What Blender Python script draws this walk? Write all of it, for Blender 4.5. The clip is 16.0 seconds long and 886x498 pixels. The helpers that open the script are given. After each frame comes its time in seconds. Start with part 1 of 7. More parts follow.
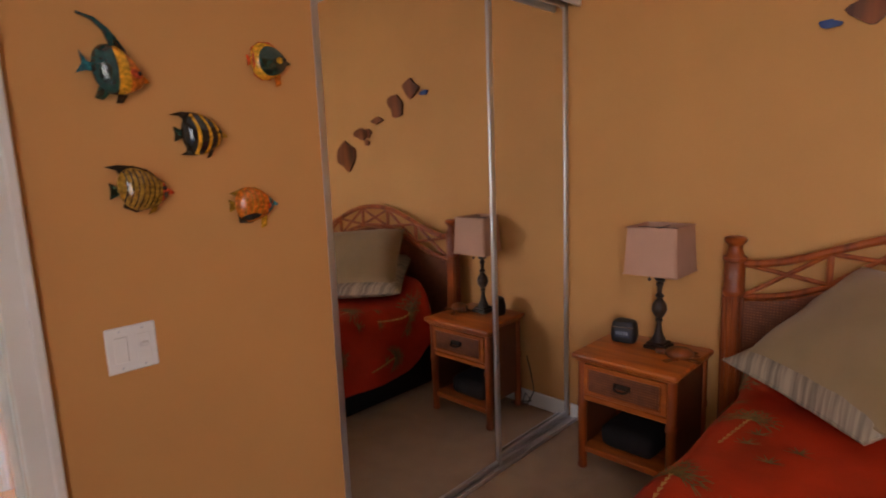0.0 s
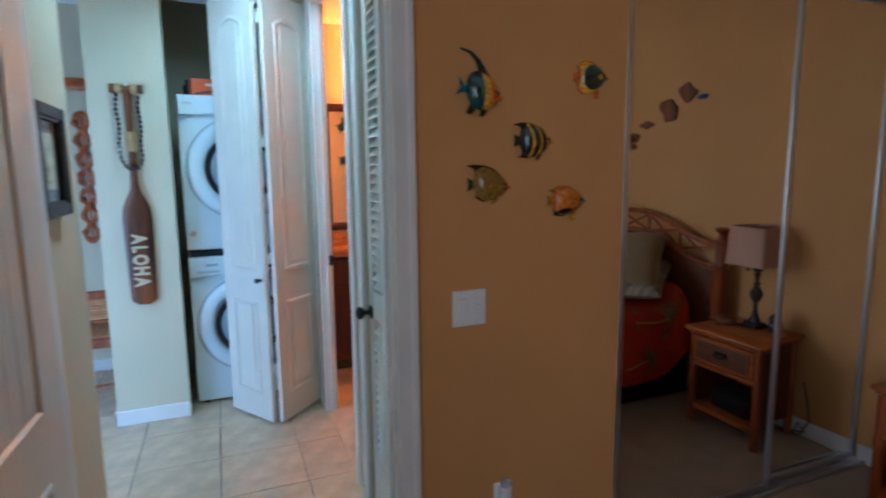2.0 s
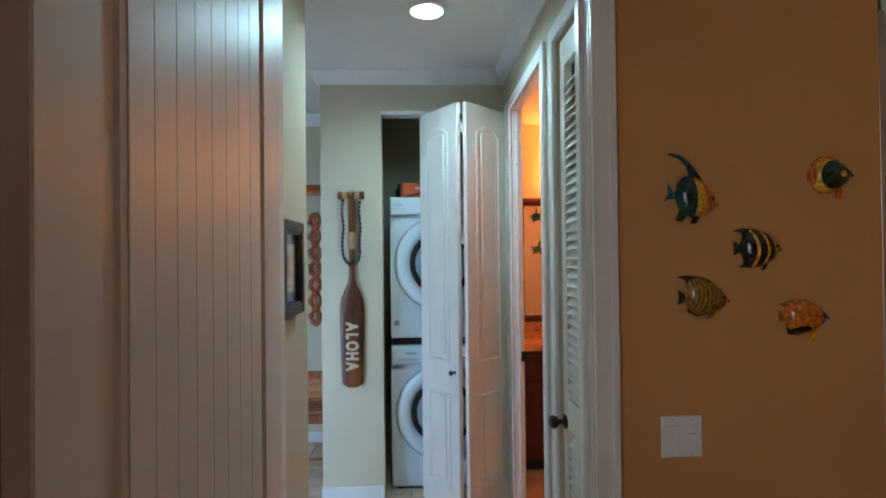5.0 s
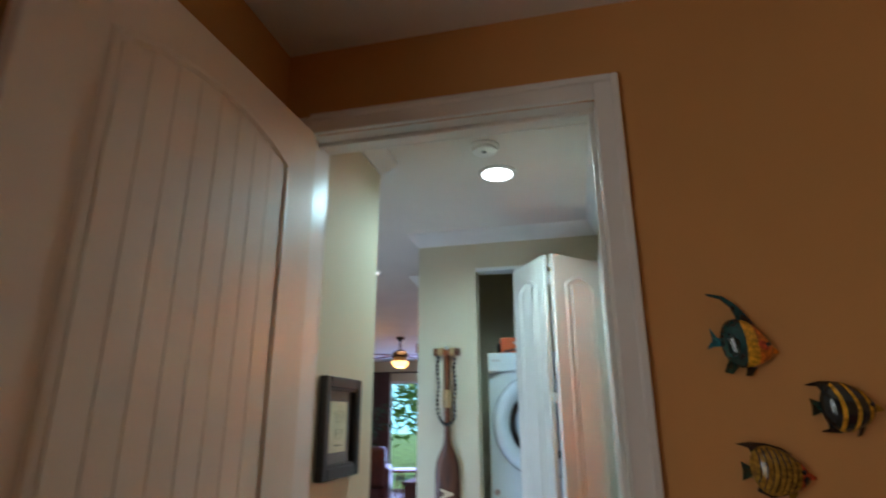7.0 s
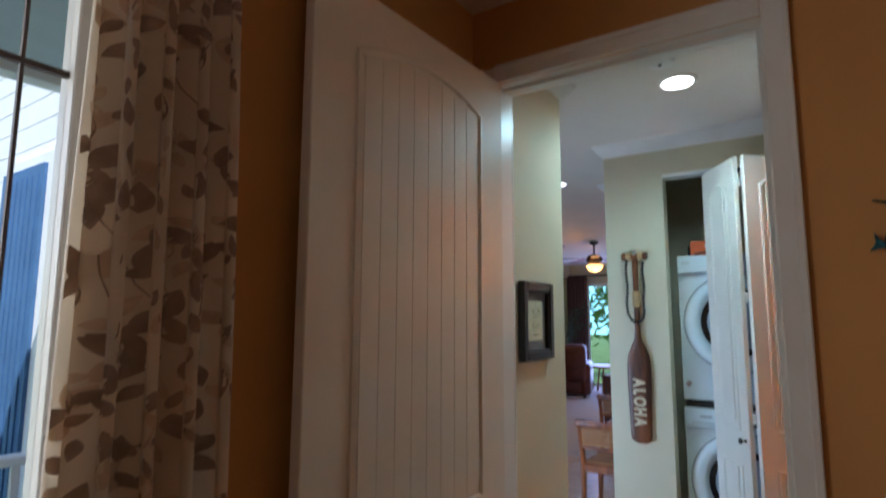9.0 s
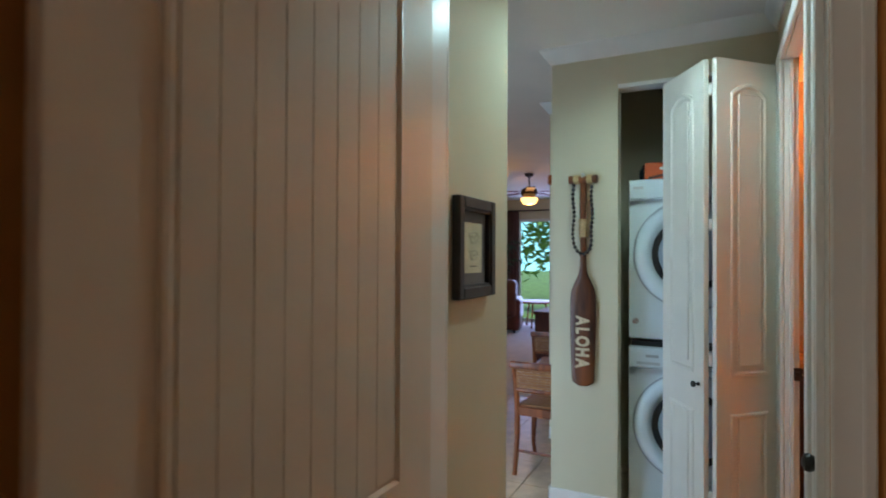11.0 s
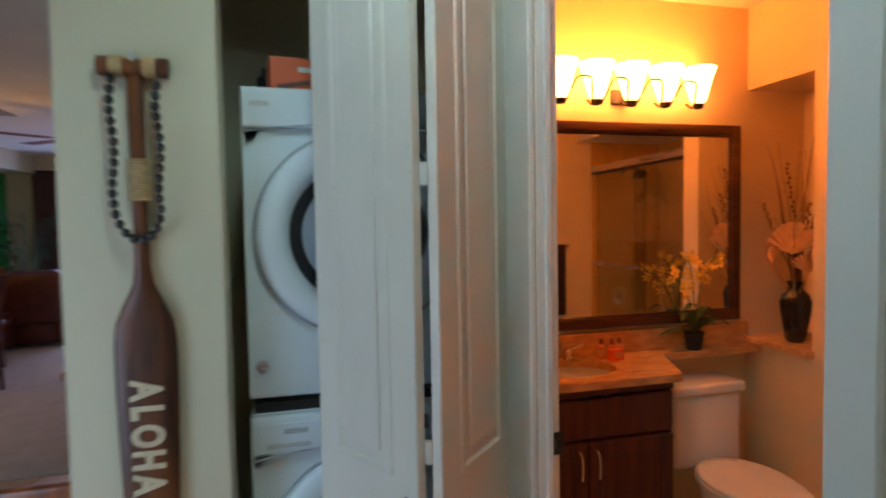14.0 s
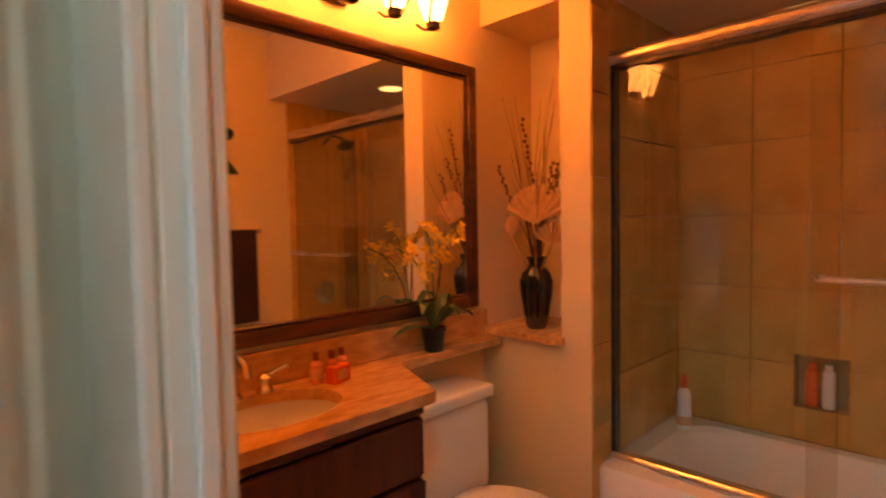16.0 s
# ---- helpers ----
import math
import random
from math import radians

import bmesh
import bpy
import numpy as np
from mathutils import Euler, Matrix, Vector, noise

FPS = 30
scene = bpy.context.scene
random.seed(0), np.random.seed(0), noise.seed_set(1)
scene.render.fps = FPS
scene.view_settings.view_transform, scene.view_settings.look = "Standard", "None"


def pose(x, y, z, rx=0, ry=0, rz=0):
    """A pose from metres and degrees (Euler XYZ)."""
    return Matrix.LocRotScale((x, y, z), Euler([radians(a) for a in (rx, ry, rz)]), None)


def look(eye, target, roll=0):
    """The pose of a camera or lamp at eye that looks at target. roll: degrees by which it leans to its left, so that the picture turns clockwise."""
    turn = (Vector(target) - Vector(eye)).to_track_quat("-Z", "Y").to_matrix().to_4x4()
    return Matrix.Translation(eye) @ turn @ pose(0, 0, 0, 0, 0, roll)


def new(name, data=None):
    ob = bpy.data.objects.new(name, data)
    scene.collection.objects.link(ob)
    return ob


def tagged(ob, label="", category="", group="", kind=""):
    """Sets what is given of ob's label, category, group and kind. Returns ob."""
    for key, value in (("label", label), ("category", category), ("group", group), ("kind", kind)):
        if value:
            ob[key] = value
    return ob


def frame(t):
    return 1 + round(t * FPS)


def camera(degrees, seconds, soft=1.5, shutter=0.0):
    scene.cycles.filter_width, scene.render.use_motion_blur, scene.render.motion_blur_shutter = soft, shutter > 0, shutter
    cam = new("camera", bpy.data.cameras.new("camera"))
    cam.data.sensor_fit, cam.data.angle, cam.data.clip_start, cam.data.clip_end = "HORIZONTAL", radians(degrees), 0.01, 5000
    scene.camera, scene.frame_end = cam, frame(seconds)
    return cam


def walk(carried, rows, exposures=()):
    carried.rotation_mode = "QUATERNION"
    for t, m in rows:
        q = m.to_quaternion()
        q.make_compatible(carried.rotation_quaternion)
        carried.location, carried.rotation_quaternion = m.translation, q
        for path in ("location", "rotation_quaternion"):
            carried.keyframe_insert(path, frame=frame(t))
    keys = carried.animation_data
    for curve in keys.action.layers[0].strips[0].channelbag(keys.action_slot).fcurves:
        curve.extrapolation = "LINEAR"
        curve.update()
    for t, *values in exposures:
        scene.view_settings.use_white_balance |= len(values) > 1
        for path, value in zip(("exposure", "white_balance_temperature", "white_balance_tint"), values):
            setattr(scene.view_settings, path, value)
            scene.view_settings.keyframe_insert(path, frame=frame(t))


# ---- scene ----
cam = camera(77.9, 16.0, soft=1.8, shutter=0.5)
PATH = [
    (0, (0.462, 0.883, 1.464), (-0.921, 2.295, 1.155), -2.2),
    (0.5, (0.517, 0.864, 1.449), (-0.98, 2.154, 1.144), -0.8),
    (1, (0.529, 0.782, 1.447), (-1.068, 1.949, 1.15), -0.5),
    (1.5, (0.529, 0.672, 1.447), (-1.196, 1.642, 1.159), -1.1),
    (2, (0.522, 0.562, 1.471), (-1.313, 1.306, 1.189), -0.6),
    (2.5, (0.522, 0.497, 1.497), (-1.385, 1.031, 1.219), -0.5),
    (3, (0.509, 0.466, 1.516), (-1.435, 0.845, 1.242), -0.3),
    (3.2, (0.501, 0.473, 1.533), (-1.454, 0.791, 1.258), -0.2),
    (5.3, (0.476, 0.561, 1.555), (-1.521, 0.631, 1.631), -0.4),
    (5.5, (0.463, 0.574, 1.553), (-1.529, 0.666, 1.702), -0.4),
    (6, (0.379, 0.656, 1.559), (-1.595, 0.709, 1.876), -0.4),
    (6.5, (0.329, 0.752, 1.55), (-1.615, 0.641, 2.006), -0.2),
    (7, (0.417, 0.933, 1.547), (-1.442, 0.482, 2.13), -0.2),
    (7.5, (0.565, 1.031, 1.532), (-1.144, 0.202, 2.159), 0.0),
    (8, (0.686, 1.077, 1.527), (-0.93, 0.078, 2.151), 0.2),
    (8.5, (0.742, 1.103, 1.533), (-0.873, 0.033, 2.028), 0.2),
    (9, (0.756, 1.104, 1.526), (-0.89, -0.005, 1.773), 0.2),
    (9.2, (0.76, 1.102, 1.518), (-0.89, -0.017, 1.676), -0.1),
    (11.3, (0.095, 0.768, 1.474), (-1.743, -0.018, 1.449), 0.3),
    (11.5, (-0.009, 0.724, 1.465), (-1.899, 0.07, 1.444), 0.1),
    (12, (-0.288, 0.7, 1.474), (-2.236, 0.249, 1.454), -0.9),
    (12.5, (-0.58, 0.637, 1.474), (-2.549, 0.286, 1.45), -1.0),
    (13, (-0.844, 0.581, 1.468), (-2.843, 0.531, 1.443), -0.6),
    (13.5, (-1.147, 0.625, 1.465), (-3.138, 0.813, 1.447), -1.2),
    (14, (-1.444, 0.537, 1.522), (-3.382, 1.021, 1.433), -1.0),
    (14.5, (-1.704, 0.641, 1.485), (-3.516, 1.482, 1.398), -0.6),
    (15, (-1.914, 0.769, 1.454), (-3.575, 1.879, 1.36), -1.1),
    (15.5, (-2.131, 0.848, 1.421), (-3.689, 2.098, 1.326), -1.2),
    (16, (-2.273, 0.956, 1.363), (-3.677, 2.377, 1.27), -1.0),
]
EXPOSURES = [(0.0, 1.8, 6450, 22), (1.0, 1.75, 5600, 13), (1.5, 1.3, 5100, 9), (2.0, 1.0, 4950, 6), (3.0, 0.8, 5150, 7), (5.5, 0.65, 5900, 10), (7.0, 0.7, 6200, 11), (9.0, 0.62, 5950, 12), (11.5, 0.42, 6600, 6), (12.5, 0.34, 6050, 4), (13.5, 0.25, 6550, 10), (14.5, 0.08, 6950, 12), (15.0, 0.12, 7700, 16), (15.5, 0.22, 7900, 17), (16.0, 0.45, 7950, 16)]
walk(cam, [(t, look(eye, target, roll)) for t, eye, target, roll in PATH], EXPOSURES)

# ---- light ----
world = bpy.data.worlds.new("world")
scene.world = world
world.use_nodes = True
wn = world.node_tree
sky = wn.nodes.new("ShaderNodeTexSky")
sky.sky_type = "NISHITA"
sky.sun_disc = False
sky.sun_elevation, sky.sun_rotation = radians(60), radians(38)
wn.links.new(sky.outputs[0], wn.nodes["Background"].inputs[0])
wn.nodes["Background"].inputs[1].default_value = 0.15
sun = new("sun", bpy.data.lights.new("sun", "SUN"))
sun.data.energy, sun.data.angle, sun.data.color = 5.0, radians(0.6), (1.0, 0.95, 0.87)
sun.matrix_world = look((0, 0, 20), (-7.0, -9.0, 0))


def lamp(name, kind, place, target, watts, colour, size=0.1, size_y=None, spot=None):
    data = bpy.data.lights.new(name, kind)
    data.energy, data.color = watts, colour
    if kind == "AREA":
        data.shape, data.size = ("RECTANGLE", size) if size_y else ("DISK", size)
        if size_y:
            data.size_y = size_y
    else:
        data.shadow_soft_size = size
    if spot:
        data.spot_size, data.spot_blend = radians(spot), 0.6
    ob = new(name, data)
    ob.matrix_world = look(place, target)
    return ob


COOL, WARM = (0.58, 0.93, 1.0), (1.0, 0.50, 0.13)
lamp("window_daylight", "AREA", (1.24, -0.30, 1.60), (0.35, 3.0, 1.55), 7.8, (1.0, 0.94, 0.88), 1.4, 1.6)
lamp("slider_daylight", "AREA", (-11.45, -2.2, 1.2), (-6.0, -1.6, 0.6), 42, (0.42, 0.49, 1.0), 1.9, 2.1)
lamp("hall_can_glow", "SPOT", (-2.13, 0.60, 2.68), (-2.13, 0.60, 0.0), 25, COOL, 0.07, spot=165)
lamp("kitchen_daylight", "AREA", (-1.95, -1.15, 0.85), (-3.2, 0.1, 0.25), 18, (0.46, 0.68, 1.0), 1.1, 1.4)
lamp("dining_glow", "POINT", (-6.95, -3.0, 1.80), (-6.95, -3.0, 0), 11, WARM, 0.12)
lamp("fan_glow", "POINT", (-7.8, -1.75, 2.12), (-7.8, -1.75, 0), 6, WARM, 0.10)

# ---- materials ----
MATS = {}


def shader(name, base, rough=0.6, metal=0.0, var=0.08, scale=6.0, bump=0.1, bscale=120.0, spec=0.5, coat=0.0, sheen=0.0, aniso=(1, 1, 1), second=None, obj_var=0.0):
    """A surface with two scales of colour change and fine relief."""
    if name in MATS:
        return MATS[name]
    m = bpy.data.materials.new(name)
    m.use_nodes = True
    n, l = m.node_tree.nodes, m.node_tree.links
    b = n["Principled BSDF"]
    b.inputs["Metallic"].default_value = metal
    b.inputs["Specular IOR Level"].default_value = spec
    b.inputs["Coat Weight"].default_value = coat
    b.inputs["Coat Roughness"].default_value = 0.12
    b.inputs["Sheen Weight"].default_value = sheen
    co = n.new("ShaderNodeTexCoord")
    mp = n.new("ShaderNodeMapping")
    mp.inputs["Scale"].default_value = aniso
    l.new(co.outputs["Object"], mp.inputs[0])
    big, fine = n.new("ShaderNodeTexNoise"), n.new("ShaderNodeTexNoise")
    big.inputs["Scale"].default_value, fine.inputs["Scale"].default_value = scale, bscale
    big.inputs["Detail"].default_value, fine.inputs["Detail"].default_value = 4, 3
    for t in (big, fine):
        l.new(mp.outputs[0], t.inputs["Vector"])
    mix = n.new("ShaderNodeMix")
    mix.data_type = "RGBA"
    lo = [max(0, c * (1 - var)) for c in base] if second is None else second
    hi = [min(1, c * (1 + var)) for c in base] if second is None else base
    mix.inputs["A"].default_value, mix.inputs["B"].default_value = (*lo, 1), (*hi, 1)
    ramp = n.new("ShaderNodeMapRange")
    ramp.inputs["From Min"].default_value, ramp.inputs["From Max"].default_value = 0.35, 0.65
    l.new(big.outputs[0], ramp.inputs[0])
    l.new(ramp.outputs[0], mix.inputs["Factor"])
    out = mix.outputs["Result"]
    if obj_var:
        info, hsv, mr = n.new("ShaderNodeObjectInfo"), n.new("ShaderNodeHueSaturation"), n.new("ShaderNodeMapRange")
        mr.inputs["To Min"].default_value, mr.inputs["To Max"].default_value = 1 - obj_var, 1 + obj_var
        l.new(info.outputs["Random"], mr.inputs[0])
        l.new(mr.outputs[0], hsv.inputs["Value"])
        l.new(out, hsv.inputs["Color"])
        out = hsv.outputs[0]
    l.new(out, b.inputs["Base Color"])
    rr = n.new("ShaderNodeMapRange")
    rr.inputs["To Min"].default_value, rr.inputs["To Max"].default_value = max(0.02, rough * 0.85), min(1, rough * 1.15)
    l.new(fine.outputs[0], rr.inputs[0])
    l.new(rr.outputs[0], b.inputs["Roughness"])
    if bump:
        bp = n.new("ShaderNodeBump")
        bp.inputs["Strength"].default_value, bp.inputs["Distance"].default_value = bump, 0.004
        l.new(fine.outputs[0], bp.inputs["Height"])
        l.new(bp.outputs[0], b.inputs["Normal"])
    MATS[name] = m
    return m


def glow(name, colour, strength, base=(0.9, 0.9, 0.9)):
    m = bpy.data.materials.new(name)
    m.use_nodes = True
    b = m.node_tree.nodes["Principled BSDF"]
    b.inputs["Base Color"].default_value = (*base, 1)
    b.inputs["Emission Color"].default_value = (*colour, 1)
    b.inputs["Emission Strength"].default_value = strength * 0.3
    b.inputs["Roughness"].default_value = 0.4
    return m


def clear(name, colour=(1, 1, 1), rough=0.0, ior=1.45):
    m = bpy.data.materials.new(name)
    m.use_nodes = True
    b = m.node_tree.nodes["Principled BSDF"]
    b.inputs["Base Color"].default_value = (*colour, 1)
    b.inputs["Transmission Weight"].default_value = 1
    b.inputs["Roughness"].default_value, b.inputs["IOR"].default_value = rough, ior
    return m


def wood(name, dark, light, rough=0.35, along="z", coat=0.25, scale=3.0):
    st = {"x": (0.12, 1, 1), "y": (1, 0.12, 1), "z": (1, 1, 0.12)}[along]
    return shader(name, light, rough, second=dark, scale=scale * 9, aniso=st, bump=0.15, bscale=90, coat=coat)


def woven(name, dark, light, pitch=0.012):
    """Woven cane or rattan: two crossing waves."""
    m = shader(name, light, 0.55, second=dark, scale=30, bump=0.0)
    n, l = m.node_tree.nodes, m.node_tree.links
    b = n["Principled BSDF"]
    co = n.new("ShaderNodeTexCoord")
    waves = []
    for axis in ("X", "Z"):
        w = n.new("ShaderNodeTexWave")
        w.bands_direction = axis
        w.inputs["Scale"].default_value = 0.314 / pitch
        w.inputs["Distortion"].default_value = 0.6
        l.new(co.outputs["Object"], w.inputs[0])
        waves.append(w)
    mul = n.new("ShaderNodeMath")
    mul.operation = "MULTIPLY"
    l.new(waves[0].outputs["Fac"], mul.inputs[0])
    l.new(waves[1].outputs["Fac"], mul.inputs[1])
    mx = n.new("ShaderNodeMix")
    mx.data_type = "RGBA"
    mx.inputs["A"].default_value = (*dark, 1)
    old = b.inputs["Base Color"].links[0].from_socket
    l.new(old, mx.inputs["B"])
    l.new(mul.outputs[0], mx.inputs["Factor"])
    l.new(mx.outputs["Result"], b.inputs["Base Color"])
    bp = n.new("ShaderNodeBump")
    bp.inputs["Strength"].default_value, bp.inputs["Distance"].default_value = 0.6, 0.003
    l.new(mul.outputs[0], bp.inputs["Height"])
    l.new(bp.outputs[0], b.inputs["Normal"])
    return m


TAN = shader("tan_wall_paint", (0.60, 0.295, 0.095), 0.72, var=0.05, scale=1.5, bump=0.12, bscale=220, spec=0.35)
CREAM = shader("cream_wall_paint", (0.63, 0.56, 0.40), 0.7, var=0.04, scale=1.5, bump=0.12, bscale=220, spec=0.35)
GOLD = shader("bath_wall_paint", (0.74, 0.56, 0.33), 0.6, var=0.05, scale=1.5, bump=0.1, bscale=220, spec=0.4)
GREEN = shader("green_wall_paint", (0.012, 0.30, 0.07), 0.6, var=0.08, scale=1.2, bump=0.1, bscale=200)
CEIL = shader("ceiling_white", (0.78, 0.74, 0.68), 0.85, var=0.03, scale=2, bump=0.25, bscale=90)
TRIM = shader("white_trim_paint", (0.80, 0.78, 0.74), 0.32, var=0.03, scale=5, bump=0.04, bscale=60)
DOORW = shader("white_door_paint", (0.78, 0.72, 0.63), 0.40, var=0.03, scale=4, bump=0.05, bscale=70)
TILE = shader("travertine_floor_tile", (0.68, 0.51, 0.34), 0.30, second=(0.53, 0.385, 0.25), scale=9, bump=0.015, bscale=25, obj_var=0.05)
GROUT = shader("floor_grout", (0.24, 0.19, 0.15), 0.9, var=0.15, scale=12, bump=0.3)
CARPET = shader("beige_carpet", (0.34, 0.20, 0.092), 0.95, var=0.10, scale=9, bump=0.9, bscale=420, sheen=0.3)
CARPET2 = shader("grey_carpet", (0.52, 0.48, 0.46), 0.95, var=0.08, scale=7, bump=0.9, bscale=380, sheen=0.3)
ALU = shader("brushed_aluminium", (0.62, 0.62, 0.64), 0.34, metal=0.9, var=0.05, aniso=(1, 1, 0.05), bump=0.05)
CHROME = shader("chrome", (0.72, 0.70, 0.66), 0.14, metal=1.0, var=0.03, bump=0.0)
BLACKM = shader("black_iron", (0.03, 0.026, 0.022), 0.4, metal=0.6, var=0.2, bump=0.15)
BRONZE = shader("dark_bronze", (0.050, 0.024, 0.013), 0.40, metal=0.1, second=(0.012, 0.006, 0.004), scale=30, bump=0.3, bscale=60)
MIRROR = shader("mirror_glass", (0.86, 0.87, 0.86), 0.02, metal=1.0, var=0.0, bump=0.0)
GLASS = clear("clear_glass")
GLASSF = clear("shower_glass", (0.90, 0.88, 0.82), 0.0, 1.45)
PLASTIC = shader("white_plastic", (0.82, 0.80, 0.77), 0.38, var=0.02, bump=0.03)
ENAMEL = shader("white_enamel", (0.80, 0.87, 0.91), 0.16, var=0.02, scale=3, bump=0.0, coat=0.4)
PORC = shader("white_porcelain", (0.84, 0.80, 0.75), 0.12, var=0.02, scale=3, bump=0.0, coat=0.5)
BLACKP = shader("black_plastic", (0.015, 0.015, 0.017), 0.35, var=0.2, bump=0.05)
DARKGLASS = shader("dark_door_glass", (0.012, 0.012, 0.016), 0.05, var=0.1, bump=0.0, coat=0.6)
HONEY = wood("honey_wood", (0.26, 0.052, 0.006), (0.46, 0.110, 0.013), 0.42, coat=0.08)
HONEYX = wood("honey_wood_across", (0.30, 0.066, 0.009), (0.52, 0.13, 0.016), 0.36, "x", 0.12)
RATTAN = wood("rattan_pole", (0.17, 0.030, 0.004), (0.36, 0.076, 0.009), 0.42, coat=0.08)
WOVEN = woven("woven_cane", (0.13, 0.032, 0.008), (0.38, 0.125, 0.035))
KOA = wood("koa_paddle", (0.026, 0.005, 0.001), (0.25, 0.066, 0.011), 0.44, "z", 0.10, 1.2)
CHERRY = wood("dark_cherry", (0.060, 0.009, 0.003), (0.115, 0.021, 0.006), 0.55, "z", 0.04)
MAHOG = wood("mahogany_frame", (0.05, 0.014, 0.006), (0.12, 0.035, 0.014), 0.3, "y", 0.3)
CANE = woven("chair_cane", (0.30, 0.11, 0.03), (0.64, 0.31, 0.10), 0.010)
CHAIRW = wood("chair_wood", (0.15, 0.033, 0.008), (0.34, 0.085, 0.020), 0.42)
GRANITE = shader("orange_granite", (0.72, 0.42, 0.185), 0.16, second=(0.50, 0.255, 0.10), scale=34, bump=0.02, bscale=80, coat=0.3, aniso=(1, 0.30, 1))
SHTILE = shader("shower_tile", (0.60, 0.35, 0.105), 0.09, second=(0.50, 0.28, 0.075), scale=9, bump=0.012, bscale=30, obj_var=0.05)
TUBGROUT = shader("sand_grout", (0.42, 0.26, 0.11), 0.8, var=0.1, scale=20)
LEATHER = shader("brown_leather", (0.085, 0.017, 0.007), 0.34, var=0.25, scale=10, bump=0.35, bscale=150)
LINEN = shader("cream_lamp_shade", (0.54, 0.30, 0.20), 0.9, var=0.03, scale=8, bump=0.4, bscale=500)
QUILT = shader("orange_comforter", (0.40, 0.024, 0.003), 0.6, var=0.2, scale=5, bump=0.3, bscale=200, spec=0.25)
SAND = shader("sand_pillow", (0.26, 0.165, 0.068), 0.8, var=0.08, scale=5, bump=0.35, bscale=350, sheen=0.2)
DARKC = shader("dark_cloth", (0.008, 0.006, 0.008), 0.9, var=0.3, bump=0.4, bscale=250)
BLACKF = shader("black_frame", (0.014, 0.012, 0.012), 0.5, var=0.2, bump=0.1)
RED = shader("red_orange_card", (0.72, 0.11, 0.02), 0.45, var=0.06, bump=0.02)


# ---- building helpers ----
def box(bm, x0, x1, y0, y1, z0, z1, bevel=0.0, m=None, seg=1):
    made = bmesh.ops.create_cube(bm, size=1.0)["verts"]
    for v in made:
        v.co = Vector(((x0 + x1) / 2 + v.co.x * (x1 - x0), (y0 + y1) / 2 + v.co.y * (y1 - y0), (z0 + z1) / 2 + v.co.z * (z1 - z0)))
    if bevel:
        edges = list({e for v in made for e in v.link_edges})
        res = bmesh.ops.bevel(bm, geom=edges, offset=bevel, segments=seg, affect="EDGES", profile=0.5)
        made = list({v for f in res["faces"] for v in f.verts} | {v for v in made if v.is_valid})
    if m is not None:
        bmesh.ops.transform(bm, matrix=m, verts=made)
    return bm


def lathe(bm, profile, centre=(0, 0), seg=24, axis="z", base=0.0, m=None):
    """A turned shape from rows of radius and height."""
    rings = []
    for r, z in profile:
        rings.append([bm.verts.new((centre[0] + r * math.cos(2 * math.pi * k / seg), centre[1] + r * math.sin(2 * math.pi * k / seg), base + z)) for k in range(seg)])
    for a, b in zip(rings, rings[1:]):
        for k in range(seg):
            bm.faces.new((a[k], a[(k + 1) % seg], b[(k + 1) % seg], b[k]))
    bm.faces.new(list(reversed(rings[0])))
    bm.faces.new(rings[-1])
    verts = [v for r in rings for v in r]
    if m is not None:
        bmesh.ops.transform(bm, matrix=m, verts=verts)
    return bm


def tube(bm, points, radius, seg=8, closed=False):
    """A round bar along points; radius may be one number or one for each point."""
    pts = [Vector(p) for p in points]
    rad = radius if isinstance(radius, (list, tuple)) else [radius] * len(pts)
    rings, up = [], None
    for k, p in enumerate(pts):
        a, b = pts[max(k - 1, 0)], pts[min(k + 1, len(pts) - 1)]
        if closed:
            a, b = pts[k - 1], pts[(k + 1) % len(pts)]
        d = (b - a).normalized()
        if up is None:
            up = d.orthogonal().normalized()
        up = (up - d * up.dot(d)).normalized()
        side = d.cross(up)
        rings.append([bm.verts.new(p + rad[k] * (up * math.cos(2 * math.pi * j / seg) + side * math.sin(2 * math.pi * j / seg))) for j in range(seg)])
    pairs = list(zip(rings, rings[1:])) + ([(rings[-1], rings[0])] if closed else [])
    for a, b in pairs:
        for j in range(seg):
            bm.faces.new((a[j], a[(j + 1) % seg], b[(j + 1) % seg], b[j]))
    if not closed:
        bm.faces.new(list(reversed(rings[0])))
        bm.faces.new(rings[-1])
    return bm


def slab(bm, outline, depth, to=lambda u, v, w: (u, v, w), edge=0.0):
    """A plate of that depth from an outline in u and v; to() lays it into the world."""
    n = len(outline)
    low = [bm.verts.new(to(u, v, 0)) for u, v in outline]
    top = [bm.verts.new(to(u, v, depth)) for u, v in outline]
    for k in range(n):
        bm.faces.new((low[k], low[(k + 1) % n], top[(k + 1) % n], top[k]))
    bm.faces.new(list(reversed(low)))
    bm.faces.new(top)
    return bm


def ball(bm, centre, r, seg=10, squash=(1, 1, 1)):
    made = bmesh.ops.create_uvsphere(bm, u_segments=seg, v_segments=max(6, seg * 2 // 3), radius=r)["verts"]
    for v in made:
        v.co = Vector((centre[0] + v.co.x * squash[0], centre[1] + v.co.y * squash[1], centre[2] + v.co.z * squash[2]))
    return bm


def finish(ob, bm, material, smooth=True):
    bmesh.ops.recalc_face_normals(bm, faces=bm.faces[:])
    bm.to_mesh(ob.data)
    bm.free()
    ob.data.materials.append(material)
    if smooth:
        for p in ob.data.polygons:
            p.use_smooth = True
        ob.data.set_sharp_from_angle(angle=radians(35))
    return ob


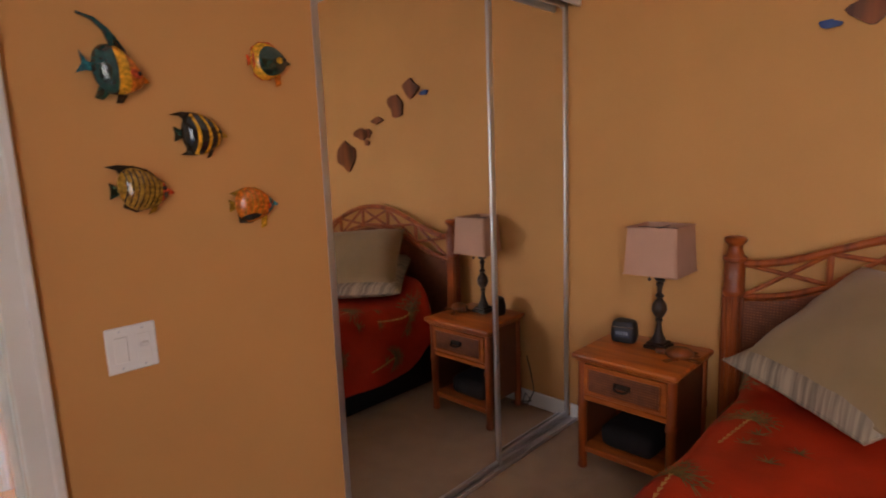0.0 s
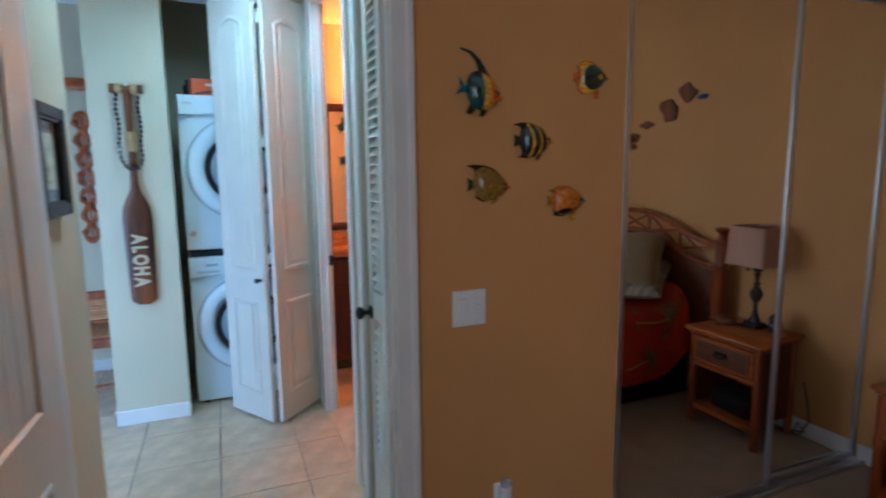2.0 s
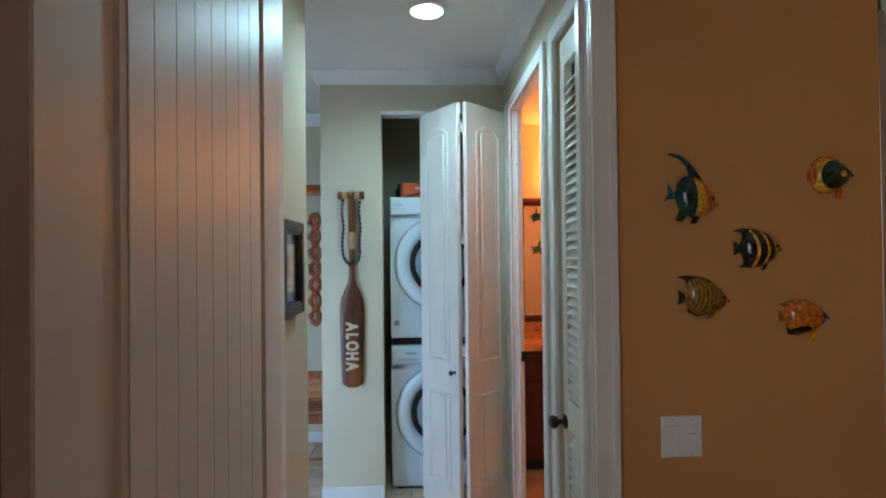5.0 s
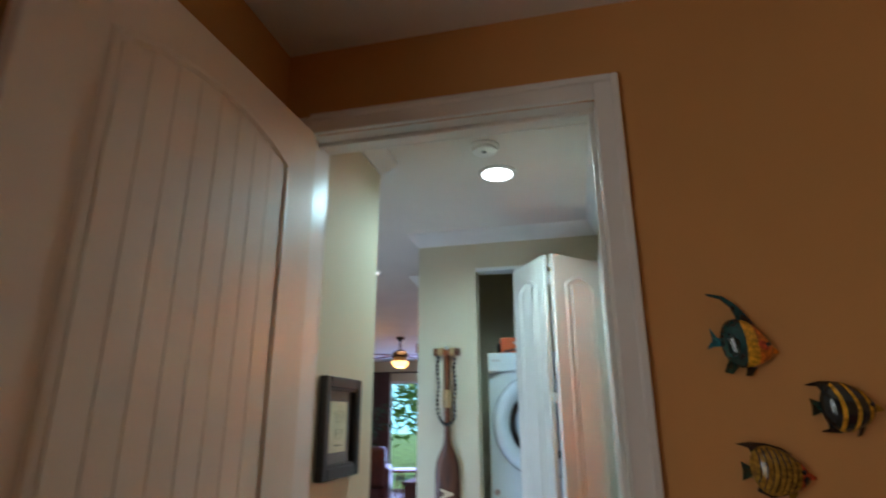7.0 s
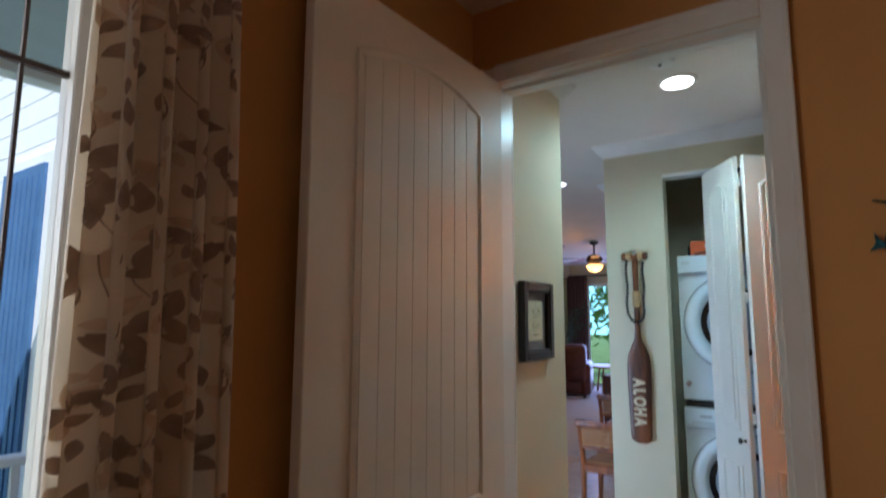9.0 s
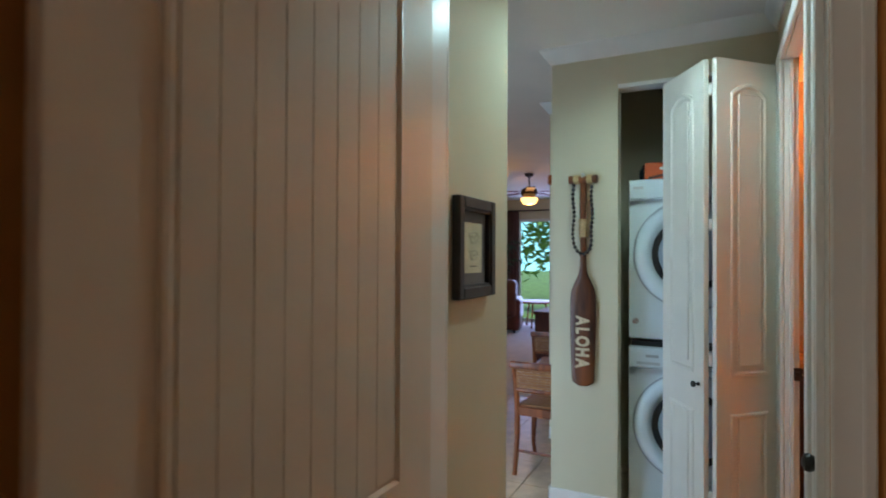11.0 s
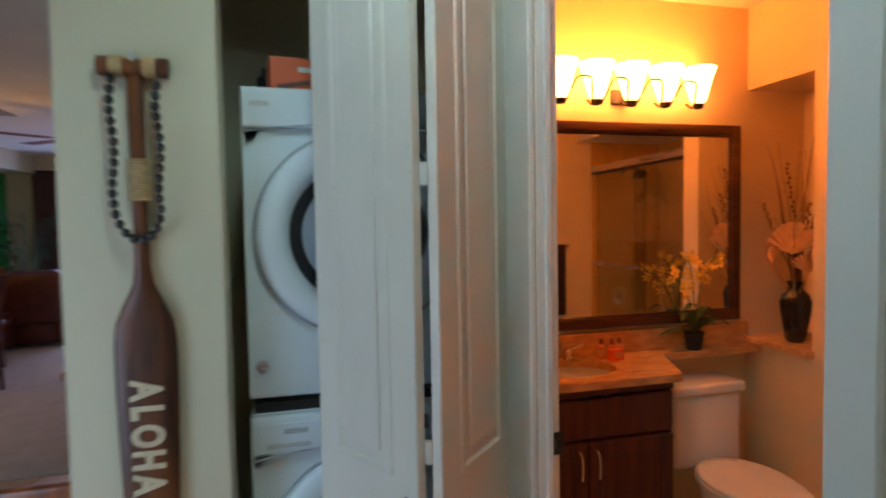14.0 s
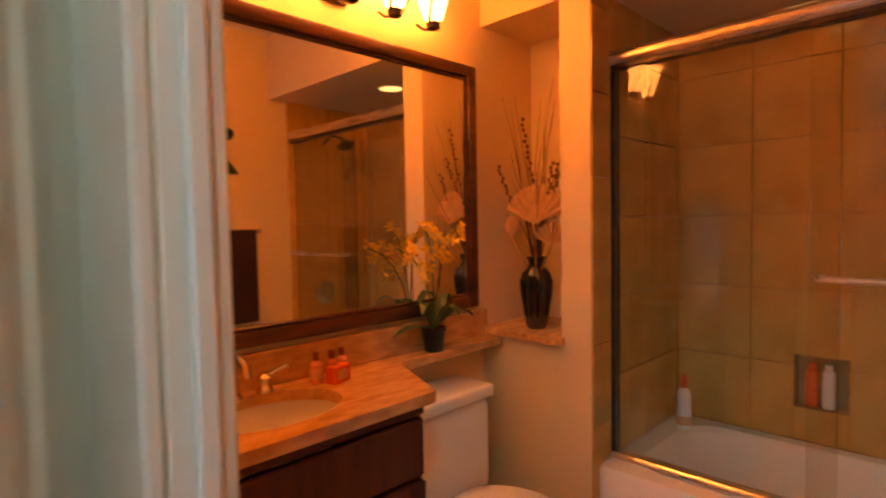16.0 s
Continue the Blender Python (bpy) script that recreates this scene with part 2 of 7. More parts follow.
def part(name, bm, material, parent, label=""):
    ob = finish(new(name, bpy.data.meshes.new(name)), bm, material)
    ob.parent = parent
    return tagged(ob, label)


def thing(name, place, label, category, rz=0.0, group="", kind=""):
    ob = new(name)
    ob.empty_display_size = 0.1
    ob.matrix_world = pose(*place, 0, 0, rz)
    return tagged(ob, label, category, group, kind)


def single(name, bm, material, label, category="", kind="", group=""):
    return tagged(finish(new(name, bpy.data.meshes.new(name)), bm, material), label, category, group, kind)


def B():
    return bmesh.new()


def wall(name, blocks, material, label):
    bm = B()
    for b in blocks:
        box(bm, *b)
    return tagged(finish(new(name, bpy.data.meshes.new(name)), bm, material, False), label, "wall", "", "structure")


# ---- the plan ----
H = 2.73                      # ceilings of bedroom, hall and living room
XD, XH = -1.025, -1.145       # door wall: bedroom face, hall face
YS = 0.045                    # bedroom side wall with the window
YB = 3.47                     # wall behind the bed
YL, YR = 0.08, 1.11           # hall: wall with the picture, wall with the doors
XP = -3.027                   # paddle wall
DH = 2.41                     # door heads
XE = -1.96                    # bath: end wall with the towels
BX, BY, BH = -3.76, 2.70, 2.565  # bath: mirror wall, niche wall, ceiling

# walls of the bedroom
wall("wall_door", [(XH, XD, YS - 0.12, 0.15, 0, H), (XH, XD, 0.15, 1.03, DH, H), (XH, XD, 1.03, 1.872, 0, H), (XH, XD, 1.872, YB, 2.30, H)], TAN, "tan painted bedroom wall with door opening")
wall("wall_window", [(XD, 0.31, YS - 0.14, YS, 0, H), (0.31, 1.95, YS - 0.14, YS, 2.36, H), (0.31, 1.95, YS - 0.14, YS, 0, 0.25), (1.95, 3.2, YS - 0.14, YS, 0, H)], TAN, "tan painted bedroom wall with window")
wall("wall_bed", [(-1.75, 3.2, YB, YB + 0.12, 0, H)], TAN, "tan painted wall behind the bed")
wall("wall_far_bedroom", [(3.2, 3.32, YS - 0.14, YB + 0.12, 0, H)], TAN, "tan painted bedroom end wall")
wall("wall_closet", [(-1.75, -1.65, 1.80, YB, 0, H), (-1.65, XH, 1.80, 1.90, 0, H)], TAN, "closet back wall behind mirror doors")
# walls of the hall
wall("wall_picture", [(-1.835, XH, YL - 0.20, YL, 0, H)], CREAM, "cream painted hall wall with framed picture")
wall("wall_hall_doors", [(XP, -2.75, YR, YR + 0.05, 0, H), (-2.75, -1.93, YR, YR + 0.05, DH, H), (-1.93, -1.70, YR, YR + 0.05, 0, H), (-1.70, -1.31, YR, YR + 0.05, DH, H), (-1.31, XH, YR, YR + 0.05, 0, H)], CREAM, "cream painted hall wall with two door openings")
wall("wall_laundry", [(XP - 0.11, XP, -0.07, 0.318, 0, H), (XP - 0.11, XP, 0.318, YR, 2.475, H)], CREAM, "cream painted wall with carved paddle")
wall("wall_laundry_inside", [(-3.95, -3.85, -0.07, YR + 0.05, 0, H), (-3.85, XP - 0.11, -0.07, 0.03, 0, H), (-3.85, XP - 0.11, YR, YR + 0.05, 0, H)], CREAM, "laundry closet inner walls")
wall("wall_linen", [(-1.70, XH, YR + 0.55, YR + 0.62, 0, H)], CREAM, "linen closet back wall")
# walls of the bathroom
wall("wall_mirror", [(BX - 0.10, BX, YR + 0.05, 3.05, 0, H)], GOLD, "gold painted bathroom wall with mirror")
wall("wall_niche", [(BX, -3.385, BY, 3.05, 0, 0.905), (BX, -3.385, BY, 3.05, 2.165, H), (BX, -3.385, 3.05, 3.17, 0, H), (-3.385, -3.262, BY, 3.50, 0, H), (-3.262, -1.75, BY, BY + 0.12, 2.17, H)], GOLD, "gold painted wall with tall niche and shower header")
wall("wall_bath_hall", [(BX, -2.75, YR + 0.052, YR + 0.06, 0, H), (-2.75, -1.93, YR + 0.052, YR + 0.06, DH, H), (-1.93, -1.75, YR + 0.052, YR + 0.06, 0, H)], GOLD, "gold painted bathroom wall beside the door")
wall("wall_bath_end", [(XE, -1.912, YR + 0.06, 3.5, 0, H)], GOLD, "gold painted bathroom end wall")
wall("wall_tub", [(-3.262, -2.80, 3.48, 3.56, 0, H), (-2.62, -1.80, 3.48, 3.56, 0, H), (-2.80, -2.62, 3.48, 3.56, 0, 0.61), (-2.80, -2.62, 3.48, 3.56, 0.82, H), (-2.80, -2.62, 3.55, 3.56, 0.61, 0.82)], TUBGROUT, "tub surround backing wall")
# living room
wall("wall_slider", [(-11.75, -11.6, -4.2, -3.25, 0, H), (-11.75, -11.6, -3.25, -1.15, 2.30, H), (-11.75, -11.6, -1.15, 0.0, 0, H)], CREAM, "cream living room wall with sliding glass door")
wall("wall_green", [(-11.6, -1.9, -4.18, -4.06, 0, 2.44)], GREEN, "bright green accent wall")
wall("wall_soffit", [(-11.6, -1.9, -4.18, -3.62, 2.44, H)], CREAM, "cream dropped soffit above green wall")
wall("wall_living_side", [(-11.6, -4.27, -0.40, -0.28, 0, H), (-4.27, -4.15, -0.40, -0.07, 0, H), (-4.15, -3.95, -0.19, -0.07, 0, H)], CREAM, "cream living room side wall")
wall("wall_kitchen", [(-1.9, -1.78, -4.18, -1.75, 0, H), (-1.9, -1.78, -1.75, -0.55, 1.62, H), (-1.9, -1.78, -0.55, YL - 0.2, 0, H)], CREAM, "cream kitchen wall")


# ceilings and floors
def flat(name, x0, x1, y0, y1, z0, z1, mat, label, cat):
    return tagged(finish(new(name, bpy.data.meshes.new(name)), box(B(), x0, x1, y0, y1, z0, z1), mat, False), label, cat, "", "structure")


flat("ceiling_bedroom", XH, 3.32, YS - 0.14, YB + 0.12, H, H + 0.1, CEIL, "off-white textured bedroom ceiling", "ceiling")
flat("ceiling_hall", -11.75, XH, -4.2, YR + 0.05, H, H + 0.1, CEIL, "off-white hall and living room ceiling", "ceiling")
flat("ceiling_closet", -1.75, XH, YR + 0.05, YB + 0.12, H, H + 0.1, CEIL, "closet ceiling", "ceiling")
flat("ceiling_bath", BX, -1.80, YR + 0.06, 3.17, BH, BH + 0.1, shader("bath_ceiling", (0.80, 0.70, 0.54), 0.8, var=0.03, bump=0.2, bscale=90), "cream bathroom ceiling", "ceiling")
flat("ceiling_shower", -3.262, -1.80, BY + 0.12, 3.48, 2.17, 2.23, GOLD, "dropped shower ceiling", "ceiling")
flat("floor_bedroom", -1.085, 3.2, YS, YB, -0.1, 0.0, CARPET, "beige bedroom carpet", "floor")
floor_hall = flat("floor_hall", -5.30, -1.085, -4.06, YR, -0.1, -0.012, GROUT, "travertine tile floor with dark grout", "floor")
flat("floor_closet", -3.95, -1.145, YR, YB, -0.1, -0.001, TILE, "tile floor of bathroom and closets", "floor")
flat("floor_living", -11.6, -5.30, -4.06, 0.0, -0.1, 0.004, CARPET2, "pale grey living room carpet", "floor")


def trim(name, blocks, label, bevel=0.006, mat=None):
    bm = B()
    for b in blocks:
        box(bm, *b, bevel=bevel)
    return tagged(finish(new(name, bpy.data.meshes.new(name)), bm, mat or TRIM), label, "trim", "", "structure")


def casing_x(name, y0, y1, z, x, d, w=0.065, t=0.018, left=True):
    """Casing round an opening in a wall across x; d: the side on which it stands proud."""
    a, b = (x, x + t) if d > 0 else (x - t, x)
    a2, b2 = (x, x + t + 0.008) if d > 0 else (x - t - 0.008, x)
    rows = [(a, b, y1, y1 + w, 0, z + w), (a2, b2, y1 + w - 0.018, y1 + w + 0.004, 0, z + w + 0.004), (a, b, y0, y1, z, z + w), (a2, b2, y0 - 0.0, y1 + w - 0.018, z + w - 0.018, z + w + 0.004)]
    if left:
        rows += [(a, b, y0 - w, y0, 0, z + w), (a2, b2, y0 - w - 0.004, y0 - w + 0.018, 0, z + w + 0.004)]
    return trim(name, rows, "white painted door casing", 0.004)


def casing_y(name, x0, x1, z, y, w=0.065, t=0.018, wide=0.065):
    rows = [(x0 - wide, x0, y - t, y, 0, z + w), (x1, x1 + w, y - t, y, 0, z + w), (x0, x1, y - t, y, z, z + w)]
    return trim(name, rows, "white painted door casing", 0.004)


casing_x("trim_bedroom_door", 0.15, 1.03, DH, XD, 1)
casing_x("trim_hall_side", 0.15, 1.03, DH, XH, -1, left=True)
trim("trim_door_jamb", [(XH + 0.001, XD - 0.001, 0.135, 0.152, 0, DH), (XH + 0.001, XD - 0.001, 1.028, 1.045, 0, DH), (XH + 0.001, XD - 0.001, 0.152, 1.028, DH - 0.002, DH + 0.015), (XD - 0.066, XD - 0.045, 1.014, 1.029, 0, DH), (XD - 0.066, XD - 0.045, 0.152, 1.014, DH - 0.016, DH - 0.001)], "white door jamb with stop", 0.002)
casing_y("trim_bath_door", -2.75, -1.93, DH, YR, wide=0.20)
trim("trim_bath_jamb", [(-2.765, -2.748, YR + 0.001, YR + 0.0585, 0, DH), (-1.932, -1.925, YR + 0.001, YR + 0.0585, 0, DH), (-2.748, -1.932, YR + 0.001, YR + 0.0585, DH - 0.002, DH + 0.015), (-2.749, -2.736, YR + 0.022, YR + 0.040, 0, DH - 0.002)], "white bathroom door jamb", 0.002)
casing_y("trim_linen_door", -1.70, -1.31, DH, YR, w=0.06)
trim("trim_laundry_head", [(XP - 0.112, XP + 0.004, 0.318, YR - 0.002, 2.455, 2.478)], "white laundry closet head track", 0.002)


def crown(name, runs, label="white crown moulding"):
    """Crown moulding along straight runs: from, to and the way it faces."""
    bm = B()
    prof = [(0, -0.085), (0.010, -0.085), (0.014, -0.072), (0.040, -0.045), (0.060, -0.018), (0.066, -0.008), (0.066, 0), (0, 0)]
    for (x0, y0), (x1, y1), (nx, ny), (e0, e1) in runs:
        d = Vector((x1 - x0, y1 - y0)).normalized()
        a = [bm.verts.new((x0 + nx * p - d.x * p * e0, y0 + ny * p - d.y * p * e0, H + q)) for p, q in prof]
        b = [bm.verts.new((x1 + nx * p + d.x * p * e1, y1 + ny * p + d.y * p * e1, H + q)) for p, q in prof]
        for k in range(len(prof)):
            bm.faces.new((a[k], a[(k + 1) % len(prof)], b[(k + 1) % len(prof)], b[k]))
        bm.faces.new(a)
        bm.faces.new(list(reversed(b)))
    return tagged(finish(new(name, bpy.data.meshes.new(name)), bm, TRIM), label, "trim", "", "structure")


crown("trim_crown", [((-1.835, YL), (XH, YL), (0, 1), (1, -1)), ((XH, YR), (XP, YR), (0, -1), (-1, -1)), ((XP, YR), (XP, -0.07), (1, 0), (-1, 1)),
                     ((XP, -0.07), (-3.95, -0.07), (0, -1), (1, -1)), ((-1.835, YL - 0.2), (-1.835, YL), (-1, 0), (1, 1)), ((-4.15, -0.07), (-4.15, -0.40), (1, 0), (-1, 1))])


def base_run(name, runs):
    """Baseboards: blocks 1.3 cm thick, 9 cm high, with a thin cap."""
    rows = []
    for x0, x1, y0, y1 in runs:
        rows.append((x0, x1, y0, y1, 0.0, 0.092))
    return trim(name, rows, "white painted baseboard", 0.004)


base_run("baseboard_hall", [(XP, XP + 0.013, -0.083, 0.318), (XP - 0.9, XP + 0.013, -0.083, -0.07), (-1.835, XH - 0.03, YL, YL + 0.013), (-1.848, -1.835, YL - 0.2, YL + 0.013), (-4.15, -4.137, -0.40, -0.085)])
base_run("baseboard_bedroom", [(XD, XD + 0.013, 1.10, 1.895), (-1.10, 3.2, YB - 0.013, YB)])
base_run("baseboard_living", [(-11.6, -4.27, -0.413, -0.40)])


# ---- doors ----
def panel_door(parent, w, h, t, panels, name="door_leaf", grooves=0, arch=0.05, pw=0.11, m=None):
    """A moulded door in its own plane: x along its width, z up, y through it. Panels: rows of low and high."""
    body = part(name, box(B(), 0, w, -t, 0, 0.008, h, bevel=0.003), DOORW, parent)
    if m is not None:
        body.matrix_local = m
        parent = body
    for side in (0, 1):
        y = 0.0 if side == 0 else -t
        s = 1 if side == 0 else -1
        for k, (z0, z1) in enumerate(panels):
            rise = arch if k == len(panels) - 1 else 0.0
            x0, x1, n = pw, w - pw, 14
            top = [(x0 + (x1 - x0) * i / n, z1 + rise * math.sin(math.pi * i / n) ** 0.8) for i in range(n + 1)]
            loop = [(x0, z0), (x1, z0)] + list(reversed(top))
            bm = B()
            prof = [(0.0, 0.0), (0.004, 0.006), (0.014, 0.008), (0.022, -0.0), (0.026, 0.0005)]
            cx, cz = (x0 + x1) / 2, (z0 + z1) / 2
            rings = []
            for inset, high in prof:
                fx, fz = 1 - inset / ((x1 - x0) / 2), 1 - inset / ((z1 - z0) / 2)
                rings.append([bm.verts.new((cx + (x - cx) * fx, y + s * high, cz + (z - cz) * fz)) for x, z in loop])
            for a, b in zip(rings, rings[1:]):
                for i in range(len(loop)):
                    bm.faces.new((a[i], a[(i + 1) % len(loop)], b[(i + 1) % len(loop)], b[i]))
            part("panel_moulding", bm, DOORW, parent)
            if grooves:
                step = (x1 - x0 - 0.06) / grooves
                for g in range(grooves):
                    a = x0 + 0.03 + g * step
                    u = (a + step / 2 - x0) / (x1 - x0)
                    zt = z1 - 0.03 + rise * math.sin(math.pi * u) ** 0.8
                    part("bead_board", box(B(), a + 0.0003, a + step - 0.0003, min(y, y + s * 0.003), max(y, y + s * 0.003), z0 + 0.03, zt, bevel=0.0014), DOORW, parent)
            else:
                part("raised_field", box(B(), x0 + 0.045, x1 - 0.045, min(y, y + s * 0.006), max(y, y + s * 0.006), z0 + 0.05, z1 - 0.02 + rise * 0.4, bevel=0.005), DOORW, parent)
    return parent


def knob(parent, place, m, mat=BLACKM, r=0.026, name="door_knob"):
    bm = B()
    q = r / 0.026
    lathe(bm, [(0.026 * q * q, 0), (0.027 * q * q, 0.004), (0.020 * q * q, 0.008), (0.009 * q, 0.012), (0.009 * q, 0.028 * q), (r * 0.75, 0.034 * q), (r, 0.046 * q), (r * 0.9, 0.058 * q), (r * 0.4, 0.064 * q)], seg=16, m=Matrix.Translation(place) @ m)
    return part(name, bm, mat, parent, "dark metal knob")


OUTY = pose(0, 0, 0, 90, 0, 0)      # turned shapes that point to -y
INY = pose(0, 0, 0, -90, 0, 0)      # to +y

leaf = thing("bedroom_door", (-1.012, 0.176, 0), "white beadboard bedroom door standing open against the wall", "door", -2.0)
panel_door(leaf, 0.905, 2.404, 0.036, [(0.20, 0.79), (0.945, 2.235)], grooves=8, arch=0.065, pw=0.145)
for z in (0.25, 1.2, 2.15):
    part("hinge", lathe(B(), [(0.007, 0), (0.007, 0.09)], (-0.006, -0.032), 10, base=z), ALU, leaf)
knob(leaf, (0.85, -0.036, 0.95), OUTY)

# bifold door of the laundry, half folded
bif = thing("bifold_door", (-3.022, 0.585, 0.012), "white bifold laundry closet door standing half folded", "door")
for name, a, b in (("leading_panel", (0, 0), (0.338, 0.212)), ("hinged_panel", (0.350, 0.224), (0.068, 0.505))):
    d = Vector((b[0] - a[0], b[1] - a[1]))
    hold = panel_door(bif, d.length, 2.425, 0.028, [(0.16, 0.72), (0.90, 2.26)], name=name, arch=0.05, pw=0.085, m=pose(a[0], a[1], 0, 0, 0, math.degrees(math.atan2(d.y, d.x))))
    if name == "leading_panel":
        knob(hold, (d.length - 0.04, -0.028, 0.855), OUTY, r=0.016, name="knob")
for z in (0.30, 0.95, 1.60, 2.25):
    part("hinge", box(B(), 0.338, 0.352, 0.210, 0.226, z, z + 0.055, bevel=0.002), PLASTIC, bif)

# louvred linen closet door
lou = thing("louvred_door", (-1.695, YR + 0.012, 0.01), "white louvred linen closet door, closed", "door")
LW = 0.38
for a, b in ((0, 0.062), (LW - 0.062, LW)):
    part("stile", box(B(), a, b, 0, 0.034, 0, 2.39, bevel=0.003), DOORW, lou)
for a, b in ((0, 0.22), (0.86, 0.98), (2.28, 2.39)):
    part("rail", box(B(), 0.0622, LW - 0.0622, 0.001, 0.033, a, b, bevel=0.003), DOORW, lou)
slat = B()
box(slat, 0.0, LW - 0.125, -0.024, 0.024, -0.003, 0.003, bevel=0.002, m=pose(0, 0, 0, 50))
slat_mesh = bpy.data.meshes.new("slat")
bmesh.ops.recalc_face_normals(slat, faces=slat.faces[:])
slat.to_mesh(slat_mesh)
slat.free()
slat_mesh.materials.append(DOORW)
for z0, z1 in ((0.235, 0.85), (0.995, 2.27)):
    n = int((z1 - z0) / 0.0355)
    for k in range(n):
        o = new("slat", slat_mesh)
        o.parent = lou
        o.matrix_local = pose(0.0625, 0.017, z0 + 0.012 + k * 0.0355)
knob(lou, (0.032, 0, 0.88), OUTY, r=0.027)
single("closet_backing", box(B(), -1.699, -1.311, YR + 0.056, YR + 0.062, 0, DH), CREAM, "cream linen closet backing behind louvres", "backing", "structure")
st = thing("strike_plate", (-2.7345, YR + 0.052, 0.948), "dark bronze strike plate on the bathroom door jamb", "strike plate")
part("plate", box(B(), -0.001, 0.002, -0.016, 0.016, -0.03, 0.03, bevel=0.001), BRONZE, st)
part("lip", box(B(), 0.001, 0.010, -0.012, 0.006, -0.012, 0.012, bevel=0.002), BLACKM, st)
hg = thing("strike_plate", (-1.03, 1.026, 0.70), "small steel strike plate on the bedroom door jamb", "strike plate")
part("plate", box(B(), -0.016, 0.016, -0.0005, 0.002, -0.035, 0.035, bevel=0.001), ALU, hg)

# ---- mirrored closet ----
def mirror_door(y0, y1, x, label):
    t = thing("mirror_door", (x, y0, 0.02), label, "closet door", group="sliding mirror doors")
    w, h, f = y1 - y0, 2.225, 0.026
    part("mirror_glass", box(B(), -0.004, 0.0, f - 0.004, w - f + 0.004, f, h - f), MIRROR, t, "clear mirror glass")
    for n, b in (("stile", (-0.012, 0.010, 0, f, 0, h)), ("stile", (-0.012, 0.010, w - f, w, 0, h)), ("rail", (-0.011, 0.009, f, w - f, 0, 0.030)), ("rail", (-0.011, 0.009, f, w - f, h - 0.03, h))):
        part(n, box(B(), *b, bevel=0.006, seg=2), ALU, t, "satin aluminium edge")
    return t


mirror_door(1.905, 2.80, -1.082, "sliding mirror closet door in a satin aluminium frame")
mirror_door(2.765, 3.462, -1.116, "rear sliding mirror closet door in aluminium frame")
part("jamb_channel", box(B(), 0.002, 0.052, -0.030, -0.004, -0.015, 2.225, bevel=0.003), ALU, bpy.data.objects["mirror_door"])
trk = thing("closet_track", (-1.10, 1.905, 0), "aluminium floor and head track of mirror closet", "track")
for n, b in (("floor_track", (-0.035, 0.045, 0, 1.56, 0.001, 0.012)), ("track_lip", (0.032, 0.045, 0, 1.56, 0.012, 0.022)), ("track_rib", (-0.008, -0.002, 0, 1.56, 0.012, 0.02)), ("head_track", (-0.04, 0.05, 0, 1.56, 2.252, 2.299)), ("fascia", (0.05, 0.066, 0, 1.56, 2.215, 2.305))):
    part(n, box(B(), *b, bevel=0.002), ALU if n != "fascia" else TRIM, trk)

# ---- nightstand ----
ns = thing("nightstand", (-0.588, 3.245, 0), "honey wood nightstand with woven drawer front and open shelf", "nightstand")
NX, NY, NZ = 0.228, 0.195, 0.575
top = B()
box(top, -0.245, 0.245, -0.222, 0.212, NZ - 0.026, NZ, bevel=0.011, seg=3)
part("tabletop", top, HONEYX, ns)
part("top_moulding", box(B(), -0.232, 0.232, -0.205, 0.20, NZ - 0.042, NZ - 0.026, bevel=0.006), HONEY, ns)
for sx in (-1, 1):
    for sy in (-1, 1):
        bm = B()
        lathe(bm, [(0.019, 0), (0.024, 0.008), (0.024, 0.02), (0.019, 0.03), (0.021, 0.06), (0.021, 0.30), (0.025, 0.31), (0.025, 0.33), (0.021, 0.34), (0.021, NZ - 0.042)], (sx * (NX - 0.02), sy * (NY - 0.02)), 16)
        part("leg", bm, RATTAN, ns)
part("side_panel", box(B(), -NX + 0.012, -NX + 0.024, -NY + 0.03, NY - 0.03, 0.10, NZ - 0.042), WOVEN, ns)
part("side_panel", box(B(), NX - 0.024, NX - 0.012, -NY + 0.03, NY - 0.03, 0.10, NZ - 0.042), WOVEN, ns)
part("back_panel", box(B(), -NX + 0.03, NX - 0.03, NY - 0.02, NY - 0.01, 0.10, NZ - 0.042), HONEY, ns)
part("shelf", box(B(), -NX + 0.025, NX - 0.025, -NY + 0.01, NY - 0.02, 0.085, 0.115, bevel=0.004), HONEYX, ns)
part("rail", box(B(), -NX + 0.03, NX - 0.03, -NY + 0.006, -NY + 0.03, 0.345, 0.372, bevel=0.005), HONEYX, ns)
dr = part("drawer", box(B(), -NX + 0.036, NX - 0.036, -NY - 0.002, NY - 0.05, 0.378, NZ - 0.05, bevel=0.004), HONEYX, ns)
part("woven_front", box(B(), -0.165, 0.165, -NY - 0.006, -NY - 0.001, 0.402, 0.506), WOVEN, dr, "woven cane panel")
for b in ((-0.172, 0.172, 0.392, 0.402), (-0.172, 0.172, 0.506, 0.516)):
    part("bead", box(B(), b[0], b[1], -NY - 0.010, -NY - 0.001, b[2], b[3], bevel=0.003), HONEYX, dr)
for x in (-0.172, 0.164):
    part("bead", box(B(), x, x + 0.008, -NY - 0.010, -NY - 0.001, 0.4022, 0.5058, bevel=0.003), HONEYX, dr)
hb = B()
box(hb, -0.040, 0.040, -NY - 0.012, -NY - 0.006, 0.448, 0.474, bevel=0.003)
tube(hb, [(-0.032, -NY - 0.012, 0.466), (-0.030, -NY - 0.026, 0.452), (-0.012, -NY - 0.030, 0.444), (0.012, -NY - 0.030, 0.444), (0.030, -NY - 0.026, 0.452), (0.032, -NY - 0.012, 0.466)], 0.005)
part("handle", hb, BLACKM, dr, "black iron bail handle")
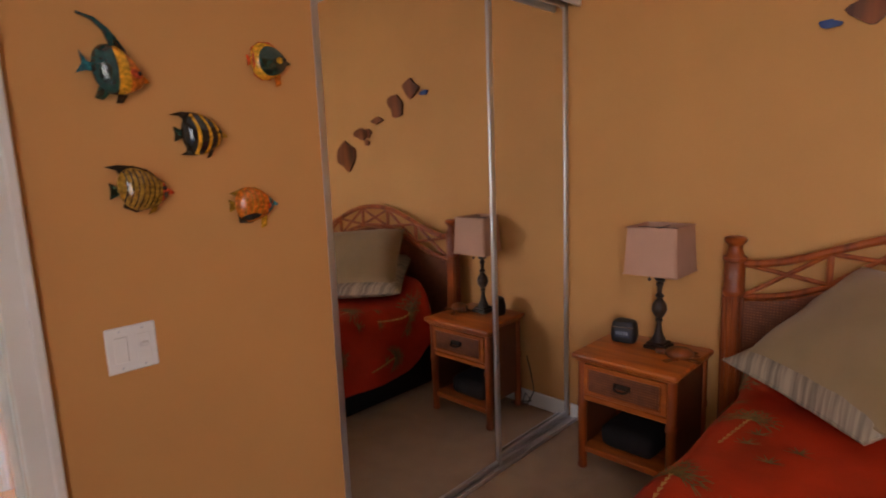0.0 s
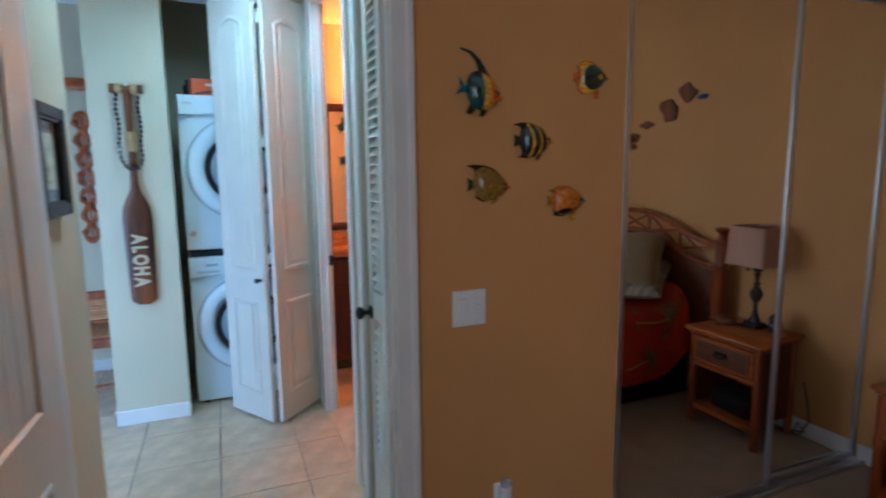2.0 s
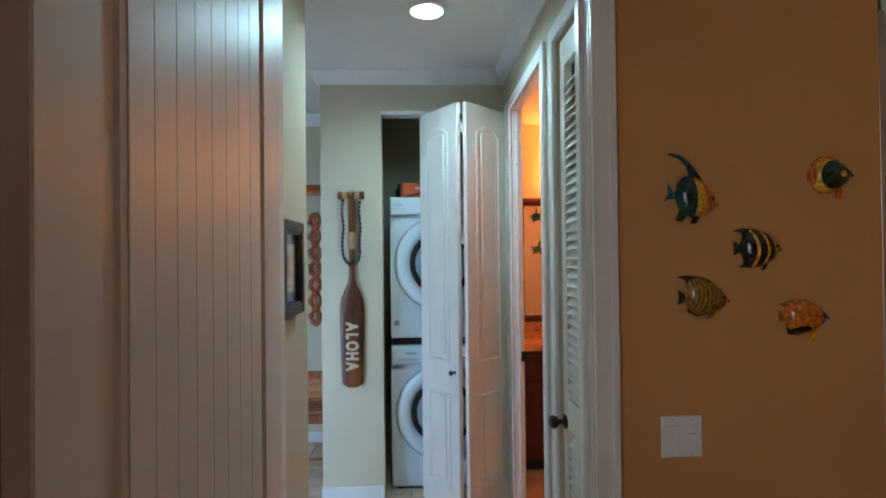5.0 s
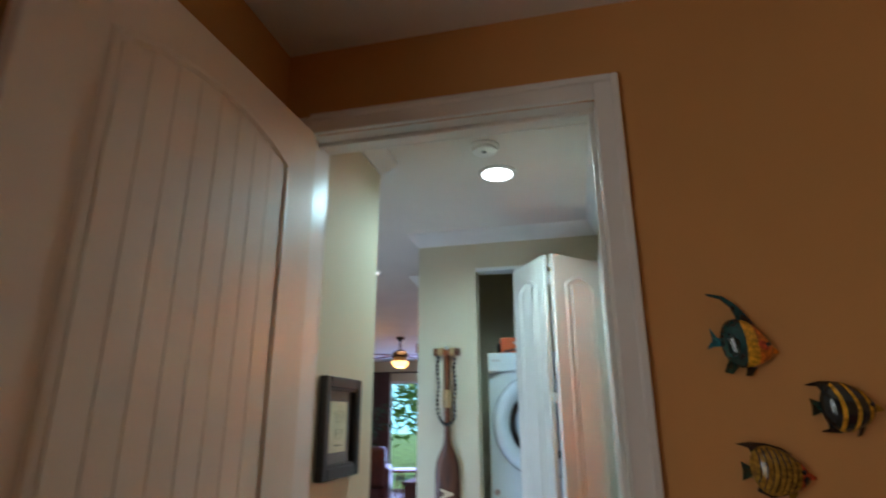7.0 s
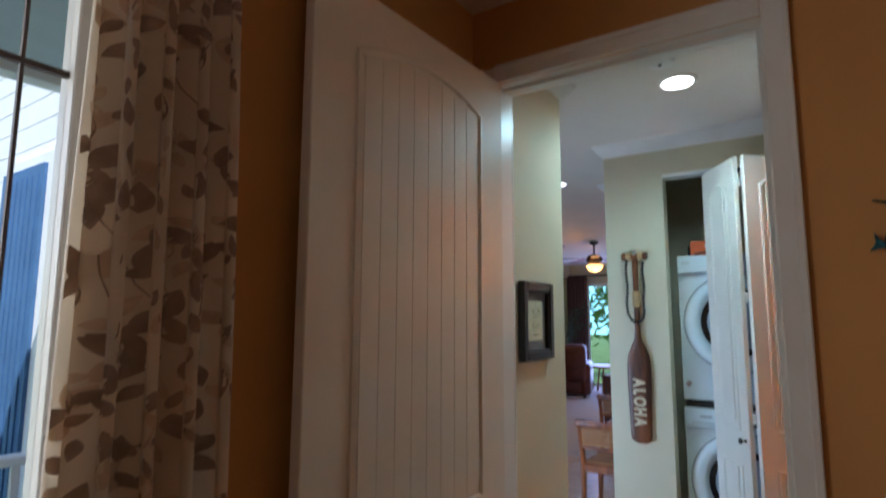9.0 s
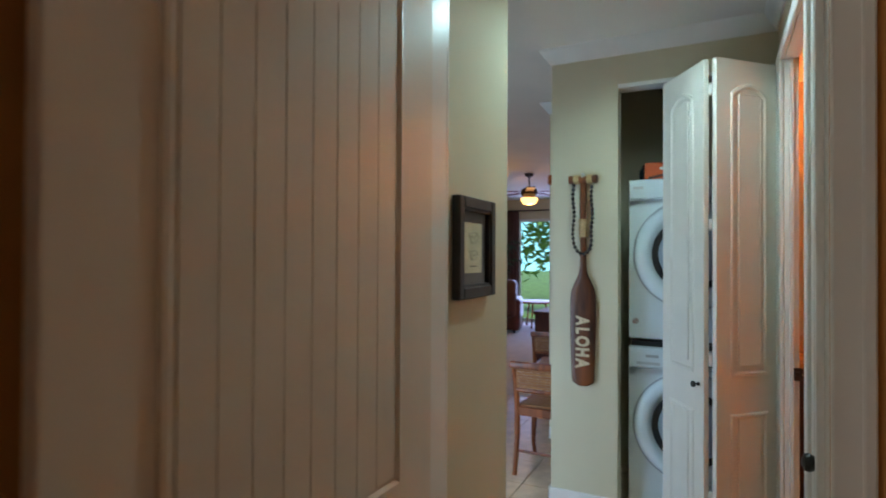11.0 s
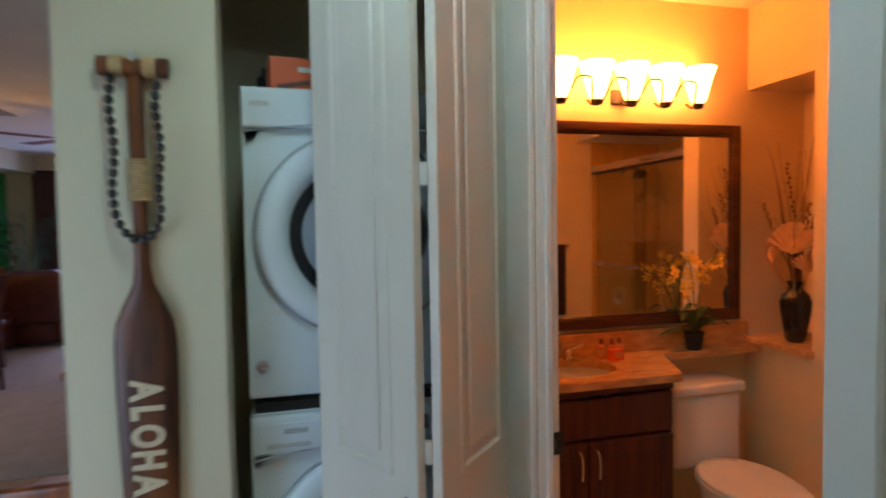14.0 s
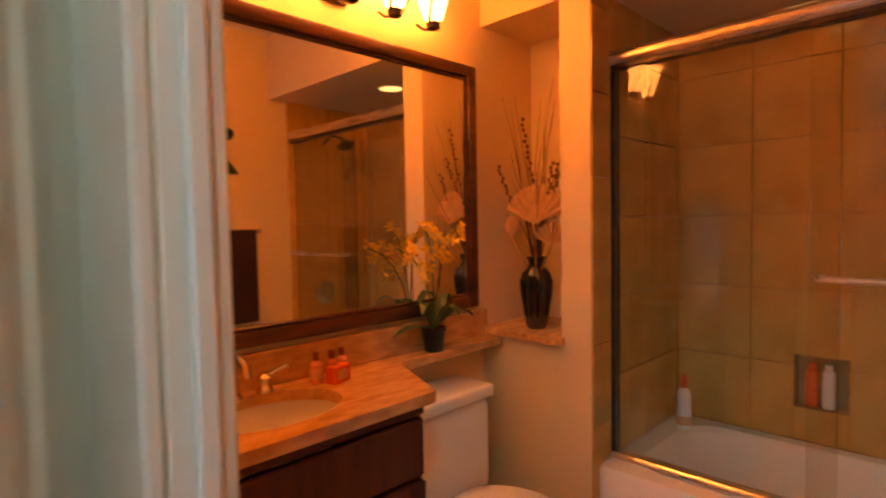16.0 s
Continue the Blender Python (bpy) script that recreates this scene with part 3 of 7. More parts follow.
sh = thing("folded_cloth", (-0.60, 3.22, 0.116), "dark folded cloth on the nightstand shelf", "cloth")
part("cloth", box(B(), -0.13, 0.13, -0.12, 0.12, 0, 0.11, bevel=0.04, seg=3), DARKC, sh)

# table lamp
lp = thing("table_lamp", (-0.55, 3.33, NZ), "bronze table lamp with square cream fabric shade, unlit", "lamp", 0)
part("base", box(B(), -0.052, 0.052, -0.052, 0.052, 0, 0.018, bevel=0.004), BRONZE, lp)
part("base_step", box(B(), -0.042, 0.042, -0.042, 0.042, 0.018, 0.032, bevel=0.005), BRONZE, lp)
part("stem", lathe(B(), [(0.034, 0.032), (0.030, 0.045), (0.020, 0.065), (0.013, 0.095), (0.010, 0.125), (0.016, 0.13), (0.016, 0.136), (0.011, 0.142), (0.022, 0.155), (0.032, 0.175), (0.034, 0.19), (0.031, 0.208), (0.018, 0.228), (0.011, 0.238), (0.019, 0.246), (0.019, 0.252), (0.010, 0.262), (0.012, 0.29), (0.017, 0.30), (0.017, 0.306), (0.010, 0.315), (0.024, 0.326), (0.025, 0.332), (0.011, 0.342), (0.009, 0.40)], seg=20), BRONZE, lp)
shade = B()
for a, b in ((0.118, 0.108),):
    o = [[shade.verts.new((s * r, t * r, z)) for s, t in ((-1, -1), (1, -1), (1, 1), (-1, 1))] for r, z in ((0.121, 0.360), (0.110, 0.575), (0.107, 0.575), (0.118, 0.360))]
    for p, q in zip(o, o[1:] + o[:1]):
        for k in range(4):
            shade.faces.new((p[k], p[(k + 1) % 4], q[(k + 1) % 4], q[k]))
    bmesh.ops.bevel(shade, geom=[e for e in shade.edges if abs(e.verts[0].co.z - e.verts[1].co.z) > 0.1], offset=0.006, segments=2, affect="EDGES")
part("shade", shade, LINEN, lp, "square cream fabric shade")
for z, r in ((0.362, 0.1215), (0.573, 0.1112)):
    tr = tube(B(), [(-r, -r, z), (r, -r, z), (r, r, z), (-r, r, z)], 0.0028, 6, True)
    part("shade_piping", tr, LINEN, lp)
for s in (-1, 1):
    c = B()
    tube(c, [(s * 0.012, -0.01, 0.36), (s * 0.03, -0.035, 0.352), (s * 0.032, -0.04, 0.335)], 0.0022, 6)
    ball(c, (s * 0.032, -0.04, 0.329), 0.008, 10)
    part("pull_chain", c, BRONZE, lp, "small dark pull knob")
spd = B()
tube(spd, [(-0.105, 0, 0.565), (0.105, 0, 0.565)], 0.0018, 6)
tube(spd, [(0, -0.105, 0.565), (0, 0.105, 0.565)], 0.0018, 6)
tube(spd, [(0, 0, 0.39), (0, 0, 0.566)], 0.003, 6)
part("shade_frame", spd, BRONZE, lp)

# clock radio and small turtle
ck = thing("clock_radio", (-0.715, 3.325, NZ), "small rounded black clock radio with silver display", "clock", 10)
bm = B()
rings = []
for z, q in ((0.002, 0.86), (0.010, 0.95), (0.035, 1.0), (0.065, 0.97), (0.090, 0.90), (0.103, 0.78), (0.108, 0.60)):
    rings.append([bm.verts.new((0.062 * q * math.copysign(abs(math.cos(a)) ** 0.6, math.cos(a)), 0.045 * q * math.copysign(abs(math.sin(a)) ** 0.6, math.sin(a)), z)) for a in (2 * math.pi * k / 32 for k in range(32))])
for a, b in zip(rings, rings[1:]):
    for k in range(32):
        bm.faces.new((a[k], a[(k + 1) % 32], b[(k + 1) % 32], b[k]))
bm.faces.new(list(reversed(rings[0])))
bm.faces.new(rings[-1])
part("body", bm, BLACKP, ck)
part("display", box(B(), -0.036, 0.036, -0.0485, -0.043, 0.030, 0.066, bevel=0.002), shader("silver_display", (0.06, 0.07, 0.10), 0.2, var=0.2), ck, "grey lcd display")
for k in range(5):
    part("display_digit", box(B(), -0.028 + 0.012 * k, -0.021 + 0.012 * k, -0.0495, -0.0486, 0.044, 0.060), shader("lcd_digit", (0.30, 0.33, 0.38), 0.4), ck)
part("chrome_band", box(B(), -0.050, 0.050, -0.0465, -0.040, 0.078, 0.082, bevel=0.001), CHROME, ck)
part("button_bar", box(B(), -0.032, 0.032, -0.016, 0.012, 0.107, 0.112, bevel=0.002), BLACKM, ck)
tt = thing("turtle_figurine", (-0.425, 3.255, NZ), "dark wooden sea turtle figurine on the nightstand", "figurine", 25)
tb = B()
ball(tb, (0, 0, 0.022), 0.062, 16, (1.0, 0.78, 0.46))
ball(tb, (-0.078, 0, 0.026), 0.019, 10, (1.3, 0.8, 0.8))
ball(tb, (0.068, 0, 0.010), 0.010, 8, (1.6, 0.7, 0.6))
for x, y, a in ((-0.038, -0.056, 35), (-0.038, 0.056, -35), (0.050, -0.045, -40), (0.050, 0.045, 40)):
    box(tb, -0.036, 0.036, -0.012, 0.012, 0.0, 0.010, bevel=0.004, m=pose(x, y, 0, 0, 0, a))
part("turtle", tb, KOA, tt)
cd = thing("lamp_cord", (-0.87, 3.44, 0.06), "black lamp cord plugged in behind the nightstand", "cord")
part("cord", tube(B(), [(0.03, 0.015, 0.25), (0.0, 0.01, 0.16), (-0.03, 0.0, 0.05), (0.01, -0.01, -0.04), (0.05, -0.02, -0.05), (0.03, 0.0, 0.02), (-0.01, 0.0, -0.02), (0.12, -0.03, -0.055)], 0.004, 6), BLACKP, cd)

# ---- bed ----
BC, HW = 0.51, 0.765
bed = thing("bed", (BC, 3.40, 0), "queen bed with arched rattan headboard and orange comforter", "bed")
for s in (-1, 1):
    bm = B()
    lathe(bm, [(0.040, 0), (0.043, 0.02), (0.040, 0.05), (0.040, 0.86), (0.045, 0.868), (0.045, 0.885), (0.040, 0.893), (0.040, 1.005), (0.046, 1.012), (0.046, 1.025), (0.034, 1.035), (0.026, 1.06), (0.028, 1.075), (0.042, 1.088), (0.045, 1.10), (0.040, 1.108), (0.030, 1.112)], (s * HW, -0.01), 24)
    post = part("post", bm, RATTAN, bed)
    rd = B()
    for k in range(14):
        a = 2 * math.pi * k / 14
        tube(rd, [(s * HW + 0.040 * math.cos(a), -0.01 + 0.040 * math.sin(a), 0.06), (s * HW + 0.040 * math.cos(a), -0.01 + 0.040 * math.sin(a), 0.855)], 0.0055, 5)
    part("reed", rd, RATTAN, post)


def arch(x, low, high):
    u = min(1, abs(x) / (HW - 0.04))
    return low + (high - low) * (0.5 + 0.5 * math.cos(math.pi * u ** 1.15))


xs = [-HW + 0.04 + (2 * HW - 0.08) * k / 36 for k in range(37)]
for nm, lo, hi, r in (("top_rail", 1.00, 1.172, 0.016), ("middle_rail", 0.860, 1.038, 0.013), ("lower_rail", 0.838, 1.014, 0.008)):
    part(nm, tube(B(), [(x, -0.01, arch(x, lo, hi)) for x in xs], r, 10), RATTAN, bed)
bays = 5
for k in range(bays):
    a, b = -HW + 0.05 + (2 * HW - 0.1) * k / bays, -HW + 0.05 + (2 * HW - 0.1) * (k + 1) / bays
    for u, v in ((a, b), (b, a)):
        part("lattice_bar", tube(B(), [(u, -0.012, arch(u, 0.868, 1.046)), (v, -0.008, arch(v, 0.992, 1.163))], 0.0095, 8), RATTAN, bed)
    if k:
        part("upright", tube(B(), [(a, -0.01, arch(a, 0.865, 1.043)), (a, -0.01, arch(a, 0.995, 1.166))], 0.012, 8), RATTAN, bed)
pan = B()
outline = [(-HW + 0.04, 0.25), (HW - 0.04, 0.25)] + [(x, arch(x, 0.84, 1.015)) for x in reversed(xs)]
slab(pan, outline, 0.018, lambda u, v, w: (u, -0.02 + w, v))
part("woven_panel", pan, WOVEN, bed, "woven cane headboard panel")
part("skirt", box(B(), -0.60, 0.60, -2.03, -0.06, 0.02, 0.30), DARKC, bed, "dark bed base")
part("mattress", box(B(), -0.615, 0.615, -2.05, -0.05, 0.30, 0.575, bevel=0.05, seg=3), SAND, bed)


def quilt(u, v):
    """The comforter: u from -1 to 1 across the bed with its hanging sides, v from 0 (head) to 1 (foot)."""
    half, drop, rr = 0.60, 0.43, 0.11
    s = u * (half + drop)
    a = abs(s)
    sg = 1 if s >= 0 else -1
    flatw = half - rr + 0.05
    arc = rr * math.pi / 2
    y = -0.16 - 1.92 * v
    ztop = 0.625 + 0.012 * math.sin(5 * s + 9 * v) + 0.01 * math.sin(17 * v + 3 * s) + 0.02 * noise.noise(Vector((s * 3, v * 6, 0)))
    ztop += 0.14 * math.exp(-(v / 0.055) ** 2)
    if a < flatw:
        return (sg * a, y, ztop - 0.02 * (a / flatw) ** 4)
    if a < flatw + arc:
        q = (a - flatw) / rr
        return (sg * (flatw + rr * math.sin(q)), y, ztop - 0.02 - rr * (1 - math.cos(q)))
    d = a - flatw - arc
    wob = 0.018 * math.sin(26 * v + 2) * min(1, d / 0.1)
    return (sg * (flatw + rr + wob + 0.10 * d), y, ztop - 0.02 - rr - d)


qm = B()
NU, NV = 72, 60
grid = [[qm.verts.new(quilt(-1 + 2 * i / NU, j / NV)) for i in range(NU + 1)] for j in range(NV + 1)]
for j in range(NV):
    for i in range(NU):
        qm.faces.new((grid[j][i], grid[j][i + 1], grid[j + 1][i + 1], grid[j + 1][i]))
head = [qm.verts.new(Vector(v.co) - Vector((0, -0.03, 0.05))) for v in grid[0]]
for i in range(NU):
    qm.faces.new((grid[0][i + 1], grid[0][i], head[i], head[i + 1]))
qo = part("comforter", qm, QUILT, bed, "orange comforter with stitched palm trees")
GOLDT = shader("gold_thread", (0.44, 0.24, 0.06), 0.5, var=0.2, scale=40)
OLIVE = shader("olive_thread", (0.17, 0.105, 0.032), 0.6, var=0.3, scale=40)


def stroke(bm, pts, w):
    """A thin raised stitched band over the comforter, from u, v points."""
    rows = []
    for k, (u, v) in enumerate(pts):
        a, b = pts[max(0, k - 1)], pts[min(len(pts) - 1, k + 1)]
        d = Vector((b[0] - a[0], (b[1] - a[1]) * 1.6)).normalized()
        ww = w * (1 - 0.75 * k / (len(pts) - 1))
        e = (-d.y * ww, d.x * ww / 1.6)
        rows.append([bm.verts.new(Vector(quilt(u + s * e[0], v + s * e[1])) + Vector((0, 0, 0.004 if abs(u) < 0.62 else 0.0)) + Vector((math.copysign(0.005, u) if abs(u) >= 0.62 else 0, 0, 0.001))) for s in (-1, 1)])
    for p, q in zip(rows, rows[1:]):
        bm.faces.new((p[0], p[1], q[1], q[0]))


rng = random.Random(4)
spots = [(-0.88, 0.15), (-0.66, 0.07), (-0.5, 0.26), (-0.78, 0.36), (-0.25, 0.15), (0.0, 0.30), (0.3, 0.14), (0.6, 0.28), (0.85, 0.2), (-0.9, 0.55), (-0.55, 0.52), (-0.2, 0.48), (0.2, 0.55), (0.5, 0.6), (0.8, 0.55), (-0.72, 0.72), (-0.35, 0.75), (0.05, 0.78), (0.4, 0.82), (0.75, 0.82), (-0.9, 0.86), (-0.36, 0.03), (0.1, 0.05)]
for u, v in spots:
    sz = rng.uniform(0.8, 1.15)
    tm = B()
    lean = rng.uniform(-0.03, 0.03)
    for k in range(8):
        stroke(tm, [(u + lean * (k + q) / 8, v + 0.12 * sz * (k + q) / 8) for q in (0.0, 0.45, 0.9)], 0.0075)
    part("stitched_trunk", tm, GOLDT, qo)
    fm = B()
    for k in range(13):
        a = math.pi * (-0.08 + 1.16 * k / 12) + math.pi
        ln = 0.105 * sz * rng.uniform(0.75, 1.15)
        mid = [(u + ln * r * math.cos(a), v + 0.6 * ln * r * math.sin(a) + 0.022 * r * r) for r in (0, 0.33, 0.66, 1)]
        stroke(fm, mid, 0.0042)
        for q in (1, 2):
            for sg in (-1, 1):
                pu, pv = mid[q]
                stroke(fm, [(pu, pv), (pu + 0.016 * math.cos(a + 0.7 * sg), pv + 0.011 * math.sin(a + 0.7 * sg)), (pu + 0.034 * math.cos(a + 0.5 * sg), pv + 0.021 * math.sin(a + 0.5 * sg) + 0.005)], 0.0030)
    part("stitched_frond", fm, OLIVE, qo)
for k in range(34):
    u, v = rng.uniform(-0.95, 0.95), rng.uniform(0.06, 0.95)
    fm = B()
    for q in range(7):
        a = rng.uniform(0.9, 1.1) * math.pi * q / 6 + math.pi
        stroke(fm, [(u + 0.038 * r * math.cos(a), v + 0.026 * r * math.sin(a)) for r in (0, 0.5, 1)], 0.0036)
    part("stitched_sprig", fm, OLIVE, qo)


def cushion(name, centre, a, b, size, thick, mat, label):
    t = thing(name, centre, label, "pillow")
    X, Y = Vector(a).normalized(), Vector(b).normalized()
    Y = (Y - X * Y.dot(X)).normalized()
    Z = X.cross(Y)
    bm = B()
    n = 22
    tops = []
    for s in (1, -1):
        g = []
        for j in range(n + 1):
            row = []
            for i in range(n + 1):
                u, v = -1 + 2 * i / n, -1 + 2 * j / n
                h = max(0.0, (1 - u ** 4) * (1 - v ** 4)) ** 0.6
                pinch = 1 - 0.06 * (1 - abs(u * v))
                wr = 0.006 * noise.noise(Vector((u * 3, v * 3, s)))
                row.append(bm.verts.new(X * (u * size[0] / 2 * (1 - 0.05 * (1 - v * v))) + Y * (v * size[1] / 2 * (1 - 0.05 * (1 - u * u))) + Z * (s * (thick / 2 * h + 0.004) + wr)))
            g.append(row)
        tops.append(g)
        for j in range(n):
            for i in range(n):
                bm.faces.new((g[j][i], g[j][i + 1], g[j + 1][i + 1], g[j + 1][i]))
    bmesh.ops.remove_doubles(bm, verts=bm.verts[:], dist=0.0095)
    part("cover", bm, mat, t)
    pp = B()
    e = [X * (s * size[0] / 2 * 0.995) + Y * (q * size[1] / 2 * 0.995) for s, q in ((-1, -1), (0, -0.955), (1, -1), (0.955, 0), (1, 1), (0, 0.955), (-1, 1), (-0.955, 0))]
    tube(pp, e, 0.006, 6, True)
    part("piping", pp, mat, t)
    return t


STRIPE = shader("striped_ticking", (0.38, 0.29, 0.19), 0.8, second=(0.16, 0.12, 0.085), scale=70, aniso=(1, 0.04, 0.04), bump=0.3, bscale=300)
cushion("pillow", (0.265, 3.015, 0.865), (0.48, -0.38, -0.02), (0.31, 0.34, 0.30), (0.585, 0.555), 0.15, SAND, "sand coloured square pillow leaning on the headboard")
cushion("striped_pillow", (0.235, 3.03, 0.755), (0.48, -0.38, -0.02), (0.36, 0.34, 0.12), (0.60, 0.56), 0.13, STRIPE, "striped ticking pillow lying under the sand pillow")
cushion("pillow", (0.85, 3.10, 0.80), (1, 0.1, 0), (0.0, 0.8, 0.6), (0.62, 0.45), 0.15, SAND, "sand coloured pillow propped on the bed")

# wooden island plaques on the bed wall
def plaque(x, z, pts, mat=None, label="dark wooden island shaped wall plaque"):
    t = thing("wall_plaque", (x, YB, z), label, "wall art", group="island plaques")
    part("plaque", slab(B(), pts, 0.014, lambda u, v, w: (u, -0.018 + w, v)), mat or KOA, t)


def blob(rx, rz, seed, n=18):
    r = random.Random(seed)
    ph = [r.uniform(0, 6.28) for _ in range(3)]
    return [((rx * (1 + 0.22 * math.sin(2 * a + ph[0]) + 0.14 * math.sin(3 * a + ph[1]) + 0.07 * math.sin(5 * a + ph[2]))) * math.cos(a), rz * (1 + 0.18 * math.sin(2 * a + ph[1]) + 0.12 * math.sin(4 * a + ph[0])) * math.sin(a)) for a in (2 * math.pi * k / n for k in range(n))]


for x, z, rx, rz, sd in ((0.145, 1.965, 0.065, 0.055, 1), (0.30, 1.865, 0.075, 0.075, 2), (0.51, 1.785, 0.055, 0.022, 3), (0.62, 1.70, 0.035, 0.03, 5), (0.70, 1.70, 0.07, 0.045, 4), (0.64, 1.635, 0.03, 0.02, 6), (0.90, 1.545, 0.10, 0.12, 7)):
    plaque(x, z, blob(rx, rz, sd))
# glossy dark wood; the sky's blue reflection is put into its base colour
plaque(0.015, 1.925, blob(0.035, 0.018, 9), shader("sky_reflection_blue", (0.045, 0.075, 0.19), 0.12, var=0.2), "small dark wooden island wall plaque with blue sky reflection in its colour")

# ---- fish on the wall ----
def glaze(name, c, var=0.45):
    return shader("glaze_" + name, c, 0.10, var=var, scale=90, bump=0.10, bscale=160, coat=0.9)


GZ = {k: glaze(k, c) for k, c in {"teal": (0.008, 0.055, 0.055), "orange": (0.60, 0.15, 0.012), "yellow": (0.72, 0.34, 0.02), "dark": (0.012, 0.016, 0.016), "red": (0.55, 0.07, 0.02), "olive": (0.34, 0.175, 0.018), "blue": (0.02, 0.16, 0.20), "green": (0.010, 0.035, 0.022)}.items()}


def fish(y, z, w, h, label, body, bands, fins, tail, face=None, tilt=0.0, drop=0.0, slant=0.0, patches=()):
    t = thing("ceramic_fish", (XD, y, z), label, "wall art", group="ceramic fish")
    t.matrix_world = pose(XD, y, z, tilt, 0, 0)
    th, a, b = 0.030, w / 2, h / 2

    def high(u, v):
        q = u * u + v * v
        return 0.016 + th * math.sqrt(max(0.0, 1 - q))

    def at(u, v, lift=0.0):
        return (high(u, v) + lift, a * u, b * v * (1 - 0.30 * u) - drop * b * (0.5 * u + 0.5 * abs(u) * u))

    bm = B()
    n, rings = 32, []
    for r in (1.0, 0.93, 0.8, 0.6, 0.35, 0.12):
        rings.append([bm.verts.new(at(r * math.cos(2 * math.pi * k / n), r * math.sin(2 * math.pi * k / n))) for k in range(n)])
    for p, q in zip(rings, rings[1:]):
        for k in range(n):
            bm.faces.new((p[k], p[(k + 1) % n], q[(k + 1) % n], q[k]))
    bm.faces.new(rings[-1])
    low = [bm.verts.new((0.002, v.co.y * 0.9, v.co.z * 0.9)) for v in rings[0]]
    for k in range(n):
        bm.faces.new((low[k], low[(k + 1) % n], rings[0][(k + 1) % n], rings[0][k]))
    part("body", bm, body, t)
    for u0, u1, bend, mat in bands:
        sm = B()
        rows = []
        for k in range(17):
            v = -0.985 + 1.97 * k / 16
            lim = math.sqrt(max(0.0, 1 - v * v)) * 0.985
            us = [max(-lim, min(lim, u0 + (u1 - u0) * q / 8 + bend * v * v + slant * v)) for q in range(9)]
            rows.append([sm.verts.new(at(u, v, 0.0016)) for u in us])
        for p, q in zip(rows, rows[1:]):
            for k in range(8):
                if (p[k + 1].co - p[k].co).length + (q[k + 1].co - q[k].co).length > 1e-5:
                    sm.faces.new((p[k], p[k + 1], q[k + 1], q[k]))
        bmesh.ops.remove_doubles(sm, verts=sm.verts[:], dist=0.0002)
        part("colour_band", sm, mat, t)
    for cu, cv, ru, rv, mat in patches:
        sm = B()
        rings = [[sm.verts.new(at(cu + q * ru * math.cos(2 * math.pi * k / 28), cv + q * rv * math.sin(2 * math.pi * k / 28), 0.0024)) for k in range(28)] for q in (1.0, 0.85, 0.6, 0.3, 0.05)]
        for p, q in zip(rings, rings[1:]):
            for k in range(28):
                sm.faces.new((p[k], p[(k + 1) % 28], q[(k + 1) % 28], q[k]))
        sm.faces.new(rings[-1])
        part("colour_patch", sm, mat, t)
    for nm, pts, mat in fins + [("tail_fin", tail[0], tail[1])]:
        part(nm, slab(B(), [(a * u, b * v) for u, v in pts], 0.007, lambda u, v, q: (0.008 + q, u, v)), mat, t)
    e = B()
    ball(e, at(0.70, 0.16, 0.003), 0.0055, 10, (0.6, 1, 1))
    part("eye", e, GZ["dark"], t)
    bm = B()
    slab(bm, [(a * 0.90, -b * 0.16 - drop * b * 0.86), (a * 1.15, -b * 0.10 - drop * b), (a * 1.15, -b * 0.0 - drop * b), (a * 0.90, b * 0.18 - drop * b * 0.86)], 0.016, lambda u, v, q: (0.010 + q, u, v))
    part("snout", bm, face or body, t)


TAILP = [(-0.88, 0.16), (-1.15, 0.34), (-1.3, 0.42), (-1.22, 0.08), (-1.26, -0.34), (-1.1, -0.26), (-0.88, -0.14)]
fish(1.318, 1.705, 0.112, 0.108, "ceramic fish with long streamer fin, teal and orange", GZ["teal"], [(-0.12, 0.34, -0.08, GZ["yellow"]), (0.34, 0.97, -0.08, GZ["orange"])],
     [("streamer_fin", [(0.40, 0.55), (0.30, 0.95), (0.0, 1.35), (-0.35, 1.75), (-0.85, 2.1), (-1.5, 2.18), (-1.5, 2.10), (-0.95, 1.95), (-0.55, 1.6), (-0.35, 1.15), (-0.30, 0.7)], GZ["teal"]), ("brow_fin", [(0.45, 0.45), (0.34, 0.85), (0.08, 1.18), (-0.16, 1.35), (-0.12, 0.75)], GZ["orange"]), ("pelvic_fin", [(-0.62, -0.5), (-0.85, -1.25), (-0.55, -1.3), (-0.30, -1.0), (-0.1, -0.8)], GZ["green"]), ("belly_fin", [(0.02, -0.95), (-0.05, -1.35), (0.2, -1.3), (0.38, -0.95)], GZ["dark"])], ([(-0.80, 0.14), (-1.10, 0.22), (-1.40, 0.62), (-1.30, 0.12), (-1.52, -0.34), (-1.2, -0.18), (-0.80, -0.14)], GZ["blue"]), GZ["orange"], -6, 0.22, -0.16, [(-0.55, -0.25, 0.22, 0.35, GZ["green"]), (0.55, 0.05, 0.24, 0.22, GZ["red"])])
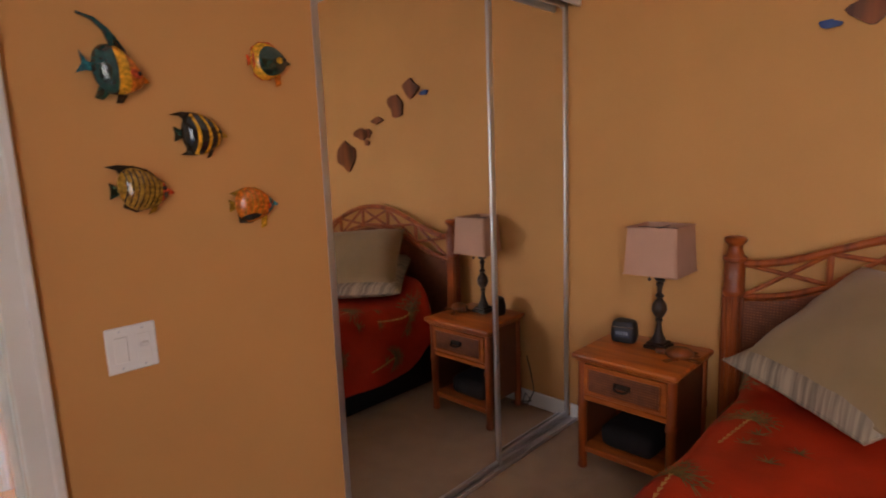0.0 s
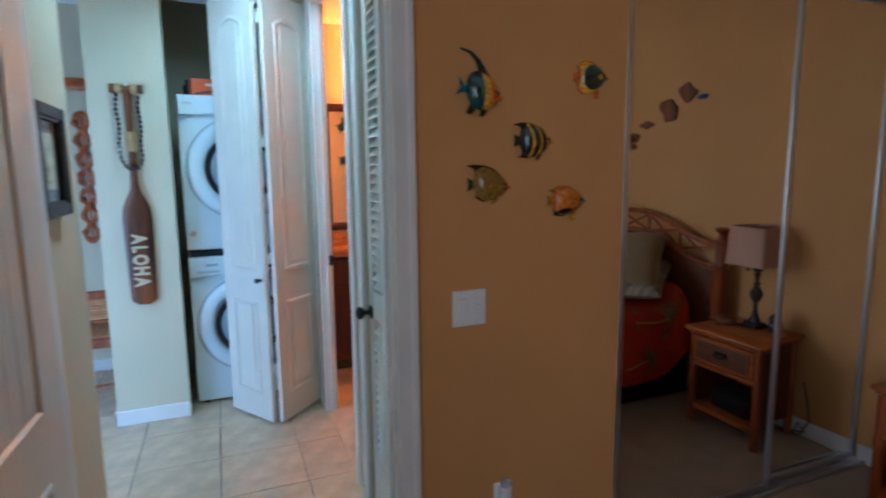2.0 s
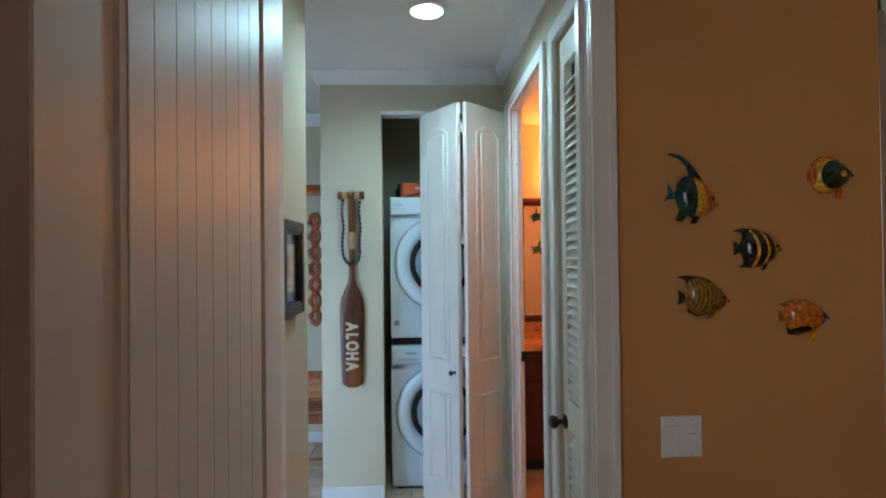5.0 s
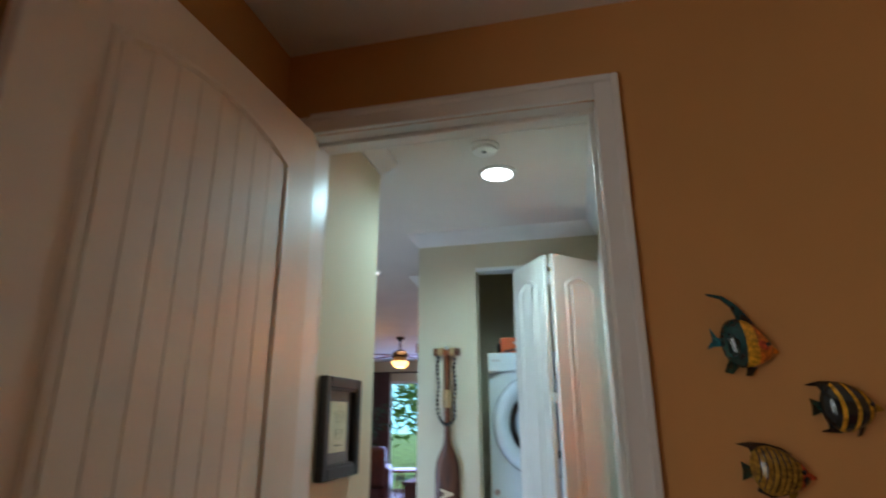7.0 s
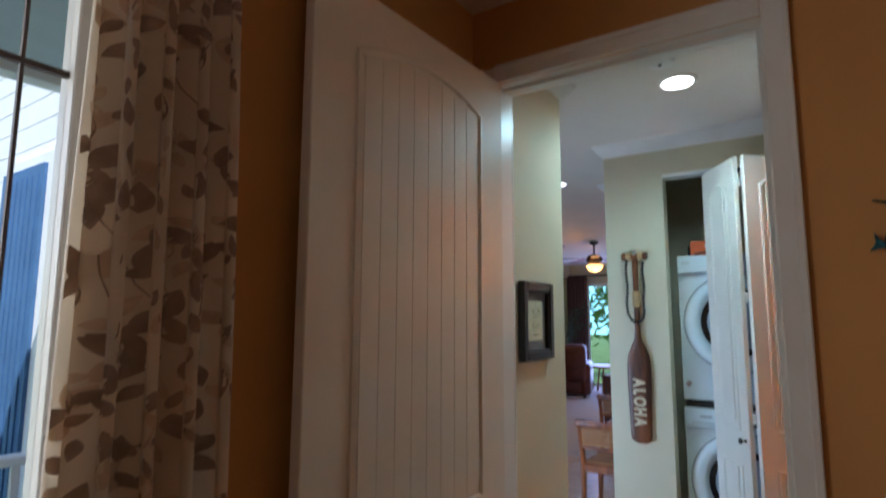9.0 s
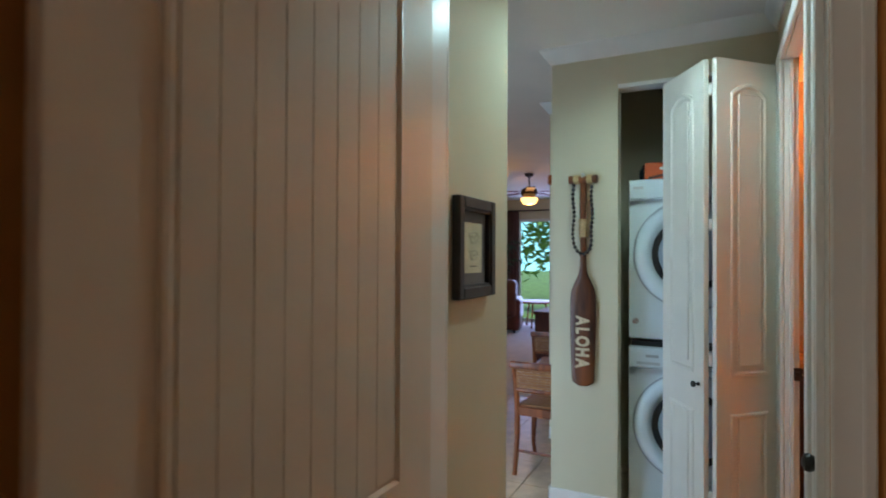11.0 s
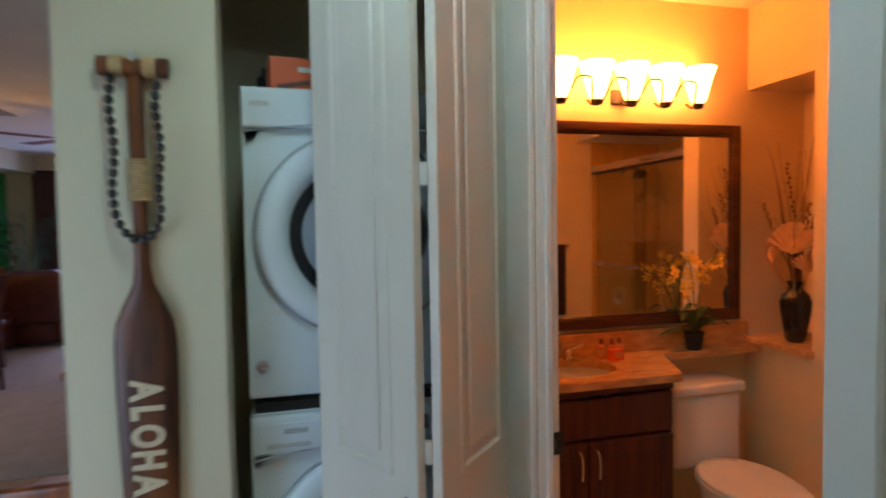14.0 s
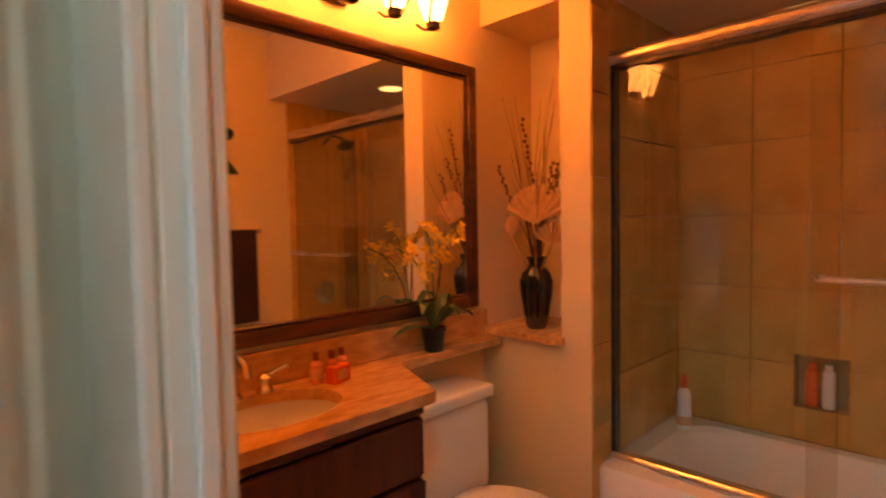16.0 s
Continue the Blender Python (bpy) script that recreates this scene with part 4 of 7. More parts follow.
fish(1.708, 1.766, 0.108, 0.098, "ceramic fish, black with orange and red rim", GZ["yellow"], [(-0.99, -0.90, 0.0, GZ["red"]), (0.74, 0.98, 0.0, GZ["dark"])],
     [("dorsal_fin", [(-0.92, 0.25), (-0.88, 0.72), (-0.5, 1.06), (0.1, 1.10), (0.5, 0.86), (0.1, 0.82), (-0.5, 0.82)], GZ["red"]), ("belly_fin", [(-0.92, -0.25), (-0.80, -0.78), (-0.4, -1.06), (0.1, -1.02), (0.1, -0.82), (-0.5, -0.8)], GZ["red"]), ("pelvic_fin", [(0.30, -0.70), (0.42, -1.35), (0.66, -1.25), (0.66, -0.60)], GZ["orange"])], ([(-0.88, 0.16), (-1.08, 0.22), (-1.16, 0.30), (-1.12, -0.02), (-1.14, -0.30), (-1.02, -0.24), (-0.88, -0.14)], GZ["red"]), GZ["dark"], 0, 0, 0, [(0.06, -0.02, 0.82, 0.80, GZ["green"]), (0.34, 0.02, 0.20, 0.22, GZ["yellow"])])
fish(1.500, 1.563, 0.108, 0.104, "ceramic fish with black and yellow stripes", GZ["dark"], [(-0.42, -0.26, -0.26, GZ["yellow"]), (0.10, 0.25, -0.30, GZ["yellow"]), (0.56, 0.70, -0.22, GZ["yellow"])],
     [("dorsal_fin", [(0.3, 0.80), (-0.2, 1.05), (-0.9, 1.08), (-1.45, 0.92), (-0.95, 0.86), (-0.72, 0.55)], GZ["dark"]), ("belly_fin", [(0.1, -0.9), (-0.4, -1.05), (-1.1, -1.0), (-0.8, -0.85), (-0.75, -0.5)], GZ["dark"]), ("pelvic_fin", [(0.45, -0.60), (0.15, -1.20), (0.32, -1.12), (0.68, -0.50)], GZ["dark"])], ([(-0.88, 0.16), (-1.05, 0.24), (-1.30, 0.36), (-1.26, 0.0), (-1.30, -0.36), (-1.05, -0.26), (-0.88, -0.14)], GZ["green"]), GZ["olive"], 0, 0.06, -0.10)
fish(1.343, 1.428, 0.116, 0.100, "ceramic fish, olive with fine dark stripes and red face", GZ["olive"], [(-0.74 + 0.2 * k, -0.70 + 0.2 * k, -0.22, GZ["dark"]) for k in range(7)] + [(0.62, 0.98, 0.0, GZ["red"])],
     [("dorsal_fin", [(0.5, 0.70), (0.2, 0.98), (-0.3, 1.16), (-0.9, 1.22), (-1.40, 1.14), (-0.95, 0.98), (-0.76, 0.5)], GZ["dark"]), ("belly_fin", [(0.2, -0.95), (-0.4, -1.08), (-0.85, -0.82), (-0.75, -0.5)], GZ["dark"]), ("pelvic_fin", [(0.35, -0.75), (0.10, -1.25), (0.38, -1.12), (0.60, -0.65)], GZ["olive"])], ([(-0.88, 0.16), (-1.05, 0.24), (-1.28, 0.40), (-1.24, 0.0), (-1.30, -0.40), (-1.05, -0.26), (-0.88, -0.14)], GZ["green"]), GZ["red"], 0, 0.18, 0.10, [(0.78, -0.28, 0.14, 0.26, GZ["dark"])])
fish(1.628, 1.370, 0.116, 0.094, "ceramic fish, orange with blue face and dark belly", GZ["orange"], [(-0.62 + 0.26 * k, -0.58 + 0.26 * k, -0.2, GZ["olive"]) for k in range(4)] + [(0.55, 0.98, 0.0, GZ["blue"])],
     [("dorsal_fin", [(0.5, 0.75), (0.1, 1.02), (-0.5, 1.02), (-1.2, 0.72), (-0.85, 0.5)], GZ["olive"]), ("belly_fin", [(0.3, -0.9), (-0.3, -1.12), (-0.8, -1.05), (-0.85, -0.45), (-0.2, -0.85)], GZ["dark"]), ("pelvic_fin", [(0.35, -0.8), (0.3, -1.5), (0.55, -1.38), (0.62, -0.7)], GZ["yellow"])], ([(-0.88, 0.16), (-1.05, 0.24), (-1.25, 0.36), (-1.2, 0.0), (-1.25, -0.36), (-1.05, -0.26), (-0.88, -0.14)], GZ["olive"]), GZ["blue"], 0, 0.05, 0.08, [(-0.35, -0.66, 0.42, 0.18, GZ["dark"]), (0.55, -0.12, 0.10, 0.18, GZ["red"])])

# switch plate and outlet
sw = thing("light_switch", (XD, 1.276, 1.039), "white double switch plate with rocker and dimmer", "switch")
part("plate", box(B(), 0.0005, 0.006, -0.058, 0.058, -0.058, 0.058, bevel=0.003), PLASTIC, sw)
part("rocker", box(B(), 0.006, 0.010, -0.042, -0.010, -0.033, 0.033, bevel=0.002), PLASTIC, sw)
part("dimmer", box(B(), 0.006, 0.008, 0.010, 0.042, -0.033, 0.033, bevel=0.001), PLASTIC, sw)
part("dimmer_knob", box(B(), 0.008, 0.017, 0.016, 0.036, 0.000, 0.012, bevel=0.003), PLASTIC, sw)
for y in (-0.026, 0.026):
    for z in (-0.047, 0.047):
        part("screw", lathe(B(), [(0.003, 0), (0.003, 0.0012)], seg=8, m=pose(0.006, y, z, 0, 90, 0)), ALU, sw)
nl = thing("night_light", (XD, 1.40, 0.36), "white plug-in night light at the wall outlet", "night light")
part("outlet_plate", box(B(), 0.0005, 0.006, -0.035, 0.035, -0.057, 0.057, bevel=0.003), PLASTIC, nl)
part("body", box(B(), 0.006, 0.035, -0.022, 0.022, 0.0, 0.05, bevel=0.006), PLASTIC, nl)
part("lens", lathe(B(), [(0.016, 0), (0.017, 0.012), (0.014, 0.02)], (0.022, 0), 16, base=0.05), shader("frosted_lens", (0.5, 0.55, 0.6), 0.3), nl)


# ---- laundry closet ----
def washer(z, label, dryer):
    t = thing("tumble_dryer" if dryer else "washing_machine", (-3.155, 0.70, z), label, "dryer" if dryer else "washing machine")
    w, h, d = 0.343, 0.955, 0.66
    part("cabinet", box(B(), -d, -0.022, -w, w, 0.015, h, bevel=0.012, seg=3), ENAMEL, t)
    cz = 0.513
    # front with a slight bulge
    fb = B()
    n, mrows = 12, 14
    zt = h - 0.13
    g = [[fb.verts.new((-0.022 + 0.020 * (1 - (2 * i / n - 1) ** 4) * (1 - (2 * j / mrows - 1) ** 6), -w + 0.004 + (2 * w - 0.008) * i / n, 0.03 + (zt - 0.03 + 0.018 * math.sin(math.pi * i / n)) * j / mrows)) for i in range(n + 1)] for j in range(mrows + 1)]
    for j in range(mrows):
        for i in range(n):
            fb.faces.new((g[j][i], g[j][i + 1], g[j + 1][i + 1], g[j + 1][i]))
    part("front_panel", fb, ENAMEL, t)
    part("control_panel", box(B(), -0.03, 0.004, -w + 0.003, w - 0.003, h - 0.122 + (0.0), h - 0.003, bevel=0.010, seg=3), ENAMEL, t)
    TO = pose(0, 0, cz, 0, 90, 0)
    door = part("door", lathe(B(), [(0.308, -0.004), (0.308, 0.010), (0.299, 0.024), (0.276, 0.034), (0.246, 0.034), (0.222, 0.018), (0.212, 0.004)], seg=48, m=TO), ENAMEL, t, "round white door ring")
    part("door_seam", lathe(B(), [(0.316, -0.004), (0.316, 0.004), (0.309, 0.005)], seg=48, m=TO), shader("grey_seam", (0.35, 0.40, 0.45), 0.3), door)
    part("door_glass", lathe(B(), [(0.213, 0.002), (0.209, 0.012), (0.17, 0.004), (0.10, -0.004), (0.02, -0.006)], seg=40, m=TO), DARKGLASS, door, "dark round door glass")
    if dryer:
        part("brand_badge", box(B(), 0.004, 0.0055, -w + 0.03, -w + 0.085, h - 0.06, h - 0.045), ALU, t)
        part("round_sticker", lathe(B(), [(0.018, 0), (0.018, 0.0015)], seg=20, m=pose(-0.004, -w + 0.042, 0.12, 0, 90, 0)), shader("sticker_red", (0.35, 0.10, 0.10), 0.5, second=(0.5, 0.5, 0.5), scale=60), t, "small round red and grey sticker")
    else:
        part("detergent_drawer", box(B(), 0.0045, 0.010, -w + 0.02, -w + 0.21, h - 0.112, h - 0.022, bevel=0.004), ENAMEL, t)
        part("drawer_grip", box(B(), 0.0095, 0.0125, -w + 0.05, -w + 0.18, h - 0.10, h - 0.085, bevel=0.002), shader("handle_grey", (0.55, 0.58, 0.60), 0.3), t)
        part("label_plate", box(B(), 0.0102, 0.0115, -w + 0.10, -w + 0.17, h - 0.058, h - 0.042), shader("grey_print", (0.45, 0.48, 0.50), 0.5), t)
        part("display", box(B(), 0.0045, 0.007, 0.05, 0.20, h - 0.09, h - 0.04, bevel=0.002), DARKGLASS, t)
    part("panel_seam", tube(B(), [(0.006, -w + 0.01 + (2 * w - 0.02) * k / 12, h - 0.135 + 0.030 * math.sin(math.pi * k / 12)) for k in range(13)], 0.0022, 5), shader("grey_seam", (0.35, 0.40, 0.45), 0.3), t)
    part("control_knob", lathe(B(), [(0.036, 0), (0.036, 0.012), (0.030, 0.022), (0.010, 0.024)], seg=28, m=pose(0.004, 0.0, h - 0.062, 0, 90, 0)), ALU, t)
    for y in (-0.29, 0.29):
        part("foot", lathe(B(), [(0.022, -0.0), (0.022, 0.016)], (-0.06, y), 14), BLACKP, t)
    return t


washer(0.0, "white front loading washing machine under the dryer", False)
washer(0.985, "white front loading tumble dryer stacked on the washer", True)
part("stacking_kit", box(B(), -0.64, -0.03, -0.33, 0.33, 0.955, 0.985), BLACKP, bpy.data.objects["washing_machine"], "black stacking kit")
bx = thing("detergent_box", (-3.26, 0.56, 1.94), "orange red dryer sheet box on top of the dryer", "box", 8)
part("carton", box(B(), -0.06, 0.06, -0.125, 0.125, 0, 0.095, bevel=0.003), RED, bx)
part("flap", box(B(), -0.055, 0.055, -0.12, 0.12, 0.0952, 0.099), RED, bx)
part("printed_bar", box(B(), 0.0602, 0.0612, -0.04, 0.05, 0.055, 0.07), shader("white_print", (0.8, 0.75, 0.7), 0.5), bx)
part("printed_swoosh", box(B(), 0.0602, 0.0610, -0.10, 0.00, 0.020, 0.034, m=pose(0, 0, 0.0, 12)), shader("dark_print", (0.10, 0.04, 0.03), 0.5), bx)
bt = thing("bottle", (-3.40, 0.42, 1.94), "dark spray bottle on top of the dryer", "bottle")
part("bottle_body", lathe(B(), [(0.028, 0), (0.03, 0.01), (0.03, 0.08), (0.014, 0.10), (0.014, 0.115)], seg=18), BLACKP, bt)

# ---- paddle with letters and bead garland ----
pd = thing("carved_paddle", (XP, 0.125, 0.0), "dark carved wooden paddle lettered ALOHA hanging on the wall", "paddle")


def paddle_half(z):
    rows = [(0.724, 0.030), (0.734, 0.058), (0.754, 0.066), (0.90, 0.071), (1.10, 0.076), (1.22, 0.076), (1.28, 0.070), (1.33, 0.050), (1.38, 0.026), (1.43, 0.019), (1.52, 0.0175), (1.70, 0.019), (1.92, 0.020)]
    for (a, p), (b, q) in zip(rows, rows[1:]):
        if a <= z <= b:
            k = (z - a) / (b - a)
            return p + (q - p) * k
    return rows[-1][1]


bm = B()
rings, n = [], 20
for k in range(61):
    z = 0.724 + (1.925 - 0.724) * k / 60
    hw = paddle_half(z)
    tk = 0.012 if z < 1.33 else 0.015
    rings.append([bm.verts.new((0.018 + tk * math.sin(2 * math.pi * i / n), hw * math.copysign(abs(math.cos(2 * math.pi * i / n)) ** (0.5 if z < 1.3 else 1), math.cos(2 * math.pi * i / n)), z)) for i in range(n)])
for a, b in zip(rings, rings[1:]):
    for i in range(n):
        bm.faces.new((a[i], a[(i + 1) % n], b[(i + 1) % n], b[i]))
bm.faces.new(rings[0])
bm.faces.new(rings[-1])
part("blade_and_shaft", bm, KOA, pd)
bar = B()
lathe(bar, [(0.020, -0.083), (0.025, -0.080), (0.025, -0.058), (0.021, -0.054), (0.021, 0.054), (0.025, 0.058), (0.025, 0.080), (0.020, 0.083)], seg=18, m=pose(0.026, 0, 1.935, 90, 0, 0))
part("crossbar", bar, KOA, pd)
CORD = shader("tan_cord", (0.50, 0.33, 0.16), 0.8, var=0.2, scale=40, bump=0.5)
for z0, z1, r, ax in ((1.60, 1.70, 0.023, "z"),):
    for k in range(15):
        z = z0 + (z1 - z0) * k / 14
        part("cord_wrap", tube(B(), [(0.018 + r * 0.85 * math.sin(2 * math.pi * i / 12), r * math.cos(2 * math.pi * i / 12), z) for i in range(12)], 0.0042, 5, True), CORD, pd)
for y0 in (-0.050, 0.026):
    for k in range(6):
        y = y0 + 0.0048 * k
        part("cord_wrap", tube(B(), [(0.026 + 0.024 * math.sin(2 * math.pi * i / 12), y, 1.935 + 0.024 * math.cos(2 * math.pi * i / 12)) for i in range(12)], 0.0036, 5, True), CORD, pd)
part("hook", box(B(), 0.0, 0.05, -0.006, 0.006, 1.945, 1.972, bevel=0.003), ALU, pd)
IVORY = shader("ivory_inlay", (0.62, 0.50, 0.33), 0.5, var=0.1, scale=40)
for ch, zc in (("A", 1.106), ("L", 1.046), ("O", 0.985), ("H", 0.921), ("A", 0.857)):
    fc = bpy.data.curves.new("letter", "FONT")
    fc.body, fc.size, fc.extrude, fc.align_x, fc.align_y, fc.offset = ch, 0.092, 0.0018, "CENTER", "CENTER", 0.004
    tmp = new("letter_source", fc)
    me = bpy.data.meshes.new_from_object(tmp.evaluated_get(bpy.context.evaluated_depsgraph_get()))
    bpy.data.objects.remove(tmp)
    me.name = "letter"
    ys = [v.co.y for v in me.vertices]
    mid = (max(ys) + min(ys)) / 2
    xs_ = [v.co.x for v in me.vertices]
    midx = (max(xs_) + min(xs_)) / 2
    for v in me.vertices:
        x, y, z = v.co.x - midx, v.co.y - mid, v.co.z
        v.co = (0.0318 + z, y * 1.12, zc - x * 0.80)
    me.materials.clear()
    me.materials.append(IVORY)
    o = new("letter", me)
    o.parent = pd
gl = thing("bead_garland", (XP, 0.125, 0), "dark brown nut bead garland looped over the paddle", "garland")
BEAD = shader("dark_nut_bead", (0.018, 0.013, 0.012), 0.18, var=0.4, scale=60, coat=0.5)
bead_bm = B()
ball(bead_bm, (0, 0, 0), 0.0125, 12, (0.9, 0.9, 1))
bead_mesh = bpy.data.meshes.new("bead")
bead_bm.to_mesh(bead_mesh)
bead_bm.free()
bead_mesh.materials.append(BEAD)
for p in bead_mesh.polygons:
    p.use_smooth = True
loop = [(-0.052, 1.90 - 0.026 * k) for k in range(14)] + [(-0.046, 1.537), (-0.034, 1.515), (-0.016, 1.500), (0.006, 1.497), (0.026, 1.507), (0.040, 1.526), (0.048, 1.549)] + [(0.054, 1.575 + 0.026 * k) for k in range(13)]
for y, z in loop:
    o = new("bead", bead_mesh)
    o.parent = gl
    o.matrix_local = pose(0.042, y + 0.004 * math.sin(z * 30), z, 0, 0, (z * 977) % 360)
part("string", tube(B(), [(0.042, y, z) for y, z in loop], 0.002, 5), BLACKP, gl)

# framed picture
pf = thing("picture_frame", (-1.476, YL, 1.512), "black framed print with dark mat on the hall wall", "picture")
PW, PH = 0.155, 0.168
for n, b in (("frame_side", (-PW, -PW + 0.038, -PH, PH)), ("frame_side", (PW - 0.038, PW, -PH, PH)), ("frame_rail", (-PW + 0.038, PW - 0.038, -PH, -PH + 0.038)), ("frame_rail", (-PW + 0.038, PW - 0.038, PH - 0.038, PH))):
    part(n, box(B(), b[0], b[1], 0.001, 0.032, b[2], b[3], bevel=0.004), BLACKF, pf)
for b in ((-0.117, -0.109, -0.13, 0.13), (0.109, 0.117, -0.13, 0.13), (-0.109, 0.109, -0.13, -0.122), (-0.109, 0.109, 0.122, 0.13)):
    part("inner_lip", box(B(), b[0], b[1], 0.004, 0.024, b[2], b[3]), BLACKF, pf)
part("mat_board", box(B(), -0.109, 0.109, 0.003, 0.008, -0.122, 0.122), shader("taupe_mat", (0.12, 0.095, 0.085), 0.8, var=0.06), pf, "taupe mat board")
part("print", box(B(), -0.072, 0.072, 0.0082, 0.0095, -0.085, 0.085), shader("parchment", (0.52, 0.45, 0.27), 0.7, var=0.1, scale=20), pf, "yellowed parchment print")
INK = shader("brown_ink", (0.10, 0.08, 0.05), 0.8)
for cz, sc in ((0.035, 1.0), (-0.025, 0.9)):
    part("drawing", tube(B(), [(sc * 0.034 * math.cos(a) * (1 + 0.35 * math.sin(3 * a)), 0.0098, cz + sc * 0.019 * math.sin(a + 0.4 * math.cos(2 * a))) for a in (2 * math.pi * k / 24 for k in range(24))], 0.0010, 4, True), INK, pf)
    part("drawing", tube(B(), [(-0.03, 0.0098, cz + 0.012), (-0.005, 0.0098, cz - 0.004), (0.015, 0.0098, cz + 0.008), (0.036, 0.0098, cz - 0.006)], 0.0010, 4), INK, pf)
part("caption_bar", box(B(), -0.03, 0.03, 0.0096, 0.0100, -0.064, -0.060), INK, pf)
part("glazing", box(B(), -0.109, 0.109, 0.012, 0.0135, -0.122, 0.122), clear("picture_glass", (1, 1, 1), 0.02, 1.1), pf).visible_shadow = False

# hall ceiling: can light and smoke alarms
cl = thing("recessed_light", (-2.13, 0.60, H), "round recessed ceiling light, switched on", "ceiling light")
part("trim_ring", lathe(B(), [(0.098, -0.001), (0.098, -0.006), (0.088, -0.012), (0.078, -0.012), (0.074, -0.002)], seg=36), TRIM, cl)
part("lens", lathe(B(), [(0.076, -0.014), (0.05, -0.016), (0.01, -0.017)], seg=32), glow("cool_lens", (0.85, 0.97, 1.0), 14), cl, "glowing cool white lens")


def alarm(x, y, z):
    t = thing("smoke_alarm", (x, y, z), "round white smoke alarm on the ceiling", "smoke alarm", group="smoke alarms")
    part("base", lathe(B(), [(0.066, 0), (0.068, -0.010), (0.060, -0.016)], seg=32), PLASTIC, t)
    part("cover", lathe(B(), [(0.058, -0.016), (0.056, -0.030), (0.040, -0.038), (0.010, -0.040)], seg=32), PLASTIC, t)
    part("test_button", lathe(B(), [(0.010, -0.039), (0.009, -0.043)], (0.02, 0), 14), BLACKP, t)


alarm(-1.83, 0.585, H)
alarm(-0.55, 0.56, H)

# ---- window and curtain ----
wd = thing("window_1", (0.31, YS, 0.25), "white framed bedroom window with muntins and daylight", "window", kind="structure")
WW, WH = 1.64, 2.11
for n, b in (("window_casing", (-0.075, 0.0, 0.0, 0.018, -0.06, WH + 0.075)), ("window_casing", (WW, WW + 0.075, 0.0, 0.018, -0.06, WH + 0.075)), ("window_casing", (0, WW, 0.0, 0.018, WH, WH + 0.075)), ("window_sill", (-0.09, WW + 0.09, -0.10, 0.05, -0.03, 0.0)),
             ("window_frame", (0, 0.028, -0.10, -0.04, 0, WH)), ("window_frame", (WW - 0.028, WW, -0.10, -0.04, 0, WH)), ("window_frame", (0.028, WW - 0.028, -0.10, -0.04, 0, 0.04)), ("window_frame", (0.028, WW - 0.028, -0.10, -0.04, WH - 0.04, WH)), ("window_frame", (WW / 2 - 0.03, WW / 2 + 0.03, -0.10, -0.04, 0.04, WH - 0.04))):
    part(n, box(B(), *b, bevel=0.003), TRIM, wd)
part("jamb_liner", box(B(), -0.001, 0.001, -0.139, -0.001, 0.0, WH), TRIM, wd)
MUN = shader("dark_muntin", (0.10, 0.07, 0.06), 0.5)
for z in (1.715,):
    part("muntin", box(B(), 0.028, WW / 2 - 0.03, -0.074, -0.062, z, z + 0.012), MUN, wd)
    part("muntin", box(B(), WW / 2 + 0.03, WW - 0.028, -0.074, -0.062, z, z + 0.012), MUN, wd)
for x in (0.098, WW / 2 + 0.10):
    part("muntin", box(B(), x, x + 0.006, -0.073, -0.063, 0.04, WH - 0.04), MUN, wd)
for x0, x1 in ((0.028, WW / 2 - 0.03), (WW / 2 + 0.03, WW - 0.028)):
    g = part("pane", box(B(), x0, x1, -0.071, -0.066, 0.04, WH - 0.04), clear("window_glass", (0.95, 0.98, 1.0), 0.0, 1.02), wd)
    g.visible_shadow = False

rod = thing("curtain_rod", (0.0, YS, 2.375), "dark bronze curtain rod with ball finials", "curtain rod")
part("pole", tube(B(), [(0.02, 0.085, 0), (2.30, 0.085, 0)], 0.013, 12), BRONZE, rod)
part("finial", lathe(B(), [(0.012, 0), (0.020, 0.004), (0.020, 0.010), (0.011, 0.016), (0.016, 0.024), (0.030, 0.034), (0.036, 0.052), (0.030, 0.070), (0.010, 0.080)], seg=20, m=pose(0.04, 0.085, 0, 0, -90, 0)), BRONZE, rod)
part("bracket", box(B(), 0.05, 0.065, 0.0, 0.09, -0.012, 0.012, bevel=0.003), BRONZE, rod)
for k in range(6):
    x = 0.085 + 0.045 * k
    part("ring", tube(B(), [(x, 0.085 + 0.02 * math.cos(2 * math.pi * i / 14), -0.004 + 0.02 * math.sin(2 * math.pi * i / 14)) for i in range(14)], 0.003, 5, True), BRONZE, rod)


def curtain_material():
    m = shader("leaf_print_linen", (0.90, 0.80, 0.68), 0.85, var=0.04, scale=5, bump=0.3, bscale=420, sheen=0.2)
    return m


def sheer(m, share):
    """Let some of the light through a cloth."""
    nt = m.node_tree
    outn = nt.nodes["Material Output"]
    bs = nt.nodes["Principled BSDF"]
    tl_ = nt.nodes.new("ShaderNodeBsdfTranslucent")
    mixn = nt.nodes.new("ShaderNodeMixShader")
    mixn.inputs[0].default_value = share
    src = bs.inputs["Base Color"].links
    if src:
        nt.links.new(src[0].from_socket, tl_.inputs[0])
    nt.links.new(bs.outputs[0], mixn.inputs[1])
    nt.links.new(tl_.outputs[0], mixn.inputs[2])
    nt.links.new(mixn.outputs[0], outn.inputs[0])
    return m


